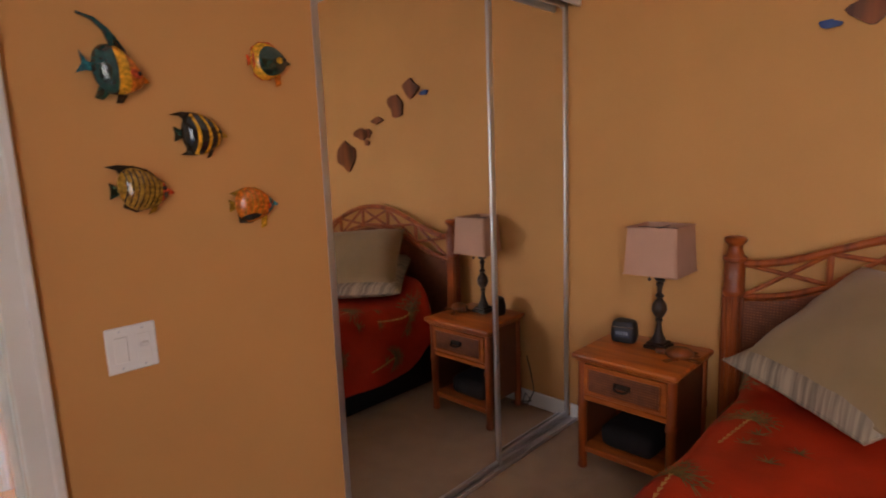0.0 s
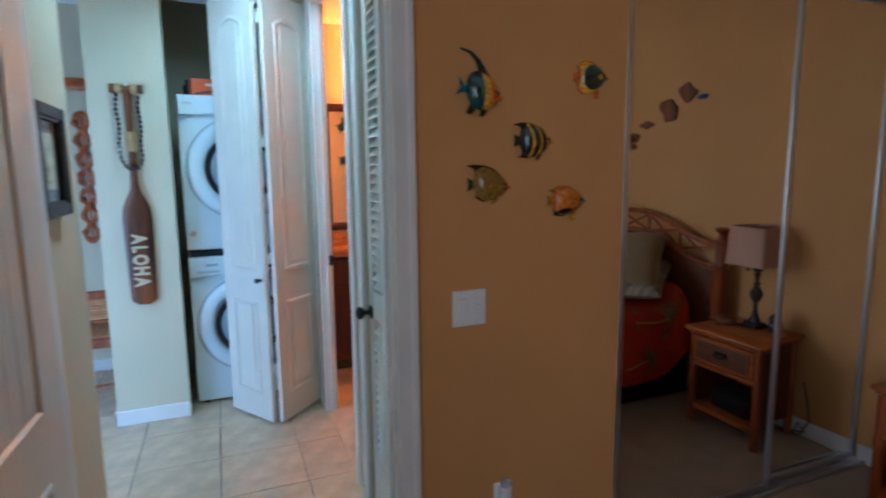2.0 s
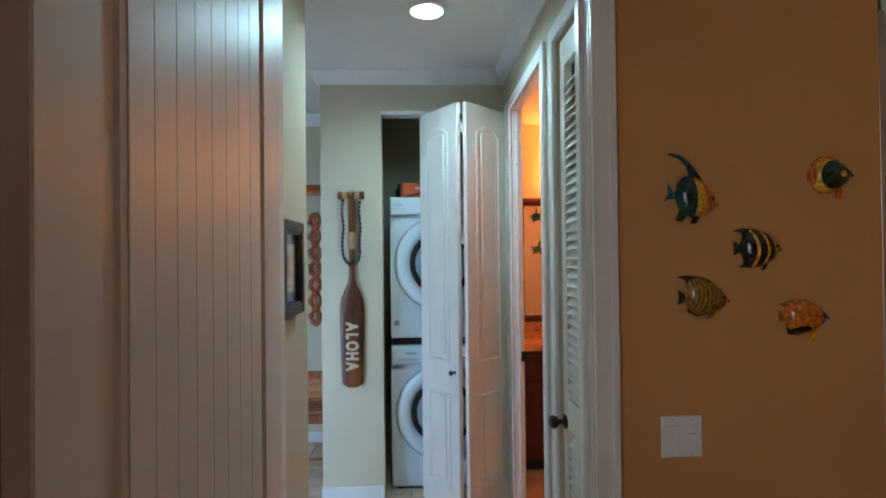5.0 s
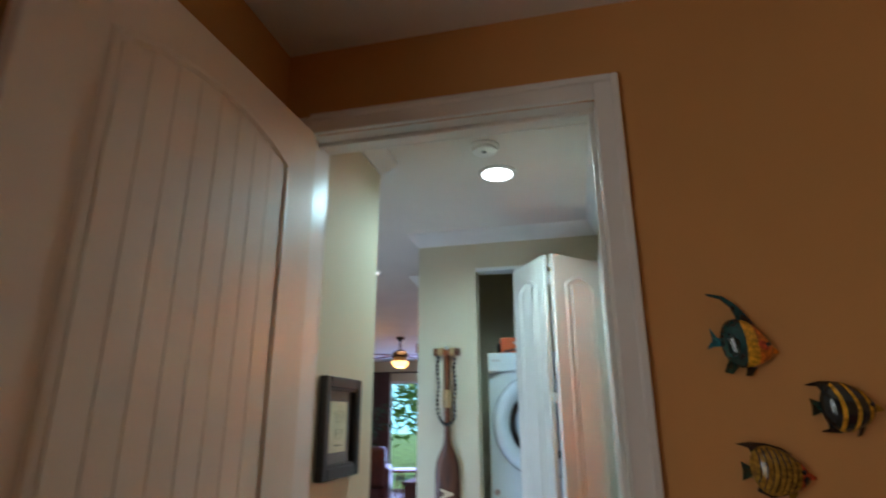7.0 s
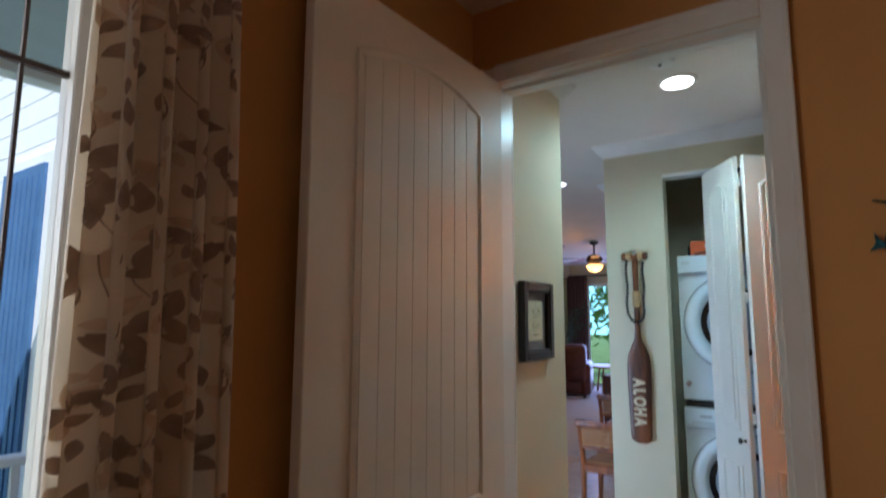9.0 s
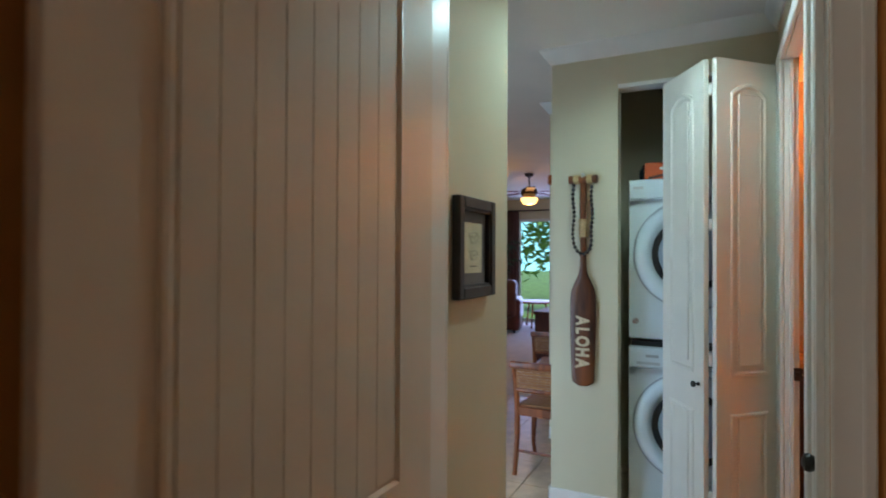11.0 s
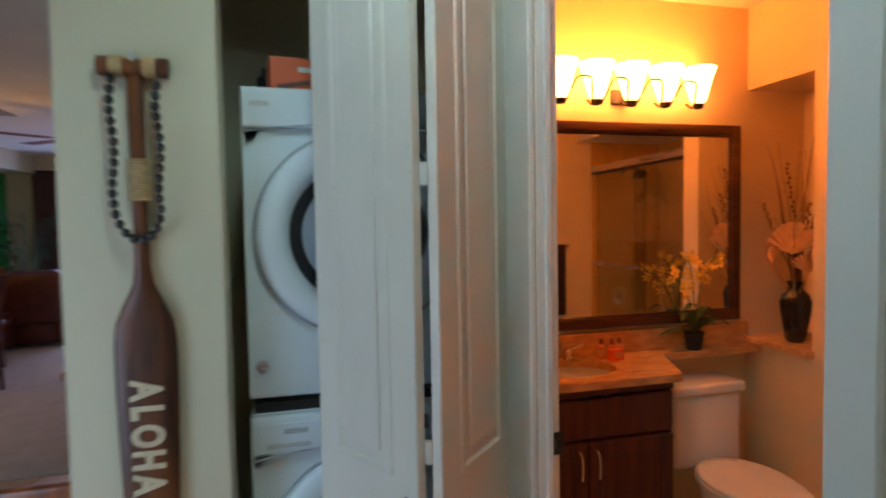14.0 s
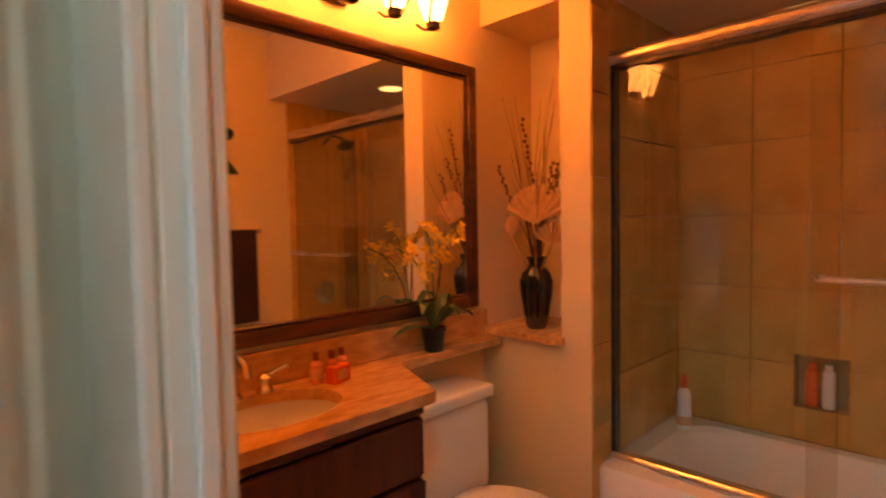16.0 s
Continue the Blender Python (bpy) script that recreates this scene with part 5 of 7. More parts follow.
CURT = sheer(curtain_material(), 0.6)
LEAFM = [shader("leaf_print_taupe", (0.42, 0.30, 0.23), 0.85, var=0.15, scale=30, bump=0.3, bscale=420), shader("leaf_print_sand", (0.74, 0.58, 0.44), 0.85, var=0.10, scale=30, bump=0.3, bscale=420)]
for m_ in LEAFM:
    sheer(m_, 0.35)
cur = thing("curtain", (0.0, YS, 0.0), "linen curtain printed with taupe leaves, drawn aside", "curtain")


def drape(u, z):
    """u from 0 to 1 over the cloth, z the height."""
    hang = (2.36 - z) / 2.3
    x0, x1 = 0.100 - 0.03 * hang, 0.36 + 0.02 * hang
    ph = 2 * math.pi * 4.0 * u + 0.45 * math.sin(1.7 * z)
    amp = 0.027 + 0.012 * hang
    return (x0 + (x1 - x0) * u + 0.016 * math.sin(ph * 2 + 0.6), 0.088 + amp * math.sin(ph) + 0.010 * noise.noise(Vector((u * 8, z * 1.3, 3))), z)


cb = B()
NU, NZ2 = 96, 60
for off in (0.0, -0.004):
    g = [[cb.verts.new(Vector(drape(i / NU, 0.03 + 2.325 * j / NZ2)) + Vector((0, off, 0))) for i in range(NU + 1)] for j in range(NZ2 + 1)]
    for j in range(NZ2):
        for i in range(NU):
            cb.faces.new((g[j][i], g[j][i + 1], g[j + 1][i + 1], g[j + 1][i]))
part("cloth", cb, CURT, cur)
r = random.Random(11)
for kind in (1, 0):
    lb = B()
    for k in range(560 if kind == 0 else 300):
        u, z = r.random(), 0.1 + 2.2 * r.random()
        ang, ln = r.gauss(1.57, 0.75) + math.pi * (k % 2), r.uniform(0.028, 0.066)
        wd_ = ln * r.uniform(0.18, 0.29)
        rows = []
        for i in range(7):
            s = i / 6
            hw = wd_ * math.sin(math.pi * s ** 0.8) + 0.001
            rows.append([(ln * (s - 0.5), hw), (ln * (s - 0.5), 0.0), (ln * (s - 0.5), -hw)])
        vs = []
        for row in rows:
            vr = []
            for p, q in row:
                du, dz = (p * math.cos(ang) - q * math.sin(ang)) * 1.5, p * math.sin(ang) + q * math.cos(ang)
                uu, zz = min(0.995, max(0.005, u + du)), min(2.35, max(0.04, z + dz))
                vr.append(lb.verts.new(Vector(drape(uu, zz)) + Vector((0, 0.0016 + 0.0006 * kind * -1, 0))))
            vs.append(vr)
        for a, b in zip(vs, vs[1:]):
            for i in range(2):
                lb.faces.new((a[i], a[i + 1], b[i + 1], b[i]))
    part("printed_leaves", lb, LEAFM[kind], cur, "taupe printed leaves" if kind == 0 else "sand printed leaves")
for k in range(26):
    u, z = r.random() * 0.9, 0.2 + 2.0 * r.random()
    pts = [Vector(drape(min(0.99, u + 0.10 * s + 0.03 * math.sin(3 * s)), z + 0.16 * s)) + Vector((0, 0.0022, 0)) for s in (0, 0.2, 0.4, 0.6, 0.8, 1.0)]
    part("printed_stem", tube(B(), pts, 0.0013, 4), LEAFM[0], cur)

# ---- outside the bedroom window ----
SIDING = shader("white_siding", (0.80, 0.80, 0.80), 0.6, var=0.03, scale=3, bump=0.1)
SHUT = shader("blue_shutter", (0.055, 0.14, 0.30), 0.6, var=0.1)
LX = -0.55  # side wall of the lanai
bld = thing("lanai_side_wall", (LX, 0.0, -0.15), "white lap sided lanai wall with blue shutters", "building")
part("sheathing", box(B(), -0.12, -0.012, -7.0, YS - 0.145, 0.0, 3.6), SIDING, bld)
for k in range(24):
    part("siding_board", box(B(), -0.010, 0.012, -7.0, YS - 0.145, 0.15 * k, 0.15 * k + 0.142, m=pose(0, 0, 0, 0)), SIDING, bld)
for y0, y1 in ((-3.05, -2.45), (-4.9, -3.5)):
    part("door_frame", box(B(), 0.0125, 0.045, y0 - 0.08, y1 + 0.08, 0.0, 2.62, bevel=0.008), SIDING, bld)
    sl = part("shutter", box(B(), 0.0455, 0.065, y0, y1, 0.05, 2.54), SHUT, bld, "blue grey slatted shutter")
    for j in range(int((y1 - y0 - 0.06) / 0.075)):
        part("shutter_slat", box(B(), 0.0655, 0.074, y0 + 0.05 + 0.075 * j, y0 + 0.09 + 0.075 * j, 0.12, 2.48), SHUT, sl)
lan = thing("lanai_roof", (0, -0.10, 2.62), "pale lanai ceiling outside the window", "roof")
part("soffit", box(B(), LX + 0.014, 6.0, -1.62, 0.0, 0, 0.12), shader("pale_soffit", (0.55, 0.64, 0.74), 0.8, var=0.03), lan)
part("fascia_beam", box(B(), LX + 0.014, 6.0, -1.72, -1.622, -0.04, 0.12), SIDING, lan)
part("lanai_light", lathe(B(), [(0.07, 0), (0.07, -0.012), (0.05, -0.03)], (0.09, -0.64), 24), TRIM, lan)
rl = thing("lanai_railing", (0, -2.2, -0.15), "white lanai railing outside the window", "railing")
part("handrail", box(B(), LX + 0.08, 5.0, -0.04, 0.04, 0.95, 1.0, bevel=0.01), SIDING, rl)
for k in range(34):
    part("baluster", box(B(), LX + 0.14 + 0.16 * k, LX + 0.17 + 0.16 * k, -0.015, 0.015, 0.0, 0.95), SIDING, rl)
flat("ground", -300, 300, -300, 300, -0.6, -0.3, shader("lawn", (0.06, 0.12, 0.03), 0.9, var=0.3, scale=2, bump=0.5), "green lawn round the building", "ground")
flat("lanai_floor", LX, 6, -2.4, YS - 0.14, -0.3, -0.15, shader("concrete", (0.45, 0.44, 0.42), 0.8, var=0.1), "concrete lanai floor", "ground")


# ---- bathroom ----
CTZ, CTX = 0.90, -3.345
ct = thing("vanity_counter", (0, 0, 0), "orange brown granite vanity counter with narrow ledge", "counter")
SX, SY = -3.555, 1.62
outer = [(BX + 0.002, 1.175), (CTX, 1.175), (CTX, 1.995), (CTX - 0.008, 2.012), (CTX - 0.03, 2.02), (-3.63, 2.125), (-3.655, 2.145), (-3.662, 2.17), (-3.662, BY - 0.002), (BX + 0.002, BY - 0.002)]
inner = [(SX + 0.140 * math.cos(2 * math.pi * k / 32), SY + 0.195 * math.sin(2 * math.pi * k / 32)) for k in range(32)]
bm = B()
loops = {}
for z in (CTZ - 0.032, CTZ):
    es = []
    for key, pts in (("o", outer), ("i", inner)):
        vs = [bm.verts.new((x, y, z)) for x, y in pts]
        loops[(key, z)] = vs
        es += [bm.edges.new((vs[k], vs[(k + 1) % len(vs)])) for k in range(len(vs))]
    if z == CTZ:
        bmesh.ops.triangle_fill(bm, use_beauty=True, edges=es)
bmesh.ops.delete(bm, geom=[f for f in bm.faces if ((f.calc_center_median().x - SX) / 0.138) ** 2 + ((f.calc_center_median().y - SY) / 0.193) ** 2 < 1], context="FACES_ONLY")
for key in ("o", "i"):
    a, b = loops[(key, CTZ - 0.032)], loops[(key, CTZ)]
    for k in range(len(a)):
        bm.faces.new((a[k], a[(k + 1) % len(a)], b[(k + 1) % len(a)], b[k]))
part("slab", bm, GRANITE, ct)
part("backsplash", box(B(), BX + 0.002, BX + 0.022, 1.175, BY - 0.002, CTZ + 0.0005, 1.005, bevel=0.003), GRANITE, ct)
sk = thing("sink", (SX, SY, CTZ - 0.033), "white undermount oval sink basin", "sink")
bm = B()
rings = []
for k in range(10):
    a = math.pi / 2 * k / 9
    rings.append([bm.verts.new((0.148 * math.cos(a) ** 0.7 * math.cos(t), 0.203 * math.cos(a) ** 0.7 * math.sin(t), -0.13 * math.sin(a))) for t in (2 * math.pi * j / 36 for j in range(36))] if k < 9 else [bm.verts.new((0.02 * math.cos(t), 0.02 * math.sin(t), -0.132)) for t in (2 * math.pi * j / 36 for j in range(36))])
for a, b in zip(rings, rings[1:]):
    for j in range(36):
        bm.faces.new((a[j], a[(j + 1) % 36], b[(j + 1) % 36], b[j]))
part("basin", bm, PORC, sk)
part("drain", lathe(B(), [(0.022, -0.134), (0.022, -0.128), (0.010, -0.126)], seg=20), CHROME, sk)
fa = thing("faucet", (-3.700, SY - 0.035, CTZ), "brushed nickel bathroom faucet with lever handles", "faucet")
NICKEL = shader("brushed_nickel", (0.62, 0.52, 0.40), 0.25, metal=1.0, var=0.05, bump=0.02)
part("spout", tube(B(), [(0, 0, 0.0), (0, 0, 0.06), (0.012, 0, 0.095), (0.045, 0, 0.115), (0.085, 0, 0.105), (0.10, 0, 0.075)], [0.018, 0.015, 0.014, 0.013, 0.012, 0.011], 12), NICKEL, fa)
part("spout_base", lathe(B(), [(0.026, 0), (0.026, 0.008), (0.018, 0.016)], seg=20), NICKEL, fa)
for s in (-1, 1):
    part("handle_base", lathe(B(), [(0.024, 0), (0.024, 0.008), (0.015, 0.018), (0.017, 0.034), (0.020, 0.042), (0.010, 0.052)], (0, s * 0.095), 20), NICKEL, fa)
    part("lever", tube(B(), [(0, s * 0.095, 0.046), (0.015, s * 0.125, 0.060), (0.02, s * 0.155, 0.066)], [0.007, 0.006, 0.008], 8), NICKEL, fa)

va = thing("vanity_cabinet", (0, 0, 0), "dark cherry vanity cabinet with drawers and doors", "cabinet")
VX = CTX - 0.025
part("carcass", box(B(), BX + 0.004, VX - 0.020, 1.195, 1.985, 0.09, 0.72), CHERRY, va)
for y in (1.195, 1.965):
    part("side_panel", box(B(), BX + 0.004, VX - 0.020, y, y + 0.02, 0.7202, CTZ - 0.034), CHERRY, va)
part("toe_kick", box(B(), BX + 0.004, VX - 0.08, 1.195, 1.985, 0.0, 0.09), BLACKP, va)
part("top_rail", box(B(), VX - 0.0198, VX - 0.004, 1.195, 1.985, 0.835, CTZ - 0.034, bevel=0.002), CHERRY, va)
part("drawer_front", box(B(), VX - 0.0198, VX + 0.002, 1.203, 1.978, 0.665, 0.826, bevel=0.005), CHERRY, va)
for y0, y1, hy in ((1.203, 1.588, 1.555), (1.596, 1.978, 1.63)):
    d = part("cabinet_door", box(B(), VX - 0.0198, VX + 0.000, y0, y1, 0.10, 0.650, bevel=0.004), CHERRY, va)
    for b in ((y0, y0 + 0.06, 0.10, 0.65), (y1 - 0.06, y1, 0.10, 0.65)):
        part("stile", box(B(), VX + 0.0002, VX + 0.007, b[0], b[1], b[2], b[3], bevel=0.003), CHERRY, d)
    for z0, z1 in ((0.10, 0.16), (0.59, 0.65)):
        part("rail", box(B(), VX + 0.0002, VX + 0.007, y0 + 0.0602, y1 - 0.0602, z0, z1, bevel=0.003), CHERRY, d)
    part("handle", tube(B(), [(VX + 0.006, hy, 0.50), (VX + 0.026, hy, 0.515), (VX + 0.030, hy, 0.56), (VX + 0.026, hy, 0.605), (VX + 0.006, hy, 0.62)], 0.005, 8), NICKEL, d, "nickel bow handle")

# framed mirror
mf = thing("wall_mirror", (BX, 0, 0), "large bathroom mirror in a dark mahogany frame", "mirror")
MY0, MY1, MZ0, MZ1, FW = 1.31, 2.64, 1.022, 1.985, 0.047
part("mirror_glass", box(B(), 0.002, 0.010, MY0 + FW - 0.01, MY1 - FW + 0.01, MZ0 + FW - 0.01, MZ1 - FW + 0.01), MIRROR, mf)
for n, b in (("frame_side", (MY0, MY0 + FW, MZ0, MZ1)), ("frame_side", (MY1 - FW, MY1, MZ0, MZ1)), ("frame_rail", (MY0 + FW, MY1 - FW, MZ0, MZ0 + FW)), ("frame_rail", (MY0 + FW, MY1 - FW, MZ1 - FW, MZ1))):
    part(n, box(B(), 0.001, 0.028, *b, bevel=0.008, seg=2), MAHOG, mf)
for n, b in (("frame_bead", (MY0 + FW, MY0 + FW + 0.012, MZ0 + FW, MZ1 - FW)), ("frame_bead", (MY1 - FW - 0.012, MY1 - FW, MZ0 + FW, MZ1 - FW)), ("frame_bead", (MY0 + FW + 0.012, MY1 - FW - 0.012, MZ0 + FW, MZ0 + FW + 0.012)), ("frame_bead", (MY0 + FW + 0.012, MY1 - FW - 0.012, MZ1 - FW - 0.012, MZ1 - FW))):
    part(n, box(B(), 0.008, 0.018, *b, bevel=0.004), MAHOG, mf)

# light bar with five glass shades
vl = thing("vanity_light", (BX, 0, 2.10), "bronze vanity light bar with five glowing bell shades", "wall light")
BULB = glow("lit_glass_shade", (1.0, 0.335, 0.08), 54, (0.9, 0.8, 0.6))
part("back_plate", box(B(), 0.001, 0.020, 1.93, 2.03, -0.035, 0.035, bevel=0.006), BRONZE, vl)
for k in range(5):
    y = 1.63 + 0.175 * k
    sh = part("glass_shade", lathe(B(), [(0.022, -0.035), (0.034, -0.020), (0.044, 0.015), (0.056, 0.060), (0.078, 0.125), (0.074, 0.125), (0.052, 0.060), (0.030, 0.0)], (0.10, y), 28), BULB, vl, "glowing white glass bell")
    part("socket", lathe(B(), [(0.012, -0.062), (0.024, -0.056), (0.026, -0.036), (0.018, -0.034)], (0.10, y), 16), BRONZE, vl)
    part("arm", tube(B(), [(0.016, y, -0.02), (0.05, y, -0.045), (0.10, y, -0.056)], 0.006, 8), BRONZE, vl)
    if k < 4:
        part("scroll_bar", tube(B(), [(0.10, y + 0.022, -0.052), (0.150, y + 0.050, 0.040), (0.155, y + 0.066, 0.050), (0.155, y + 0.110, 0.050), (0.150, y + 0.125, 0.040), (0.10, y + 0.153, -0.052)], 0.0055, 6), BRONZE, vl)

# toilet
to = thing("toilet", (BX, 2.315, 0), "white porcelain toilet with closed lid", "toilet")
part("tank", box(B(), 0.012, 0.198, -0.185, 0.185, 0.375, 0.718, bevel=0.03, seg=4), PORC, to)
part("tank_lid", box(B(), 0.004, 0.212, -0.195, 0.195, 0.720, 0.772, bevel=0.016, seg=3), PORC, to)


def egg(z, s, cx, lx, ly, n=36):
    return [(cx + s * lx * math.cos(2 * math.pi * k / n) * (1.0 if math.cos(2 * math.pi * k / n) > 0 else 0.8), s * ly * math.sin(2 * math.pi * k / n), z) for k in range(n)]


def loft(levels):
    bm = B()
    rings = [[bm.verts.new(p) for p in egg(*lv)] for lv in levels]
    for a, b in zip(rings, rings[1:]):
        for j in range(len(a)):
            bm.faces.new((a[j], a[(j + 1) % len(a)], b[(j + 1) % len(a)], b[j]))
    bm.faces.new(list(reversed(rings[0])))
    bm.faces.new(rings[-1])
    return bm


part("bowl", loft([(0.0, 0.62, 0.36, 0.30, 0.17), (0.03, 0.6, 0.36, 0.30, 0.17), (0.16, 0.58, 0.37, 0.29, 0.17), (0.28, 0.82, 0.41, 0.28, 0.18), (0.37, 0.98, 0.43, 0.28, 0.182), (0.395, 1.0, 0.43, 0.28, 0.184)]), PORC, to)
part("seat", loft([(0.396, 1.0, 0.43, 0.285, 0.188), (0.41, 1.0, 0.43, 0.285, 0.188)]), PORC, to)
part("lid", loft([(0.411, 0.99, 0.43, 0.285, 0.186), (0.424, 0.985, 0.43, 0.285, 0.186), (0.432, 0.94, 0.43, 0.285, 0.186), (0.436, 0.7, 0.43, 0.285, 0.186)]), PORC, to)

# tub and shower
tub = thing("bathtub", (-3.26, 2.735, 0), "white bathtub with sliding glass shower doors", "bathtub")
TL, TW, TZ = 1.295, 0.743, 0.475
bm = B()


def rrect(x0, x1, y0, y1, r, z, n=6):
    pts = []
    for cx, cy, a0 in ((x1 - r, y1 - r, 0), (x0 + r, y1 - r, 90), (x0 + r, y0 + r, 180), (x1 - r, y0 + r, 270)):
        for k in range(n + 1):
            a = radians(a0 + 90 * k / n)
            pts.append((cx + r * math.cos(a), cy + r * math.sin(a), z))
    return pts


levels = [rrect(0.001, TL, 0, TW, 0.012, 0.0), rrect(0.001, TL, 0, TW, 0.012, TZ - 0.02), rrect(0.006, TL - 0.005, 0.005, TW - 0.005, 0.02, TZ), rrect(0.085, TL - 0.10, 0.075, TW - 0.065, 0.14, TZ), rrect(0.105, TL - 0.12, 0.092, TW - 0.082, 0.14, TZ - 0.02), rrect(0.16, TL - 0.18, 0.13, TW - 0.12, 0.14, 0.16), rrect(0.22, TL - 0.24, 0.18, TW - 0.17, 0.12, 0.12)]
rings = [[bm.verts.new(p) for p in lv] for lv in levels]
for a, b in zip(rings, rings[1:]):
    for j in range(len(a)):
        bm.faces.new((a[j], a[(j + 1) % len(a)], b[(j + 1) % len(a)], b[j]))
bm.faces.new(rings[-1])
part("tub_shell", bm, PORC, tub)
enc = thing("shower_door", (-3.26, 2.853, TZ), "sliding glass shower door with satin gold header rail", "shower door")
RAIL = shader("satin_rail", (0.66, 0.58, 0.50), 0.28, metal=1.0, var=0.04, aniso=(0.05, 1, 1))
hd = B()
tube(hd, [(0.0, 0, 1.475), (1.295, 0, 1.475)], 0.030, 18)
part("header_rail", hd, RAIL, enc)
part("header_channel", box(B(), 0.0, 1.295, -0.022, 0.022, 1.432, 1.452, bevel=0.003), BRONZE, enc)
part("sill_track", box(B(), 0.0, 1.295, -0.028, 0.028, 0.001, 0.022, bevel=0.006), RAIL, enc)
part("wall_jamb", box(B(), 0.0015, 0.022, -0.022, 0.022, 0.022, 1.432, bevel=0.003), BRONZE, enc)
for n, x0, x1, y in (("outer_glass", 0.024, 0.70, -0.012), ("inner_glass", 0.62, 1.28, 0.014)):
    g = part(n, box(B(), x0, x1, y - 0.003, y + 0.003, 0.024, 1.432), GLASSF, enc, "clear glass panel")
    g.visible_shadow = False
part("towel_bar", tube(B(), [(0.66, -0.016, 0.715), (0.66, -0.085, 0.715), (0.67, -0.092, 0.715), (1.17, -0.092, 0.715), (1.18, -0.085, 0.715), (1.18, 0.011, 0.715)], 0.009, 10), RAIL, enc)
part("bumper", lathe(B(), [(0.008, 0), (0.008, 0.014)], seg=12, m=pose(0.024, -0.018, 0.72, 90, 0, 0)), BLACKP, enc)

# bottles, soaps, plants
bo = thing("shampoo_bottle", (-3.165, 3.30, TZ), "white shampoo bottle with orange cap on the tub rim", "bottle")
part("bottle_body", lathe(B(), [(0.026, 0), (0.030, 0.008), (0.030, 0.05), (0.026, 0.11), (0.027, 0.15), (0.014, 0.175)], seg=20), PLASTIC, bo)
part("label_band", lathe(B(), [(0.0305, 0.02), (0.0308, 0.022), (0.0308, 0.055), (0.0300, 0.058)], seg=20), shader("peach_label", (0.7, 0.35, 0.16), 0.5), bo)
part("cap", lathe(B(), [(0.013, 0.176), (0.013, 0.21), (0.006, 0.235)], seg=16), RED, bo)
for x, mat, lab in ((-2.745, RED, "red shampoo bottle standing in the shower niche"), (-2.69, PLASTIC, "white conditioner bottle standing in the shower niche")):
    b = thing("niche_bottle", (x, 3.505, 0.612), lab, "bottle", group="niche bottles")
    part("bottle_body", box(B(), -0.022, 0.022, -0.018, 0.018, 0, 0.15, bevel=0.012, seg=3), mat, b)
    part("cap", lathe(B(), [(0.013, 0.15), (0.013, 0.175)], seg=14), mat, b)
for k, (dy, col) in enumerate(((0.0, (0.75, 0.30, 0.16)), (0.045, (0.70, 0.22, 0.10)), (0.09, (0.75, 0.32, 0.18)))):
    b = thing("soap_bottle", (-3.665 + 0.012 * (k % 2), 1.825 + dy, CTZ), "small coral toiletry bottle with gold cap", "bottle", group="toiletry bottles")
    part("bottle_body", lathe(B(), [(0.017, 0), (0.018, 0.004), (0.018, 0.055), (0.010, 0.066)], seg=16), shader("coral_%d" % k, col, 0.25, var=0.1), b)
    part("cap", lathe(B(), [(0.009, 0.067), (0.009, 0.092)], seg=12), RATTAN, b)
    part("label_band", lathe(B(), [(0.0185, 0.014), (0.0187, 0.016), (0.0187, 0.042), (0.0183, 0.044)], seg=16), shader("peach_label", (0.7, 0.35, 0.16), 0.5), b)
sb = thing("soap_box", (-3.628, 1.875, CTZ), "small coral soap carton on the counter", "box", 15)
part("carton", box(B(), -0.02, 0.02, -0.035, 0.035, 0, 0.05, bevel=0.002), RED, sb)
part("carton_label", box(B(), 0.0202, 0.0208, -0.022, 0.022, 0.012, 0.04), shader("peach_label", (0.7, 0.35, 0.16), 0.5), sb)

orc = thing("orchid", (-3.690, 2.335, CTZ), "yellow flowering orchid in a small black pot", "plant")
part("pot", lathe(B(), [(0.030, 0), (0.034, 0.004), (0.043, 0.075), (0.046, 0.078), (0.046, 0.088), (0.040, 0.088), (0.038, 0.07)], seg=24), BLACKP, orc)
LEAF = shader("orchid_leaf", (0.05, 0.10, 0.02), 0.35, var=0.2, scale=20, bump=0.1)
PETAL = shader("yellow_petal", (0.80, 0.48, 0.05), 0.5, var=0.15, scale=40)
ro = random.Random(3)
for k, (ang, ln, rise) in enumerate(((-95, 0.17, 0.02), (75, 0.16, 0.07), (-60, 0.13, 0.12), (10, 0.10, 0.10), (-130, 0.10, 0.11), (100, 0.10, 0.13))):
    bm = B()
    rows = []
    for i in range(8):
        s = i / 7
        x, z = 0.01 + ln * s, 0.085 + rise * math.sin(s * 2.2) - 0.03 * s * s
        w = 0.024 * math.sin(math.pi * (0.12 + 0.85 * s)) + 0.002
        ca, sa = math.cos(radians(ang)), math.sin(radians(ang))
        rows.append([bm.verts.new((max(-0.045, ca * x - sa * q * w), sa * x + ca * q * w, z + 0.006 * abs(q))) for q in (-1, 0, 1)])
    for a, b in zip(rows, rows[1:]):
        for i in range(2):
            bm.faces.new((a[i], a[i + 1], b[i + 1], b[i]))
    part("leaf", bm, LEAF, orc)
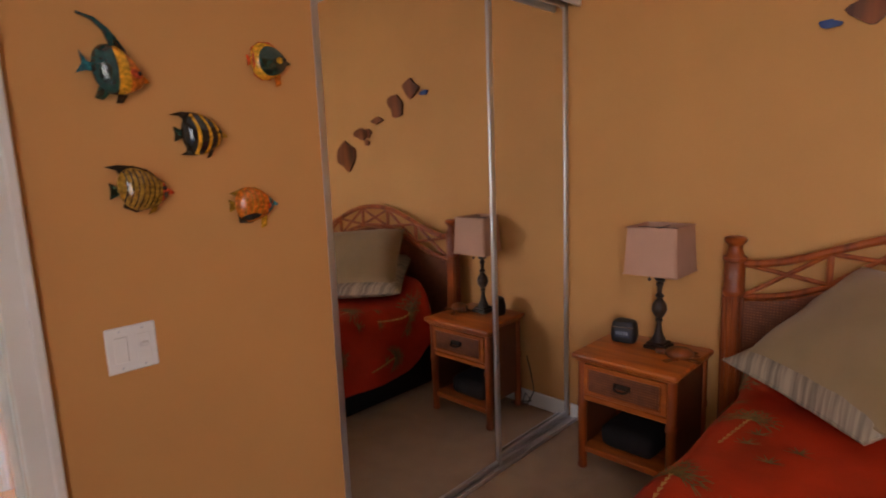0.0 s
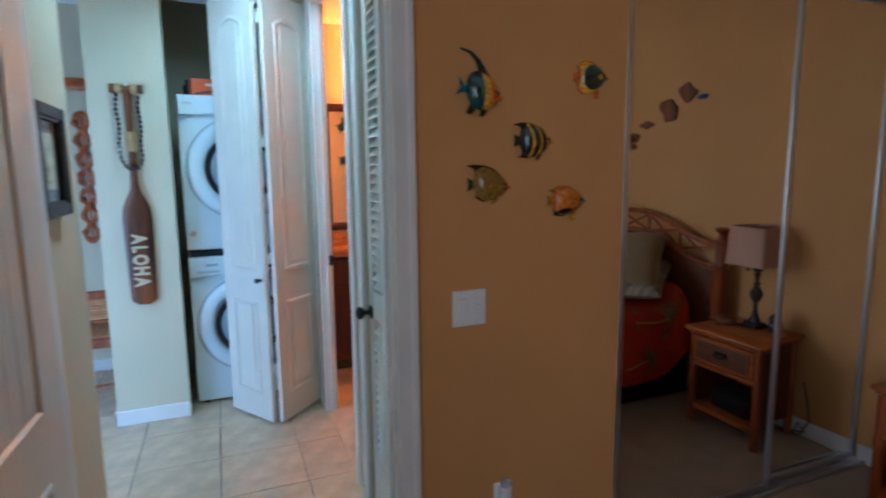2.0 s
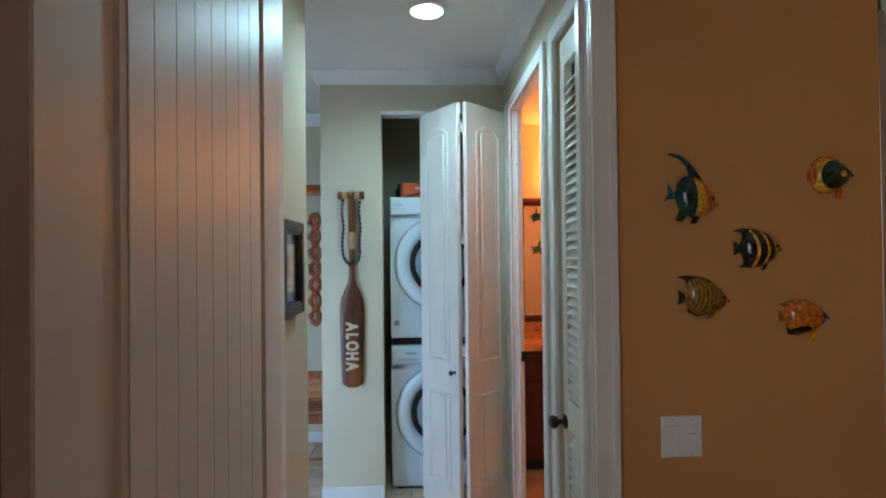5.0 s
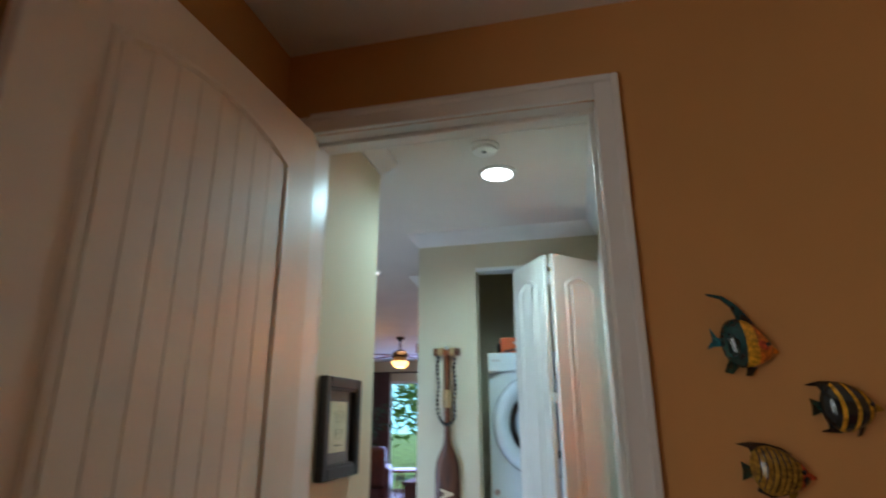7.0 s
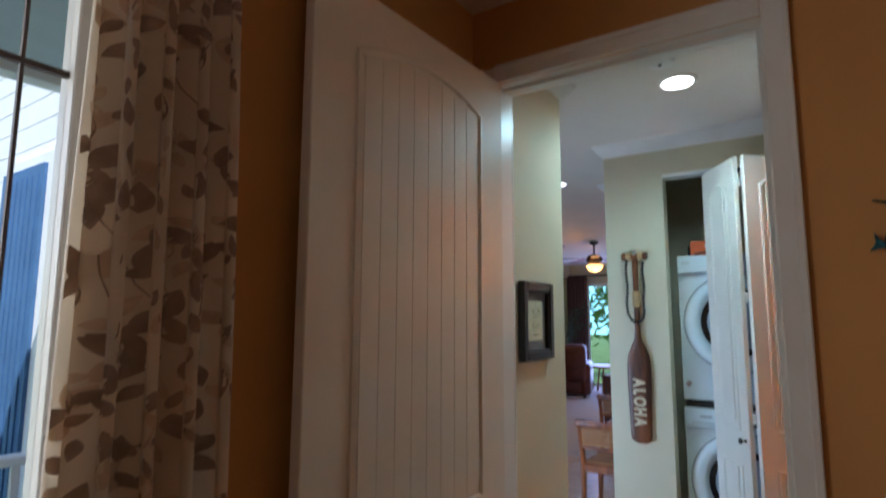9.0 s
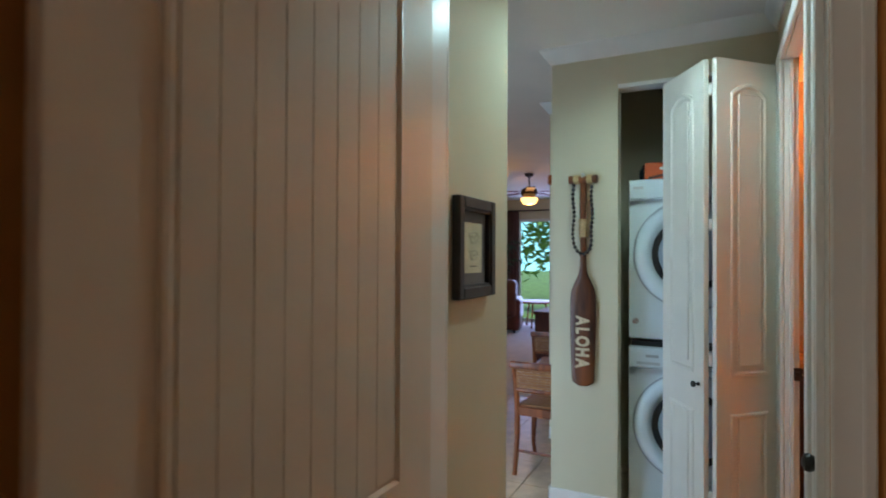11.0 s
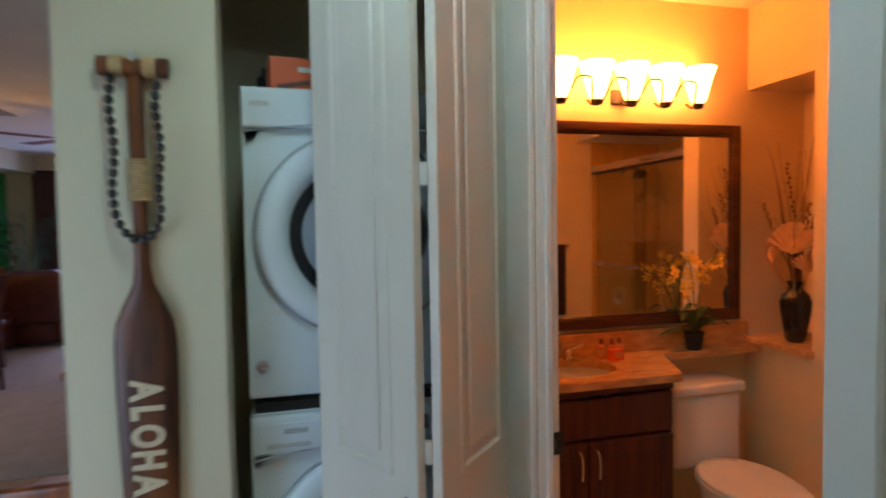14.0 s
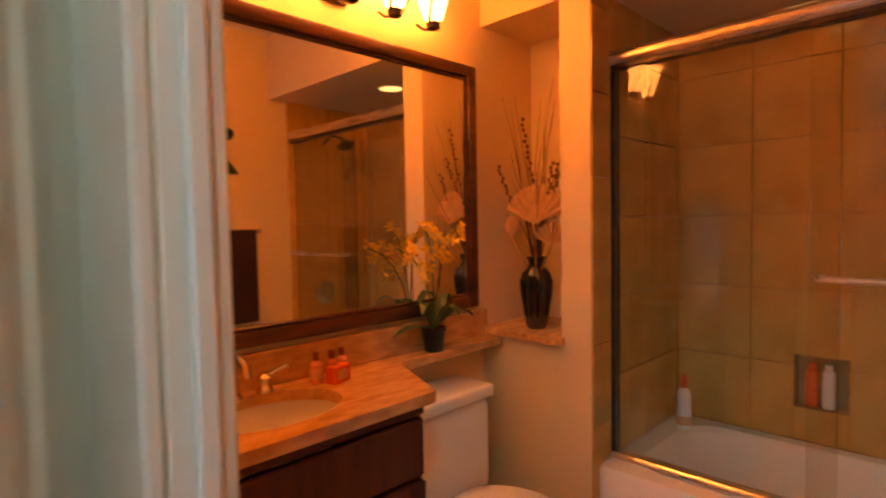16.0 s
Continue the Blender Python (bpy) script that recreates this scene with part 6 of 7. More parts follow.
for s_, (dx, dy, top) in enumerate(((0.02, -0.18, 0.38), (0.04, 0.09, 0.45), (0.03, -0.06, 0.44))):
    pts = [(dx * s, dy * s ** 1.7, 0.08 + (top - 0.08) * math.sin(1.45 * s)) for s in (0, 0.2, 0.4, 0.6, 0.8, 1.0)]
    part("flower_stem", tube(B(), pts, 0.0028, 6), LEAF, orc)
    for k in range(11):
        s = 0.50 + 0.05 * k
        c = Vector((dx * s, dy * s ** 1.7, 0.08 + (top - 0.08) * math.sin(1.45 * min(1, s)))) + Vector((ro.uniform(-0.005, 0.035), ro.uniform(-0.035, 0.035), ro.uniform(-0.03, 0.025)))
        bm = B()
        for j in range(5):
            a = 2 * math.pi * j / 5 + ro.random()
            m = Matrix.Translation(c) @ pose(0, 0, 0, ro.uniform(-25, 25), 70 + ro.uniform(-25, 25), ro.uniform(-25, 25))
            vs = [bm.verts.new(m @ Vector((r_ * math.cos(a + t), r_ * math.sin(a + t), h_))) for r_, t, h_ in ((0.001, 0, 0), (0.014, 0.5, 0.004), (0.024, 0.12, 0.007), (0.024, -0.12, 0.007), (0.014, -0.5, 0.004))]
            bm.faces.new(vs)
        part("blossom", bm, PETAL, orc)
part("support_stick", tube(B(), [(0.012, 0.02, 0.05), (0.014, 0.022, 0.40)], 0.0022, 6), RATTAN, orc)

# niche with vase and dried arrangement
flat("trim_niche_sill", BX + 0.002, -3.372, BY - 0.025, 3.048, 0.9055, 0.932, GRANITE, "orange granite niche sill", "trim")
vs_ = thing("vase", (-3.565, 2.80, 0.932), "black fluted vase with dried palm arrangement", "vase")
bm = B()
prof = [(0.80 * r_, z) for r_, z in [(0.046, 0), (0.053, 0.01), (0.060, 0.06), (0.077, 0.15), (0.080, 0.19), (0.066, 0.225), (0.040, 0.25), (0.038, 0.262), (0.050, 0.285), (0.054, 0.29), (0.046, 0.286), (0.032, 0.262)]]
rings = []
for r_, z in prof:
    fl = 0.05 if 0.01 < z < 0.23 else 0.0
    rings.append([bm.verts.new((r_ * (1 + fl * math.cos(16 * a)) * math.cos(a), r_ * (1 + fl * math.cos(16 * a)) * math.sin(a), z)) for a in (2 * math.pi * k / 64 for k in range(64))])
for a, b in zip(rings, rings[1:]):
    for j in range(64):
        bm.faces.new((a[j], a[(j + 1) % 64], b[(j + 1) % 64], b[j]))
bm.faces.new(list(reversed(rings[0])))
part("vase_body", bm, shader("black_glaze", (0.012, 0.010, 0.010), 0.15, var=0.3, coat=0.5), vs_)
TWIG = shader("dried_twig", (0.16, 0.07, 0.03), 0.8, var=0.3, scale=20)
FAN = shader("dried_palm_fan", (0.46, 0.25, 0.11), 0.8, var=0.15, scale=25, bump=0.3)
rv = random.Random(8)
for k in range(26):
    a, sp, ln = rv.uniform(0, 6.28), rv.uniform(0.06, 0.22), rv.uniform(0.35, 0.78)
    pts = []
    for i in range(6):
        s = i / 5
        x = min(0.16, max(-0.17, (sp * math.cos(a)) * s ** 1.3 + 0.015 * math.sin(5 * s + k)))
        pts.append((x, (sp * 0.75 * math.sin(a) - 0.02) * s ** 1.3, 0.22 + ln * s))
    part("twig", tube(B(), pts, [0.003 - 0.0022 * i / 5 for i in range(6)], 5), TWIG, vs_)
    if k % 4 == 0:
        bd = B()
        for i in range(12):
            p = Vector(pts[3]).lerp(Vector(pts[5]), i / 11)
            ball(bd, p + Vector((0.005 * math.sin(i * 2.4), 0.005 * math.cos(i * 2.4), 0)), 0.007, 6, (1, 1, 1.2))
        part("seed_head", bd, TWIG, vs_)
for cx, cy, cz, r_, yaw in ((0.045, -0.07, 0.47, 0.135, 15), (-0.075, -0.06, 0.40, 0.085, -25), (0.11, -0.05, 0.37, 0.075, 35)):
    bm = B()
    n = 18
    arcs = []
    for rr in (0.0, 0.5, 1.0):
        row = []
        for k in range(n + 1):
            a = radians(20 + 140 * k / n)
            zig = 0.010 * (k % 2) * rr
            ray = rr * r_ * (1.0 + 0.16 * math.sin(a) ** 3 - 0.05 * (k % 2) * rr)
            m = pose(cx, cy, cz - r_ * 0.35, -8, 0, yaw)
            row.append(bm.verts.new(m @ Vector((ray * math.cos(a), -zig, ray * math.sin(a)))))
        arcs.append(row)
    for a, b in zip(arcs, arcs[1:]):
        for k in range(n):
            bm.faces.new((a[k], a[k + 1], b[k + 1], b[k]))
    bmesh.ops.remove_doubles(bm, verts=bm.verts[:], dist=0.0005)
    part("palm_fan", bm, FAN, vs_, "pleated dried palm fan")
    part("fan_stalk", tube(B(), [(cx * 0.2, cy * 0.2, 0.22), (cx, cy, cz - r_ * 0.35)], 0.004, 6), FAN, vs_)

# on the wall opposite the mirror
GT = shader("green_patina", (0.05, 0.11, 0.05), 0.35, second=(0.015, 0.035, 0.022), scale=26, metal=0.4, bump=0.3, bscale=60)


def turtle_plaque(y, z, sc, turn):
    t = thing("turtle_plaque", (XE, y, z), "green metal sea turtle hanging on the bathroom wall", "wall art", group="turtle plaques")
    t.matrix_world = pose(XE, y, z, turn, 0, 0)
    bm = B()
    rings = []
    for q, high in ((1.0, 0.010), (0.92, 0.024), (0.70, 0.038), (0.40, 0.046), (0.05, 0.050)):
        rings.append([bm.verts.new((-high, q * sc * 0.115 * math.cos(a), q * sc * 0.088 * math.sin(a) * (1 - 0.22 * math.cos(a)))) for a in (2 * math.pi * k / 28 for k in range(28))])
    for a, b in zip(rings, rings[1:]):
        for k in range(28):
            bm.faces.new((a[k], a[(k + 1) % 28], b[(k + 1) % 28], b[k]))
    bm.faces.new(rings[-1])
    bm.faces.new(list(reversed(rings[0])))
    part("shell", bm, GT, t)
    part("head", ball(B(), (-0.022, 0.145 * sc, 0.012 * sc), 0.034 * sc, 14, (0.5, 1.3, 0.9)), GT, t)
    for dy, dz, a, ln in ((0.075, -0.115, -60, 0.085), (0.075, 0.115, 60, 0.085), (-0.105, -0.075, -140, 0.05), (-0.105, 0.075, 140, 0.05)):
        fl = slab(B(), [(sc * ln * u, sc * ln * v) for u, v in ((-0.9, -0.28), (0.0, -0.40), (0.7, -0.26), (1.1, 0.10), (0.6, 0.26), (-0.1, 0.34), (-0.9, 0.28))], 0.010, lambda u, v, w: (-0.012 - w, u, v))
        part("flipper", fl, GT, t).matrix_local = pose(0, dy * sc, dz * sc, a, 0, 0)
    part("tail", ball(B(), (-0.016, -0.13 * sc, 0), 0.012 * sc, 8, (0.6, 1.8, 0.8)), GT, t)


turtle_plaque(2.25, 1.84, 1.2, 22)
turtle_plaque(1.85, 1.96, 0.46, 30)
turtle_plaque(1.86, 1.60, 0.46, 12)
tw = thing("hanging_towel", (XE, 2.25, 1.335), "dark brown towels hanging on a towel bar", "towel")
TOWEL = shader("dark_towel", (0.045, 0.012, 0.010), 0.95, var=0.2, bump=0.8, bscale=300)
for y0, y1 in ((-0.27, -0.05), (0.02, 0.31)):
    part("towel", box(B(), -0.075, -0.035, y0, y1, -0.56, 0.012, bevel=0.014, seg=3), TOWEL, tw)
part("towel_bar", tube(B(), [(0.0, -0.33, 0), (-0.055, -0.33, 0), (-0.055, 0.33, 0), (0.0, 0.33, 0)], 0.008, 8), NICKEL, tw)
for y in (-0.33, 0.33):
    part("bar_finial", ball(B(), (-0.055, y, 0), 0.016, 10), NICKEL, tw)
bp_ = thing("picture_frame", (-3.03, YR + 0.06, 1.48), "small pale framed print on the bathroom wall", "picture")
PALE = shader("pale_frame_wood", (0.62, 0.46, 0.28), 0.5, var=0.1, scale=20)
for n, b in (("frame_side", (-0.115, -0.090, -0.13, 0.13)), ("frame_side", (0.090, 0.115, -0.13, 0.13)), ("frame_rail", (-0.090, 0.090, -0.13, -0.105)), ("frame_rail", (-0.090, 0.090, 0.105, 0.13))):
    part(n, box(B(), b[0], b[1], 0.001, 0.020, b[2], b[3], bevel=0.004), PALE, bp_)
part("mat_board", box(B(), -0.090, 0.090, 0.002, 0.007, -0.105, 0.105), shader("cream_mat", (0.75, 0.66, 0.50), 0.8, var=0.03), bp_)
part("print", box(B(), -0.052, 0.052, 0.0072, 0.0085, -0.062, 0.062), shader("sepia_print", (0.40, 0.26, 0.13), 0.7, second=(0.62, 0.48, 0.30), scale=40), bp_)
sd = thing("wall_shower", (XE, 3.10, 1.90), "bronze shower on a wall arm", "shower")
part("arm", tube(B(), [(0, 0, 0.02), (-0.12, 0, 0.07), (-0.25, 0, 0.03)], 0.010, 8), BRONZE, sd)
part("rose", lathe(B(), [(0.016, 0.03), (0.055, -0.01), (0.060, -0.02), (0.056, -0.024)], (0, 0), 24, m=pose(-0.265, 0, 0.0, 0, 25, 0)), BRONZE, sd)
vv = thing("shower_valve", (XE, 3.08, 0.90), "round shower valve with lever", "valve")
part("escutcheon", lathe(B(), [(0.075, 0), (0.078, 0.004), (0.070, 0.010), (0.03, 0.014), (0.028, 0.04)], seg=28, m=pose(-0.010, 0, 0, 0, -90, 0)), NICKEL, vv)
part("lever", tube(B(), [(-0.045, 0, 0), (-0.05, 0.02, -0.06)], 0.008, 8), NICKEL, vv)
sc_ = thing("recessed_light", (-2.71, 3.09, 2.17), "round recessed shower light, switched on", "ceiling light")
part("trim_ring", lathe(B(), [(0.085, -0.001), (0.085, -0.005), (0.070, -0.008), (0.066, -0.002)], seg=32), TRIM, sc_)
part("lens", lathe(B(), [(0.066, -0.006), (0.04, -0.008), (0.01, -0.009)], seg=28), glow("warm_lens", (1.0, 0.55, 0.18), 6), sc_)


# tiles of the tub surround
def tiles_on(parent, cells, place, thick, mat, name="tile"):
    """Rows of u0, u1, v0, v1; place() lays u, v and height into the world. Alike sizes share a mesh."""
    meshes = {}
    for u0, u1, v0, v1 in cells:
        key = (round(u1 - u0, 3), round(v1 - v0, 3))
        if key not in meshes:
            w, h = key
            bm = B()
            e = 0.002
            lo = [(0, 0), (w, 0), (w, h), (0, h)]
            hi = [(e, e), (w - e, e), (w - e, h - e), (e, h - e)]
            a = [bm.verts.new(place(u, v, 0)) for u, v in lo]
            b = [bm.verts.new(place(u, v, thick - e)) for u, v in lo]
            c = [bm.verts.new(place(u, v, thick)) for u, v in hi]
            for p, q in ((a, b), (b, c)):
                for k in range(4):
                    bm.faces.new((p[k], p[(k + 1) % 4], q[(k + 1) % 4], q[k]))
            bm.faces.new(c)
            bmesh.ops.recalc_face_normals(bm, faces=bm.faces[:])
            me = bpy.data.meshes.new(name)
            bm.to_mesh(me)
            bm.free()
            me.materials.append(mat)
            meshes[key] = me
        o = new(name, meshes[key])
        o.location = Vector(place(u0, v0, 0)) - Vector(place(0, 0, 0))
        o.parent = parent


def minus(cells, hole):
    out = []
    a0, a1, b0, b1 = hole
    for u0, u1, v0, v1 in cells:
        if u1 <= a0 or u0 >= a1 or v1 <= b0 or v0 >= b1:
            out.append((u0, u1, v0, v1))
            continue
        rows = [(u0, a0, v0, v1), (a1, u1, v0, v1), (max(u0, a0), min(u1, a1), v0, b0), (max(u0, a0), min(u1, a1), b1, v1)]
        out += [r_ for r_ in rows if r_[1] - r_[0] > 0.012 and r_[3] - r_[2] > 0.012]
    return out


TS, TJ = 0.300, 0.003
cells = [(-3.256 + TS * i, min(-1.968, -3.256 + TS * (i + 1) - TJ), TZ + 0.004 + TS * j, min(2.206, TZ + 0.004 + TS * (j + 1) - TJ)) for i in range(5) for j in range(6)]
tiles_on(bpy.data.objects["wall_tub"], minus(cells, (-2.80, -2.62, 0.61, 0.82)), lambda u, v, w: (u, 3.4795 - w, v), 0.008, SHTILE)
cells = [(BY + 0.125 + TS * i, min(3.468, BY + 0.125 + TS * (i + 1) - TJ), TZ + 0.004 + TS * j, min(2.206, TZ + 0.004 + TS * (j + 1) - TJ)) for i in range(3) for j in range(6)]
tiles_on(bpy.data.objects["wall_niche"], cells, lambda u, v, w: (-3.2615 + w, u, v), 0.0078, SHTILE)
tiles_on(bpy.data.objects["wall_bath_end"], cells, lambda u, v, w: (XE - 0.0005 - w, u, v), 0.0078, SHTILE)
tiles_on(bpy.data.objects["wall_niche"], [(BY + 0.002, BY + 0.122, 0.02 + TS * j, min(2.206, 0.02 + TS * (j + 1) - TJ)) for j in range(8)], lambda u, v, w: (-3.2615 + w, u, v), 0.0078, SHTILE)

# hall floor tiles
TS = 0.396
cells = [(x0, x1, y0, y1) for x0, x1 in [(max(-5.295, -2.40 + TS * i), min(-1.09, -2.40 + TS * (i + 1) - 0.005)) for i in range(-8, 4)] for y0, y1 in [(max(-4.0, 0.09 + TS * j), min(YR - 0.003, 0.09 + TS * (j + 1) - 0.005)) for j in range(-11, 3)] if x1 - x0 > 0.03 and y1 - y0 > 0.03]
tiles_on(floor_hall, cells, lambda u, v, w: (u, v, -0.012 + w), 0.012, TILE, "floor_tile")


# ---- living room ----
def cane_chair(x, y, rz, label):
    t = thing("cane_chair", (x, y, 0), label, "chair", rz, "cane chairs")
    W, D, S, T = 0.150, 0.19, 0.455, 0.75
    for s in (-1, 1):
        part("back_leg", tube(B(), [(-D - 0.05, s * W, 0.0), (-D, s * W, 0.25), (-D, s * W, S), (-D - 0.03, s * W, 0.60), (-D - 0.08, s * W, T)], [0.016, 0.019, 0.020, 0.018, 0.016], 10), CHAIRW, t)
        part("front_leg", tube(B(), [(D + 0.03, s * W, 0.0), (D - 0.01, s * W, 0.12), (D + 0.01, s * W, 0.30), (D, s * W, S)], [0.014, 0.017, 0.022, 0.022], 10), CHAIRW, t)
        part("side_rail", box(B(), -D, D, s * W - 0.014, s * W + 0.014, S - 0.06, S, bevel=0.005), CHAIRW, t)
    part("front_rail", box(B(), D - 0.018, D + 0.014, -W, W, S - 0.065, S, bevel=0.005), CHAIRW, t)
    part("back_rail", box(B(), -D - 0.014, -D + 0.014, -W, W, S - 0.06, S, bevel=0.005), CHAIRW, t)
    part("top_rail", box(B(), -D - 0.105, -D - 0.070, -W - 0.022, W + 0.022, T - 0.022, T + 0.026, bevel=0.012, seg=3), CHAIRW, t)
    part("lower_back_rail", tube(B(), [(-D - 0.03, -W, 0.575), (-D - 0.045, 0, 0.575), (-D - 0.03, W, 0.575)], 0.014, 8), CHAIRW, t)
    for k in range(7):
        z = 0.595 + 0.019 * k
        part("cane_slat", box(B(), -D - 0.085, -D - 0.075, -W + 0.015, W - 0.015, z, z + 0.015, m=pose(0.03 - 0.004 * k, 0, 0)), CANE, t)
    part("cane_seat", box(B(), -D + 0.01, D - 0.01, -W + 0.012, W - 0.012, S - 0.004, S + 0.012, bevel=0.004), CANE, t)
    part("stretcher", tube(B(), [(-D, -W, 0.15), (-D, W, 0.15)], 0.010, 8), CHAIRW, t)


cane_chair(-3.545, -0.248, 180, "small wooden dining chair with woven cane seat and back")
cane_chair(-5.00, -0.585, 184, "wooden cane chair standing by the carved wall hanging")
dc = thing("carved_hanging", (-4.15, -0.315, 0.98), "carved reddish wood openwork wall hanging", "wall art")
bm = B()
for s in (-1, 1):
    tube(bm, [(0.018, 0.045 * s * math.sin(7 * u * 3.14), 0.93 * u) for u in [k / 36 for k in range(37)]], [0.016 + 0.007 * math.sin(9 * k) for k in range(37)], 8)
part("openwork", bm, HONEY, dc)
part("spine", box(B(), 0.002, 0.012, -0.012, 0.012, 0.0, 0.93), HONEY, dc)
wp = thing("wooden_sign", (-4.15, -0.31, 2.06), "small reddish wooden wall plaque", "wall art")
part("board", box(B(), 0.002, 0.022, -0.10, 0.10, 0, 0.085, bevel=0.012, seg=2), HONEYX, wp)

# breakfast bar
bar_t = thing("breakfast_bar", (0, 0, 0), "breakfast bar with granite top and cream half wall", "counter")
part("half_wall", box(B(), -5.28, -5.08, -4.05, -1.89, 0.0, 1.075), CREAM, bar_t)
part("end_post", box(B(), -5.305, -5.055, -2.03, -1.87, 0.0, 1.0755, bevel=0.004), CREAM, bar_t)
part("post_base", box(B(), -5.317, -5.043, -2.042, -1.858, 0.0, 0.10, bevel=0.005), TRIM, bar_t)
part("granite_top", box(B(), -5.56, -4.98, -4.05, -1.80, 1.076, 1.115, bevel=0.012, seg=3), GRANITE, bar_t)
kc = thing("kitchen_cabinet", (0, 0, 0), "dark cherry kitchen base cabinet with granite counter", "cabinet")
part("carcass", box(B(), -5.042, -4.46, -4.05, -1.93, 0.0, 0.86), CHERRY, kc)
part("granite_counter", box(B(), -5.042, -4.42, -4.05, -1.905, 0.861, 0.895, bevel=0.008, seg=2), GRANITE, kc)
for k in range(4):
    part("cabinet_door", box(B(), -4.4598, -4.442, -2.47 - 0.5 * k, -2.02 - 0.5 * k, 0.11, 0.84, bevel=0.004), CHERRY, kc)

# dining corner
dt = thing("dining_table", (-7.75, -3.05, 0), "round wooden dining table with pedestal", "table")
part("tabletop", lathe(B(), [(0.54, 0.80), (0.56, 0.81), (0.56, 0.825), (0.54, 0.838)], seg=48), HONEYX, dt)
part("pedestal", lathe(B(), [(0.26, 0), (0.27, 0.02), (0.12, 0.07), (0.07, 0.2), (0.09, 0.45), (0.06, 0.6), (0.14, 0.80)], seg=24), CHAIRW, dt)


def dining_chair(x, y, rz):
    t = thing("dining_chair", (x, y, 0), "dark upholstered high back dining chair", "chair", rz, "dining chairs")
    for sx in (-1, 1):
        for sy in (-1, 1):
            part("leg", tube(B(), [(sx * 0.22, sy * 0.2, 0), (sx * 0.19, sy * 0.19, 0.48)], [0.016, 0.024], 8), CHERRY, t)
    part("seat", box(B(), -0.23, 0.23, -0.23, 0.23, 0.47, 0.56, bevel=0.03, seg=3), LEATHER, t)
    bm = B()
    n = 10
    prev = None
    for k in range(n + 1):
        s = k / n
        x0, z = -0.20 - 0.14 * s ** 1.6, 0.50 + 0.62 * s
        row = [bm.verts.new((x0 + q * 0.03, w, z)) for q, w in ((0, -0.22), (1, -0.20), (1, 0.20), (0, 0.22), (-1, 0.20), (-1, -0.20))]
        if prev:
            for j in range(6):
                bm.faces.new((prev[j], prev[(j + 1) % 6], row[(j + 1) % 6], row[j]))
        else:
            bm.faces.new(row)
        prev = row
    bm.faces.new(prev)
    part("backrest", bm, LEATHER, t)


dining_chair(-7.45, -2.62, -115)
dining_chair(-8.35, -3.0, 0)
dining_chair(-6.95, -3.35, 150)
ch = thing("chandelier", (-6.95, -3.0, H), "bronze chandelier with glowing amber glass shades", "chandelier")
part("canopy", lathe(B(), [(0.065, 0), (0.06, -0.02), (0.02, -0.035)], seg=20), BRONZE, ch)
part("rod", tube(B(), [(0, 0, -0.03), (0, 0, -0.62)], 0.010, 8), BRONZE, ch)
part("hub", lathe(B(), [(0.015, -0.58), (0.06, -0.62), (0.05, -0.70), (0.02, -0.98), (0.04, -1.0), (0.01, -1.05)], seg=18), BRONZE, ch)
AMB = glow("amber_glass", (1.0, 0.50, 0.16), 9, (0.9, 0.7, 0.4))
for k in range(5):
    a = 2 * math.pi * k / 5
    c, s = math.cos(a), math.sin(a)
    part("arm", tube(B(), [(0.02 * c, 0.02 * s, -0.95), (0.12 * c, 0.12 * s, -1.0), (0.22 * c, 0.22 * s, -0.93), (0.24 * c, 0.24 * s, -0.86)], 0.008, 6), BRONZE, ch)
    part("glass_shade", lathe(B(), [(0.03, -0.86), (0.07, -0.82), (0.105, -0.75), (0.10, -0.75), (0.06, -0.81)], (0.24 * c, 0.24 * s), 20), AMB, ch)

# sofas, lamp, plants
def sofa(name, x, y, rz, w, label):
    t = thing(name, (x, y, 0), label, "sofa", rz)
    part("base", box(B(), -0.42, 0.46, -w / 2 + 0.02, w / 2 - 0.02, 0.06, 0.42, bevel=0.05, seg=3), LEATHER, t)
    for s in (-1, 1):
        part("arm", box(B(), -0.44, 0.44, s * (w / 2 - 0.10) - 0.10, s * (w / 2 - 0.10) + 0.10, 0.05, 0.66, bevel=0.07, seg=4), LEATHER, t)
    n = max(1, round(w / 0.72))
    for k in range(n):
        a, b = -w / 2 + 0.06 + (w - 0.12) * k / n, -w / 2 + 0.06 + (w - 0.12) * (k + 1) / n
        part("back_cushion", box(B(), -0.50, -0.22, a + 0.01, b - 0.01, 0.30, 1.02, bevel=0.10, seg=4), LEATHER, t)
        part("seat_cushion", box(B(), -0.22, 0.48, a + 0.01, b - 0.01, 0.36, 0.52, bevel=0.06, seg=3), LEATHER, t)
    for sx in (-0.36, 0.38):
        for s in (-1, 1):
            part("foot", box(B(), sx - 0.03, sx + 0.03, s * (w / 2 - 0.12) - 0.03, s * (w / 2 - 0.12) + 0.03, 0.004, 0.08), BLACKP, t)
    return t


sofa("leather_recliner", -9.95, -3.12, 195, 1.02, "brown leather reclining chair seen from behind")
sofa("leather_sofa", -9.35, -3.58, 90, 2.0, "brown leather sofa along the green wall")
et = thing("end_table", (-8.05, -3.50, 0.004), "dark end table beside the sofa", "table")
part("tabletop", box(B(), -0.24, 0.24, -0.24, 0.24, 0.60, 0.64, bevel=0.006), CHERRY, et)
for sx in (-1, 1):
    for sy in (-1, 1):
        part("leg", box(B(), sx * 0.2 - 0.02, sx * 0.2 + 0.02, sy * 0.2 - 0.02, sy * 0.2 + 0.02, 0, 0.60), CHERRY, et)
tl = thing("table_lamp", (-8.05, -3.50, 0.644), "table lamp with glowing amber stained glass shade", "lamp")
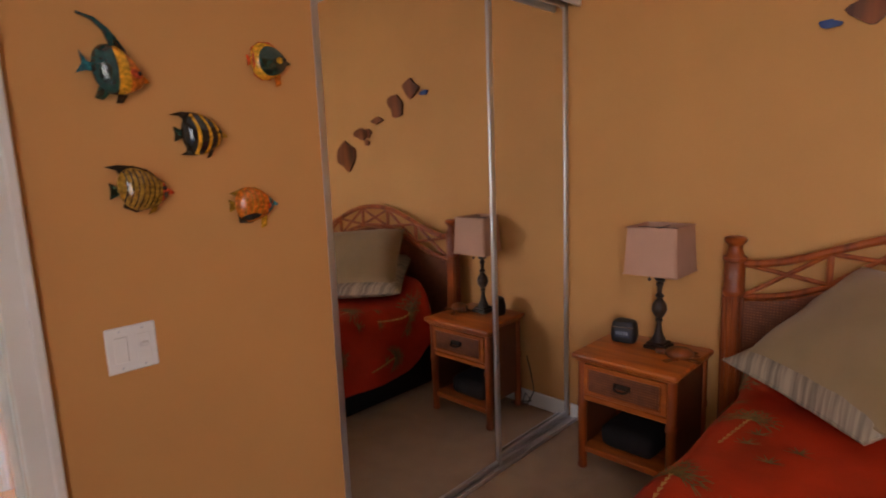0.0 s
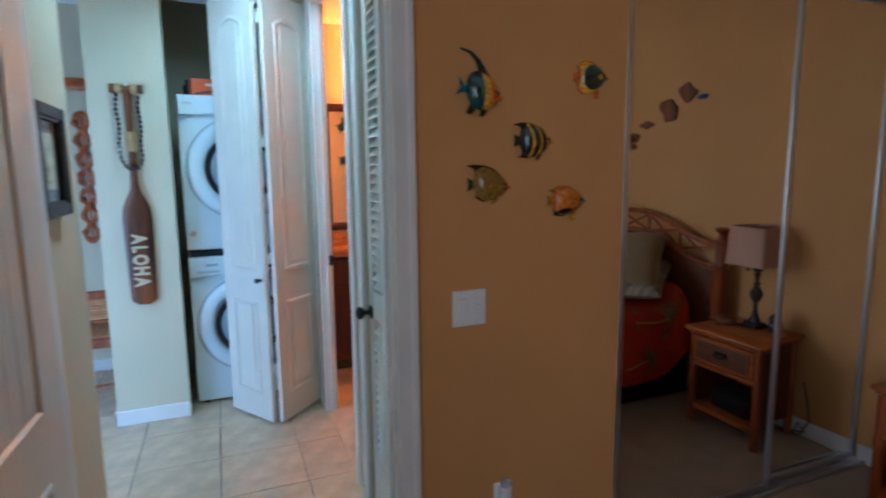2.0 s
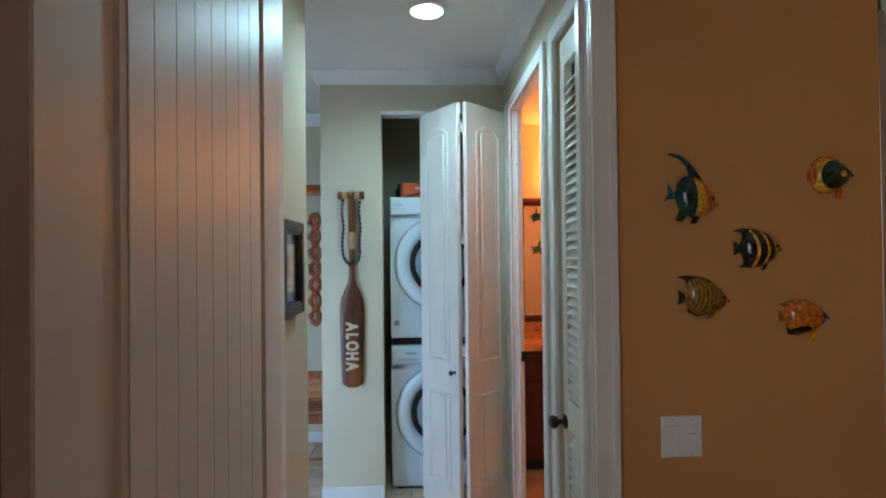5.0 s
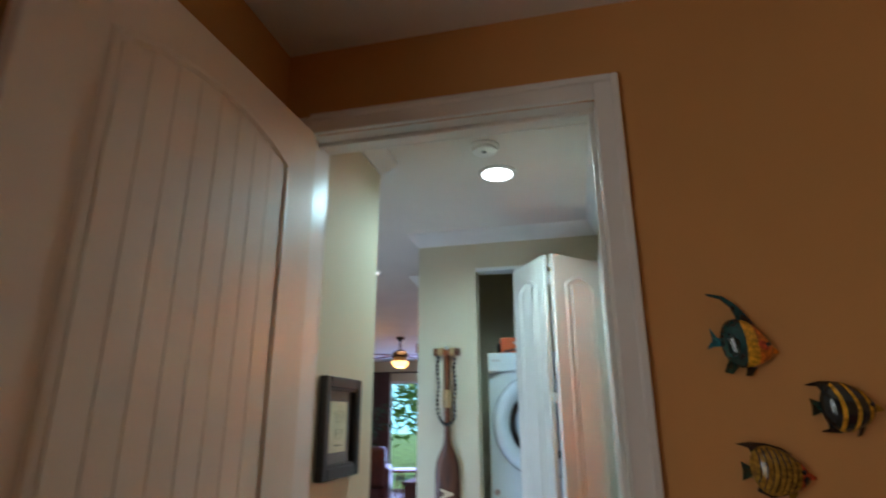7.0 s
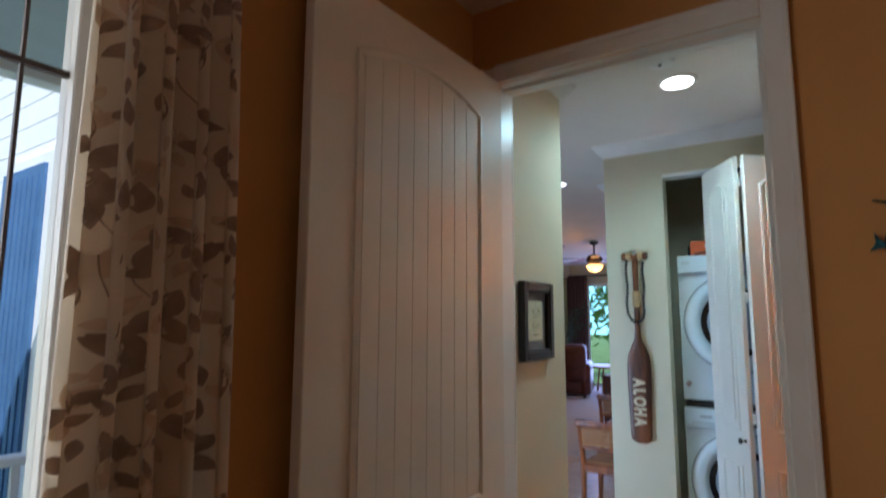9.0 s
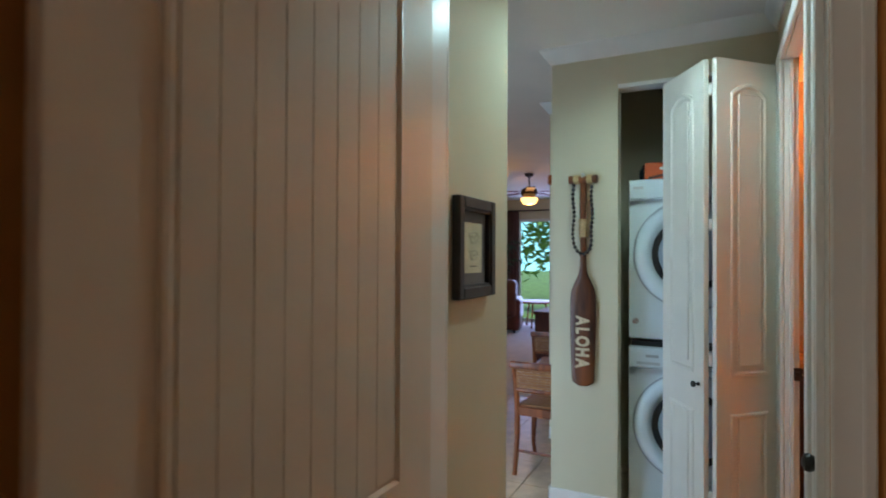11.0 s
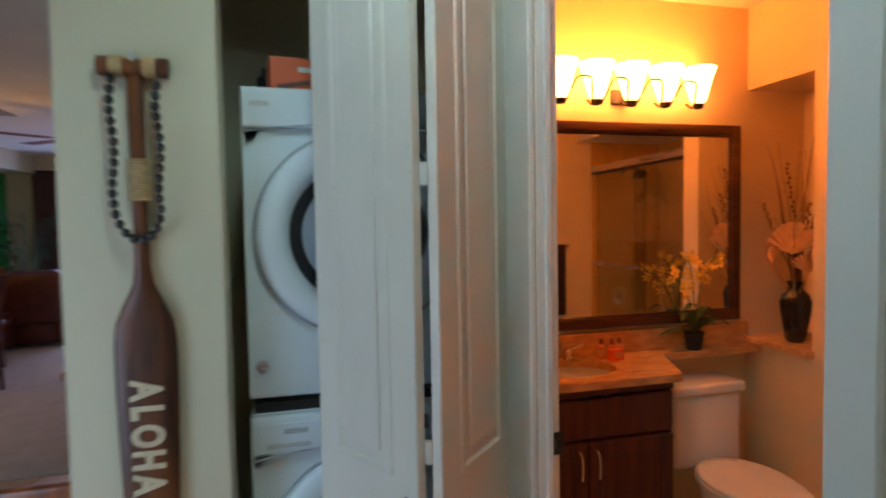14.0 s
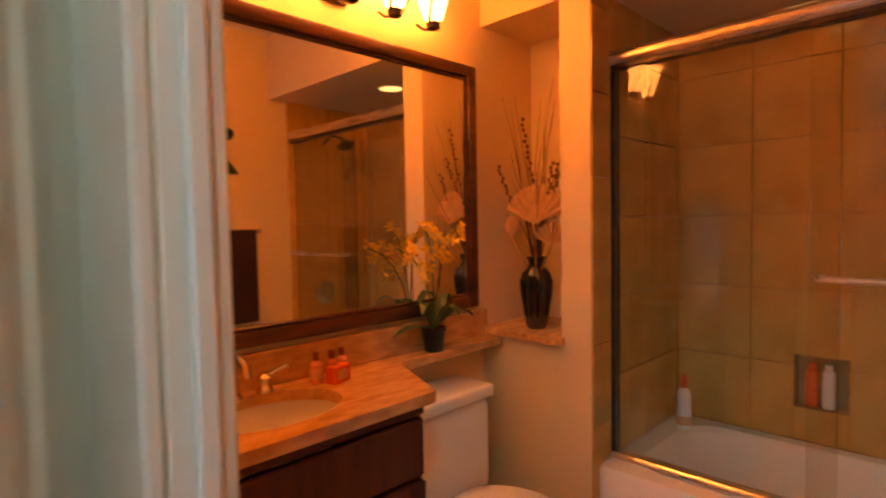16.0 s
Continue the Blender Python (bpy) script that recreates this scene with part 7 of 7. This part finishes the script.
part("base", lathe(B(), [(0.09, 0), (0.09, 0.02), (0.03, 0.06), (0.05, 0.2), (0.02, 0.45), (0.02, 0.6)], seg=18), BRONZE, tl)
part("shade", lathe(B(), [(0.165, 0.60), (0.145, 0.66), (0.06, 0.745), (0.03, 0.755)], seg=24), glow("amber_shade", (1.0, 0.33, 0.06), 3, (0.7, 0.4, 0.15)), tl)
for x, z, a in ((-8.9, 1.75, 35), (-8.9, 1.75, -35)):
    t = thing("wall_paddle", (x, -4.05, z), "wooden paddle crossed on the green wall", "paddle", 0, "crossed paddles")
    bm = B()
    box(bm, -0.55, 0.35, 0.002, 0.028, -0.014, 0.014, bevel=0.008, m=pose(0, 0, 0, 0, a, 0))
    ball(bm, (0, 0, 0), 0.12, 16, (1.5, 0.12, 0.75))
    part("shaft_and_blade", bm, CHAIRW, t)
mt = thing("metal_art", (-10.2, -4.055, 1.72), "small dark metal sea creature on the green wall", "wall art")
part("silhouette", tube(B(), [(0.13 * math.sin(3 * u) * math.cos(u), 0.012, 0.22 * math.sin(2 * u + 0.5)) for u in [6.283 * k / 40 for k in range(40)]], 0.012, 6, True), BLACKM, mt)


def frond_plant(name, x, y, z0, h, n, spread, label, pot=True, seed=1):
    t = thing(name, (x, y, z0), label, "plant")
    r = random.Random(seed)
    if pot:
        part("pot", lathe(B(), [(0.14, 0), (0.17, 0.02), (0.20, 0.32), (0.21, 0.34), (0.18, 0.34)], seg=24), BRONZE, t)
    G = shader("palm_green", (0.03, 0.07, 0.02), 0.45, var=0.3, scale=12)
    for k in range(n):
        a = 2 * math.pi * k / n + r.uniform(-0.2, 0.2)
        ln, rise = spread * r.uniform(0.7, 1.1), h * r.uniform(0.6, 1.0)
        spine = [Vector((ln * s ** 1.4 * math.cos(a), ln * s ** 1.4 * math.sin(a), 0.25 * pot + rise * math.sin(1.9 * s))) for s in [i / 8 for i in range(9)]]
        fr = B()
        tube(fr, spine, 0.006, 5)
        for i in range(2, 9):
            for sgn in (-1, 1):
                side = Vector((-math.sin(a), math.cos(a), 0)) * sgn
                tip = spine[i] + side * 0.20 * spread + Vector((math.cos(a) * 0.12, math.sin(a) * 0.12, -0.10))
                w = Vector((math.cos(a), math.sin(a), 0)) * 0.022
                m = spine[i].lerp(tip, 0.5) + Vector((0, 0, 0.03))
                vs = [fr.verts.new(p) for p in (spine[i], m + w, tip, m - w)]
                fr.faces.new(vs)
        part("frond", fr, G, t)
    return t


frond_plant("potted_palm", -11.0, -3.55, 0.004, 1.75, 13, 0.62, "potted palm in the living room corner", seed=2)
frond_plant("centrepiece", -7.75, -3.05, 0.838, 0.42, 9, 0.32, "tropical flower centrepiece on the dining table", False, 5)
BRACT = [shader("red_bract", (0.55, 0.05, 0.02), 0.4, var=0.2, scale=20), shader("orange_bract", (0.70, 0.22, 0.03), 0.4, var=0.2, scale=20)]
rb = random.Random(6)
for k in range(11):
    a, out, up = 0.57 * k, rb.uniform(0.10, 0.32), rb.uniform(0.22, 0.50)
    tip = Vector((out * math.cos(a), out * math.sin(a), up))
    part("flower_bract", tube(B(), [(0, 0, 0.02), tip * 0.55, tip * 0.8, tip], [0.006, 0.008, 0.026, 0.003], 7), BRACT[k % 2], bpy.data.objects["centrepiece"], "red orange tropical flower")

# slider, drapes, desk, fan
sl = thing("window_2", (-11.6, -3.25, 0), "sliding glass door to a bright green garden", "window", kind="structure")
for y in (0.0, 1.02, 2.04):
    part("door_stile", box(B(), -0.10, -0.04, y, y + 0.06, 0.0, 2.30, bevel=0.004), TRIM, sl)
for z in (0.0, 2.24):
    part("door_rail", box(B(), -0.10, -0.04, 0.0602, 2.0398, z, z + 0.06), TRIM, sl)
for y in (0.06, 1.08):
    g = part("pane", box(B(), -0.075, -0.069, y, y + 0.96, 0.06, 2.24), clear("slider_glass", (0.95, 1, 1), 0, 1.02), sl)
    g.visible_shadow = False
BROWN = shader("brown_drape", (0.11, 0.055, 0.045), 0.9, var=0.12, bump=0.4, bscale=260)
for y0, y1 in ((-3.66, -3.18), (-1.25, -0.85)):
    t = thing("drape", (-11.6, 0, 0.02), "long dark brown drape beside the sliding door", "curtain", 0, "", "")
    bm = B()
    g = [[bm.verts.new((0.10 + 0.035 * math.sin(2 * math.pi * 6 * i / 60), y0 + (y1 - y0) * i / 60, 2.45 * j / 6)) for i in range(61)] for j in range(7)]
    for j in range(6):
        for i in range(60):
            bm.faces.new((g[j][i], g[j][i + 1], g[j + 1][i + 1], g[j + 1][i]))
    part("cloth", bm, BROWN, t)
dr_ = thing("curtain_rod", (-11.5, -3.75, 2.48), "dark curtain rod above the sliding door", "curtain rod")
part("pole", tube(B(), [(0, 0, 0), (0, 3.0, 0)], 0.016, 10), BRONZE, dr_)
dk = thing("desk", (-7.1, -1.30, 0.004), "dark wooden console desk", "desk")
part("desktop", box(B(), -0.45, 0.45, -0.02, 0.55, 0.72, 0.755, bevel=0.005), CHERRY, dk)
part("side_panel", box(B(), -0.44, -0.40, 0.0, 0.53, 0, 0.72), CHERRY, dk)
part("side_panel", box(B(), 0.40, 0.44, 0.0, 0.53, 0, 0.72), CHERRY, dk)
part("drawer_front", box(B(), -0.3998, 0.3998, 0.0, 0.02, 0.52, 0.71, bevel=0.004), CHERRY, dk)
sdt = thing("side_table", (-10.75, -2.55, 0.004), "small round side table by the sliding door", "table")
part("tabletop", lathe(B(), [(0.34, 0.50), (0.36, 0.51), (0.36, 0.53), (0.34, 0.54)], seg=32), CHAIRW, sdt)
for k in range(3):
    a = 2.1 * k
    part("leg", tube(B(), [(0.28 * math.cos(a), 0.28 * math.sin(a), 0), (0.2 * math.cos(a), 0.2 * math.sin(a), 0.50)], 0.018, 8), CHAIRW, sdt)
fn = thing("ceiling_fan", (-7.8, -1.75, H), "dark ceiling fan with glowing amber bowl light", "ceiling fan")
part("downrod", tube(B(), [(0, 0, 0), (0, 0, -0.22)], 0.014, 8), BRONZE, fn)
part("canopy", lathe(B(), [(0.07, 0), (0.06, -0.04), (0.015, -0.06)], seg=20), BRONZE, fn)
part("motor", lathe(B(), [(0.05, -0.20), (0.12, -0.24), (0.13, -0.31), (0.08, -0.36)], seg=24), BRONZE, fn)
part("bowl_light", lathe(B(), [(0.13, -0.375), (0.125, -0.41), (0.09, -0.46), (0.02, -0.48)], seg=24), glow("fan_bowl", (1.0, 0.52, 0.16), 8, (0.9, 0.7, 0.4)), fn)
for k in range(5):
    a = 72 * k + 20
    part("blade", box(B(), 0.16, 0.66, -0.065, 0.065, -0.285, -0.277, bevel=0.003, m=pose(0, 0, 0, 0, 0, a)), CHERRY, fn)
for x, y, nm in ((-3.85, -0.75, "recessed_light"),):
    t = thing(nm, (x, y, H), "round recessed kitchen light, switched on", "ceiling light")
    part("trim_ring", lathe(B(), [(0.098, -0.001), (0.098, -0.006), (0.078, -0.012), (0.074, -0.002)], seg=36), TRIM, t)
    part("lens", lathe(B(), [(0.076, -0.014), (0.05, -0.016), (0.01, -0.017)], seg=32), glow("kitchen_lens", (0.95, 0.97, 1.0), 6), t)
vt = thing("ceiling_vent", (-7.9, -2.42, H), "small ceiling air vent grille", "vent")
part("frame", box(B(), -0.16, 0.16, -0.09, 0.09, -0.012, -0.001, bevel=0.003), shader("vent_grey", (0.25, 0.23, 0.21), 0.6), vt)

# garden behind the slider
lv = shader("garden_leaf", (0.12, 0.22, 0.06), 0.6, var=0.4, scale=6)
for k, (x, y, h) in enumerate(((-15.4, -4.7, 3.4), (-16.5, -3.0, 3.0), (-19, -7.5, 5.0), (-22, -3.0, 6.5), (-18, 0.0, 4.5), (-25, -9.5, 7), (-24, 2.5, 6))):
    t = thing("garden_tree", (x, y, -0.3), "leafy green garden tree in daylight", "tree", 0, "garden trees")
    part("trunk", tube(B(), [(0, 0, 0), (0.1, 0.05, h * 0.3), (0.0, 0.1, h * 0.6), (0.2, 0.0, h * 0.85)], [0.16, 0.13, 0.09, 0.04], 10), CHAIRW, t)
    r = random.Random(20 + k)
    bm = B()
    for j in range(520):
        a, b = r.uniform(0, 6.283), r.gauss(0, 0.42)
        rr = h * 0.42 * (0.45 + 0.55 * r.random()) * (1 + 0.25 * math.sin(3 * a + k))
        c = Vector((rr * math.cos(a) * math.cos(b), rr * math.sin(a) * math.cos(b), h * 0.72 + rr * 0.9 * math.sin(b * 1.6)))
        u = Vector((r.gauss(0, 1), r.gauss(0, 1), r.gauss(0, 0.6))).normalized() * 0.16
        w = u.orthogonal().normalized() * 0.07
        vs = [bm.verts.new(p) for p in (c - u, c + w, c + u, c - w)]
        bm.faces.new(vs)
    part("crown", bm, lv, t)

# added panel that glows pale cyan, standing in for daylit distance behind the trees
hz = thing("backdrop", (-60, -3, -0.5), "added glowing backdrop panel for the bright distance beyond the sliding door", "backdrop", kind="structure")
part("distance", box(B(), -0.1, 0.1, -40, 40, 0, 14), glow("backdrop_glow", (0.26, 0.74, 1.0), 4.0, (0.2, 0.3, 0.3)), hz)
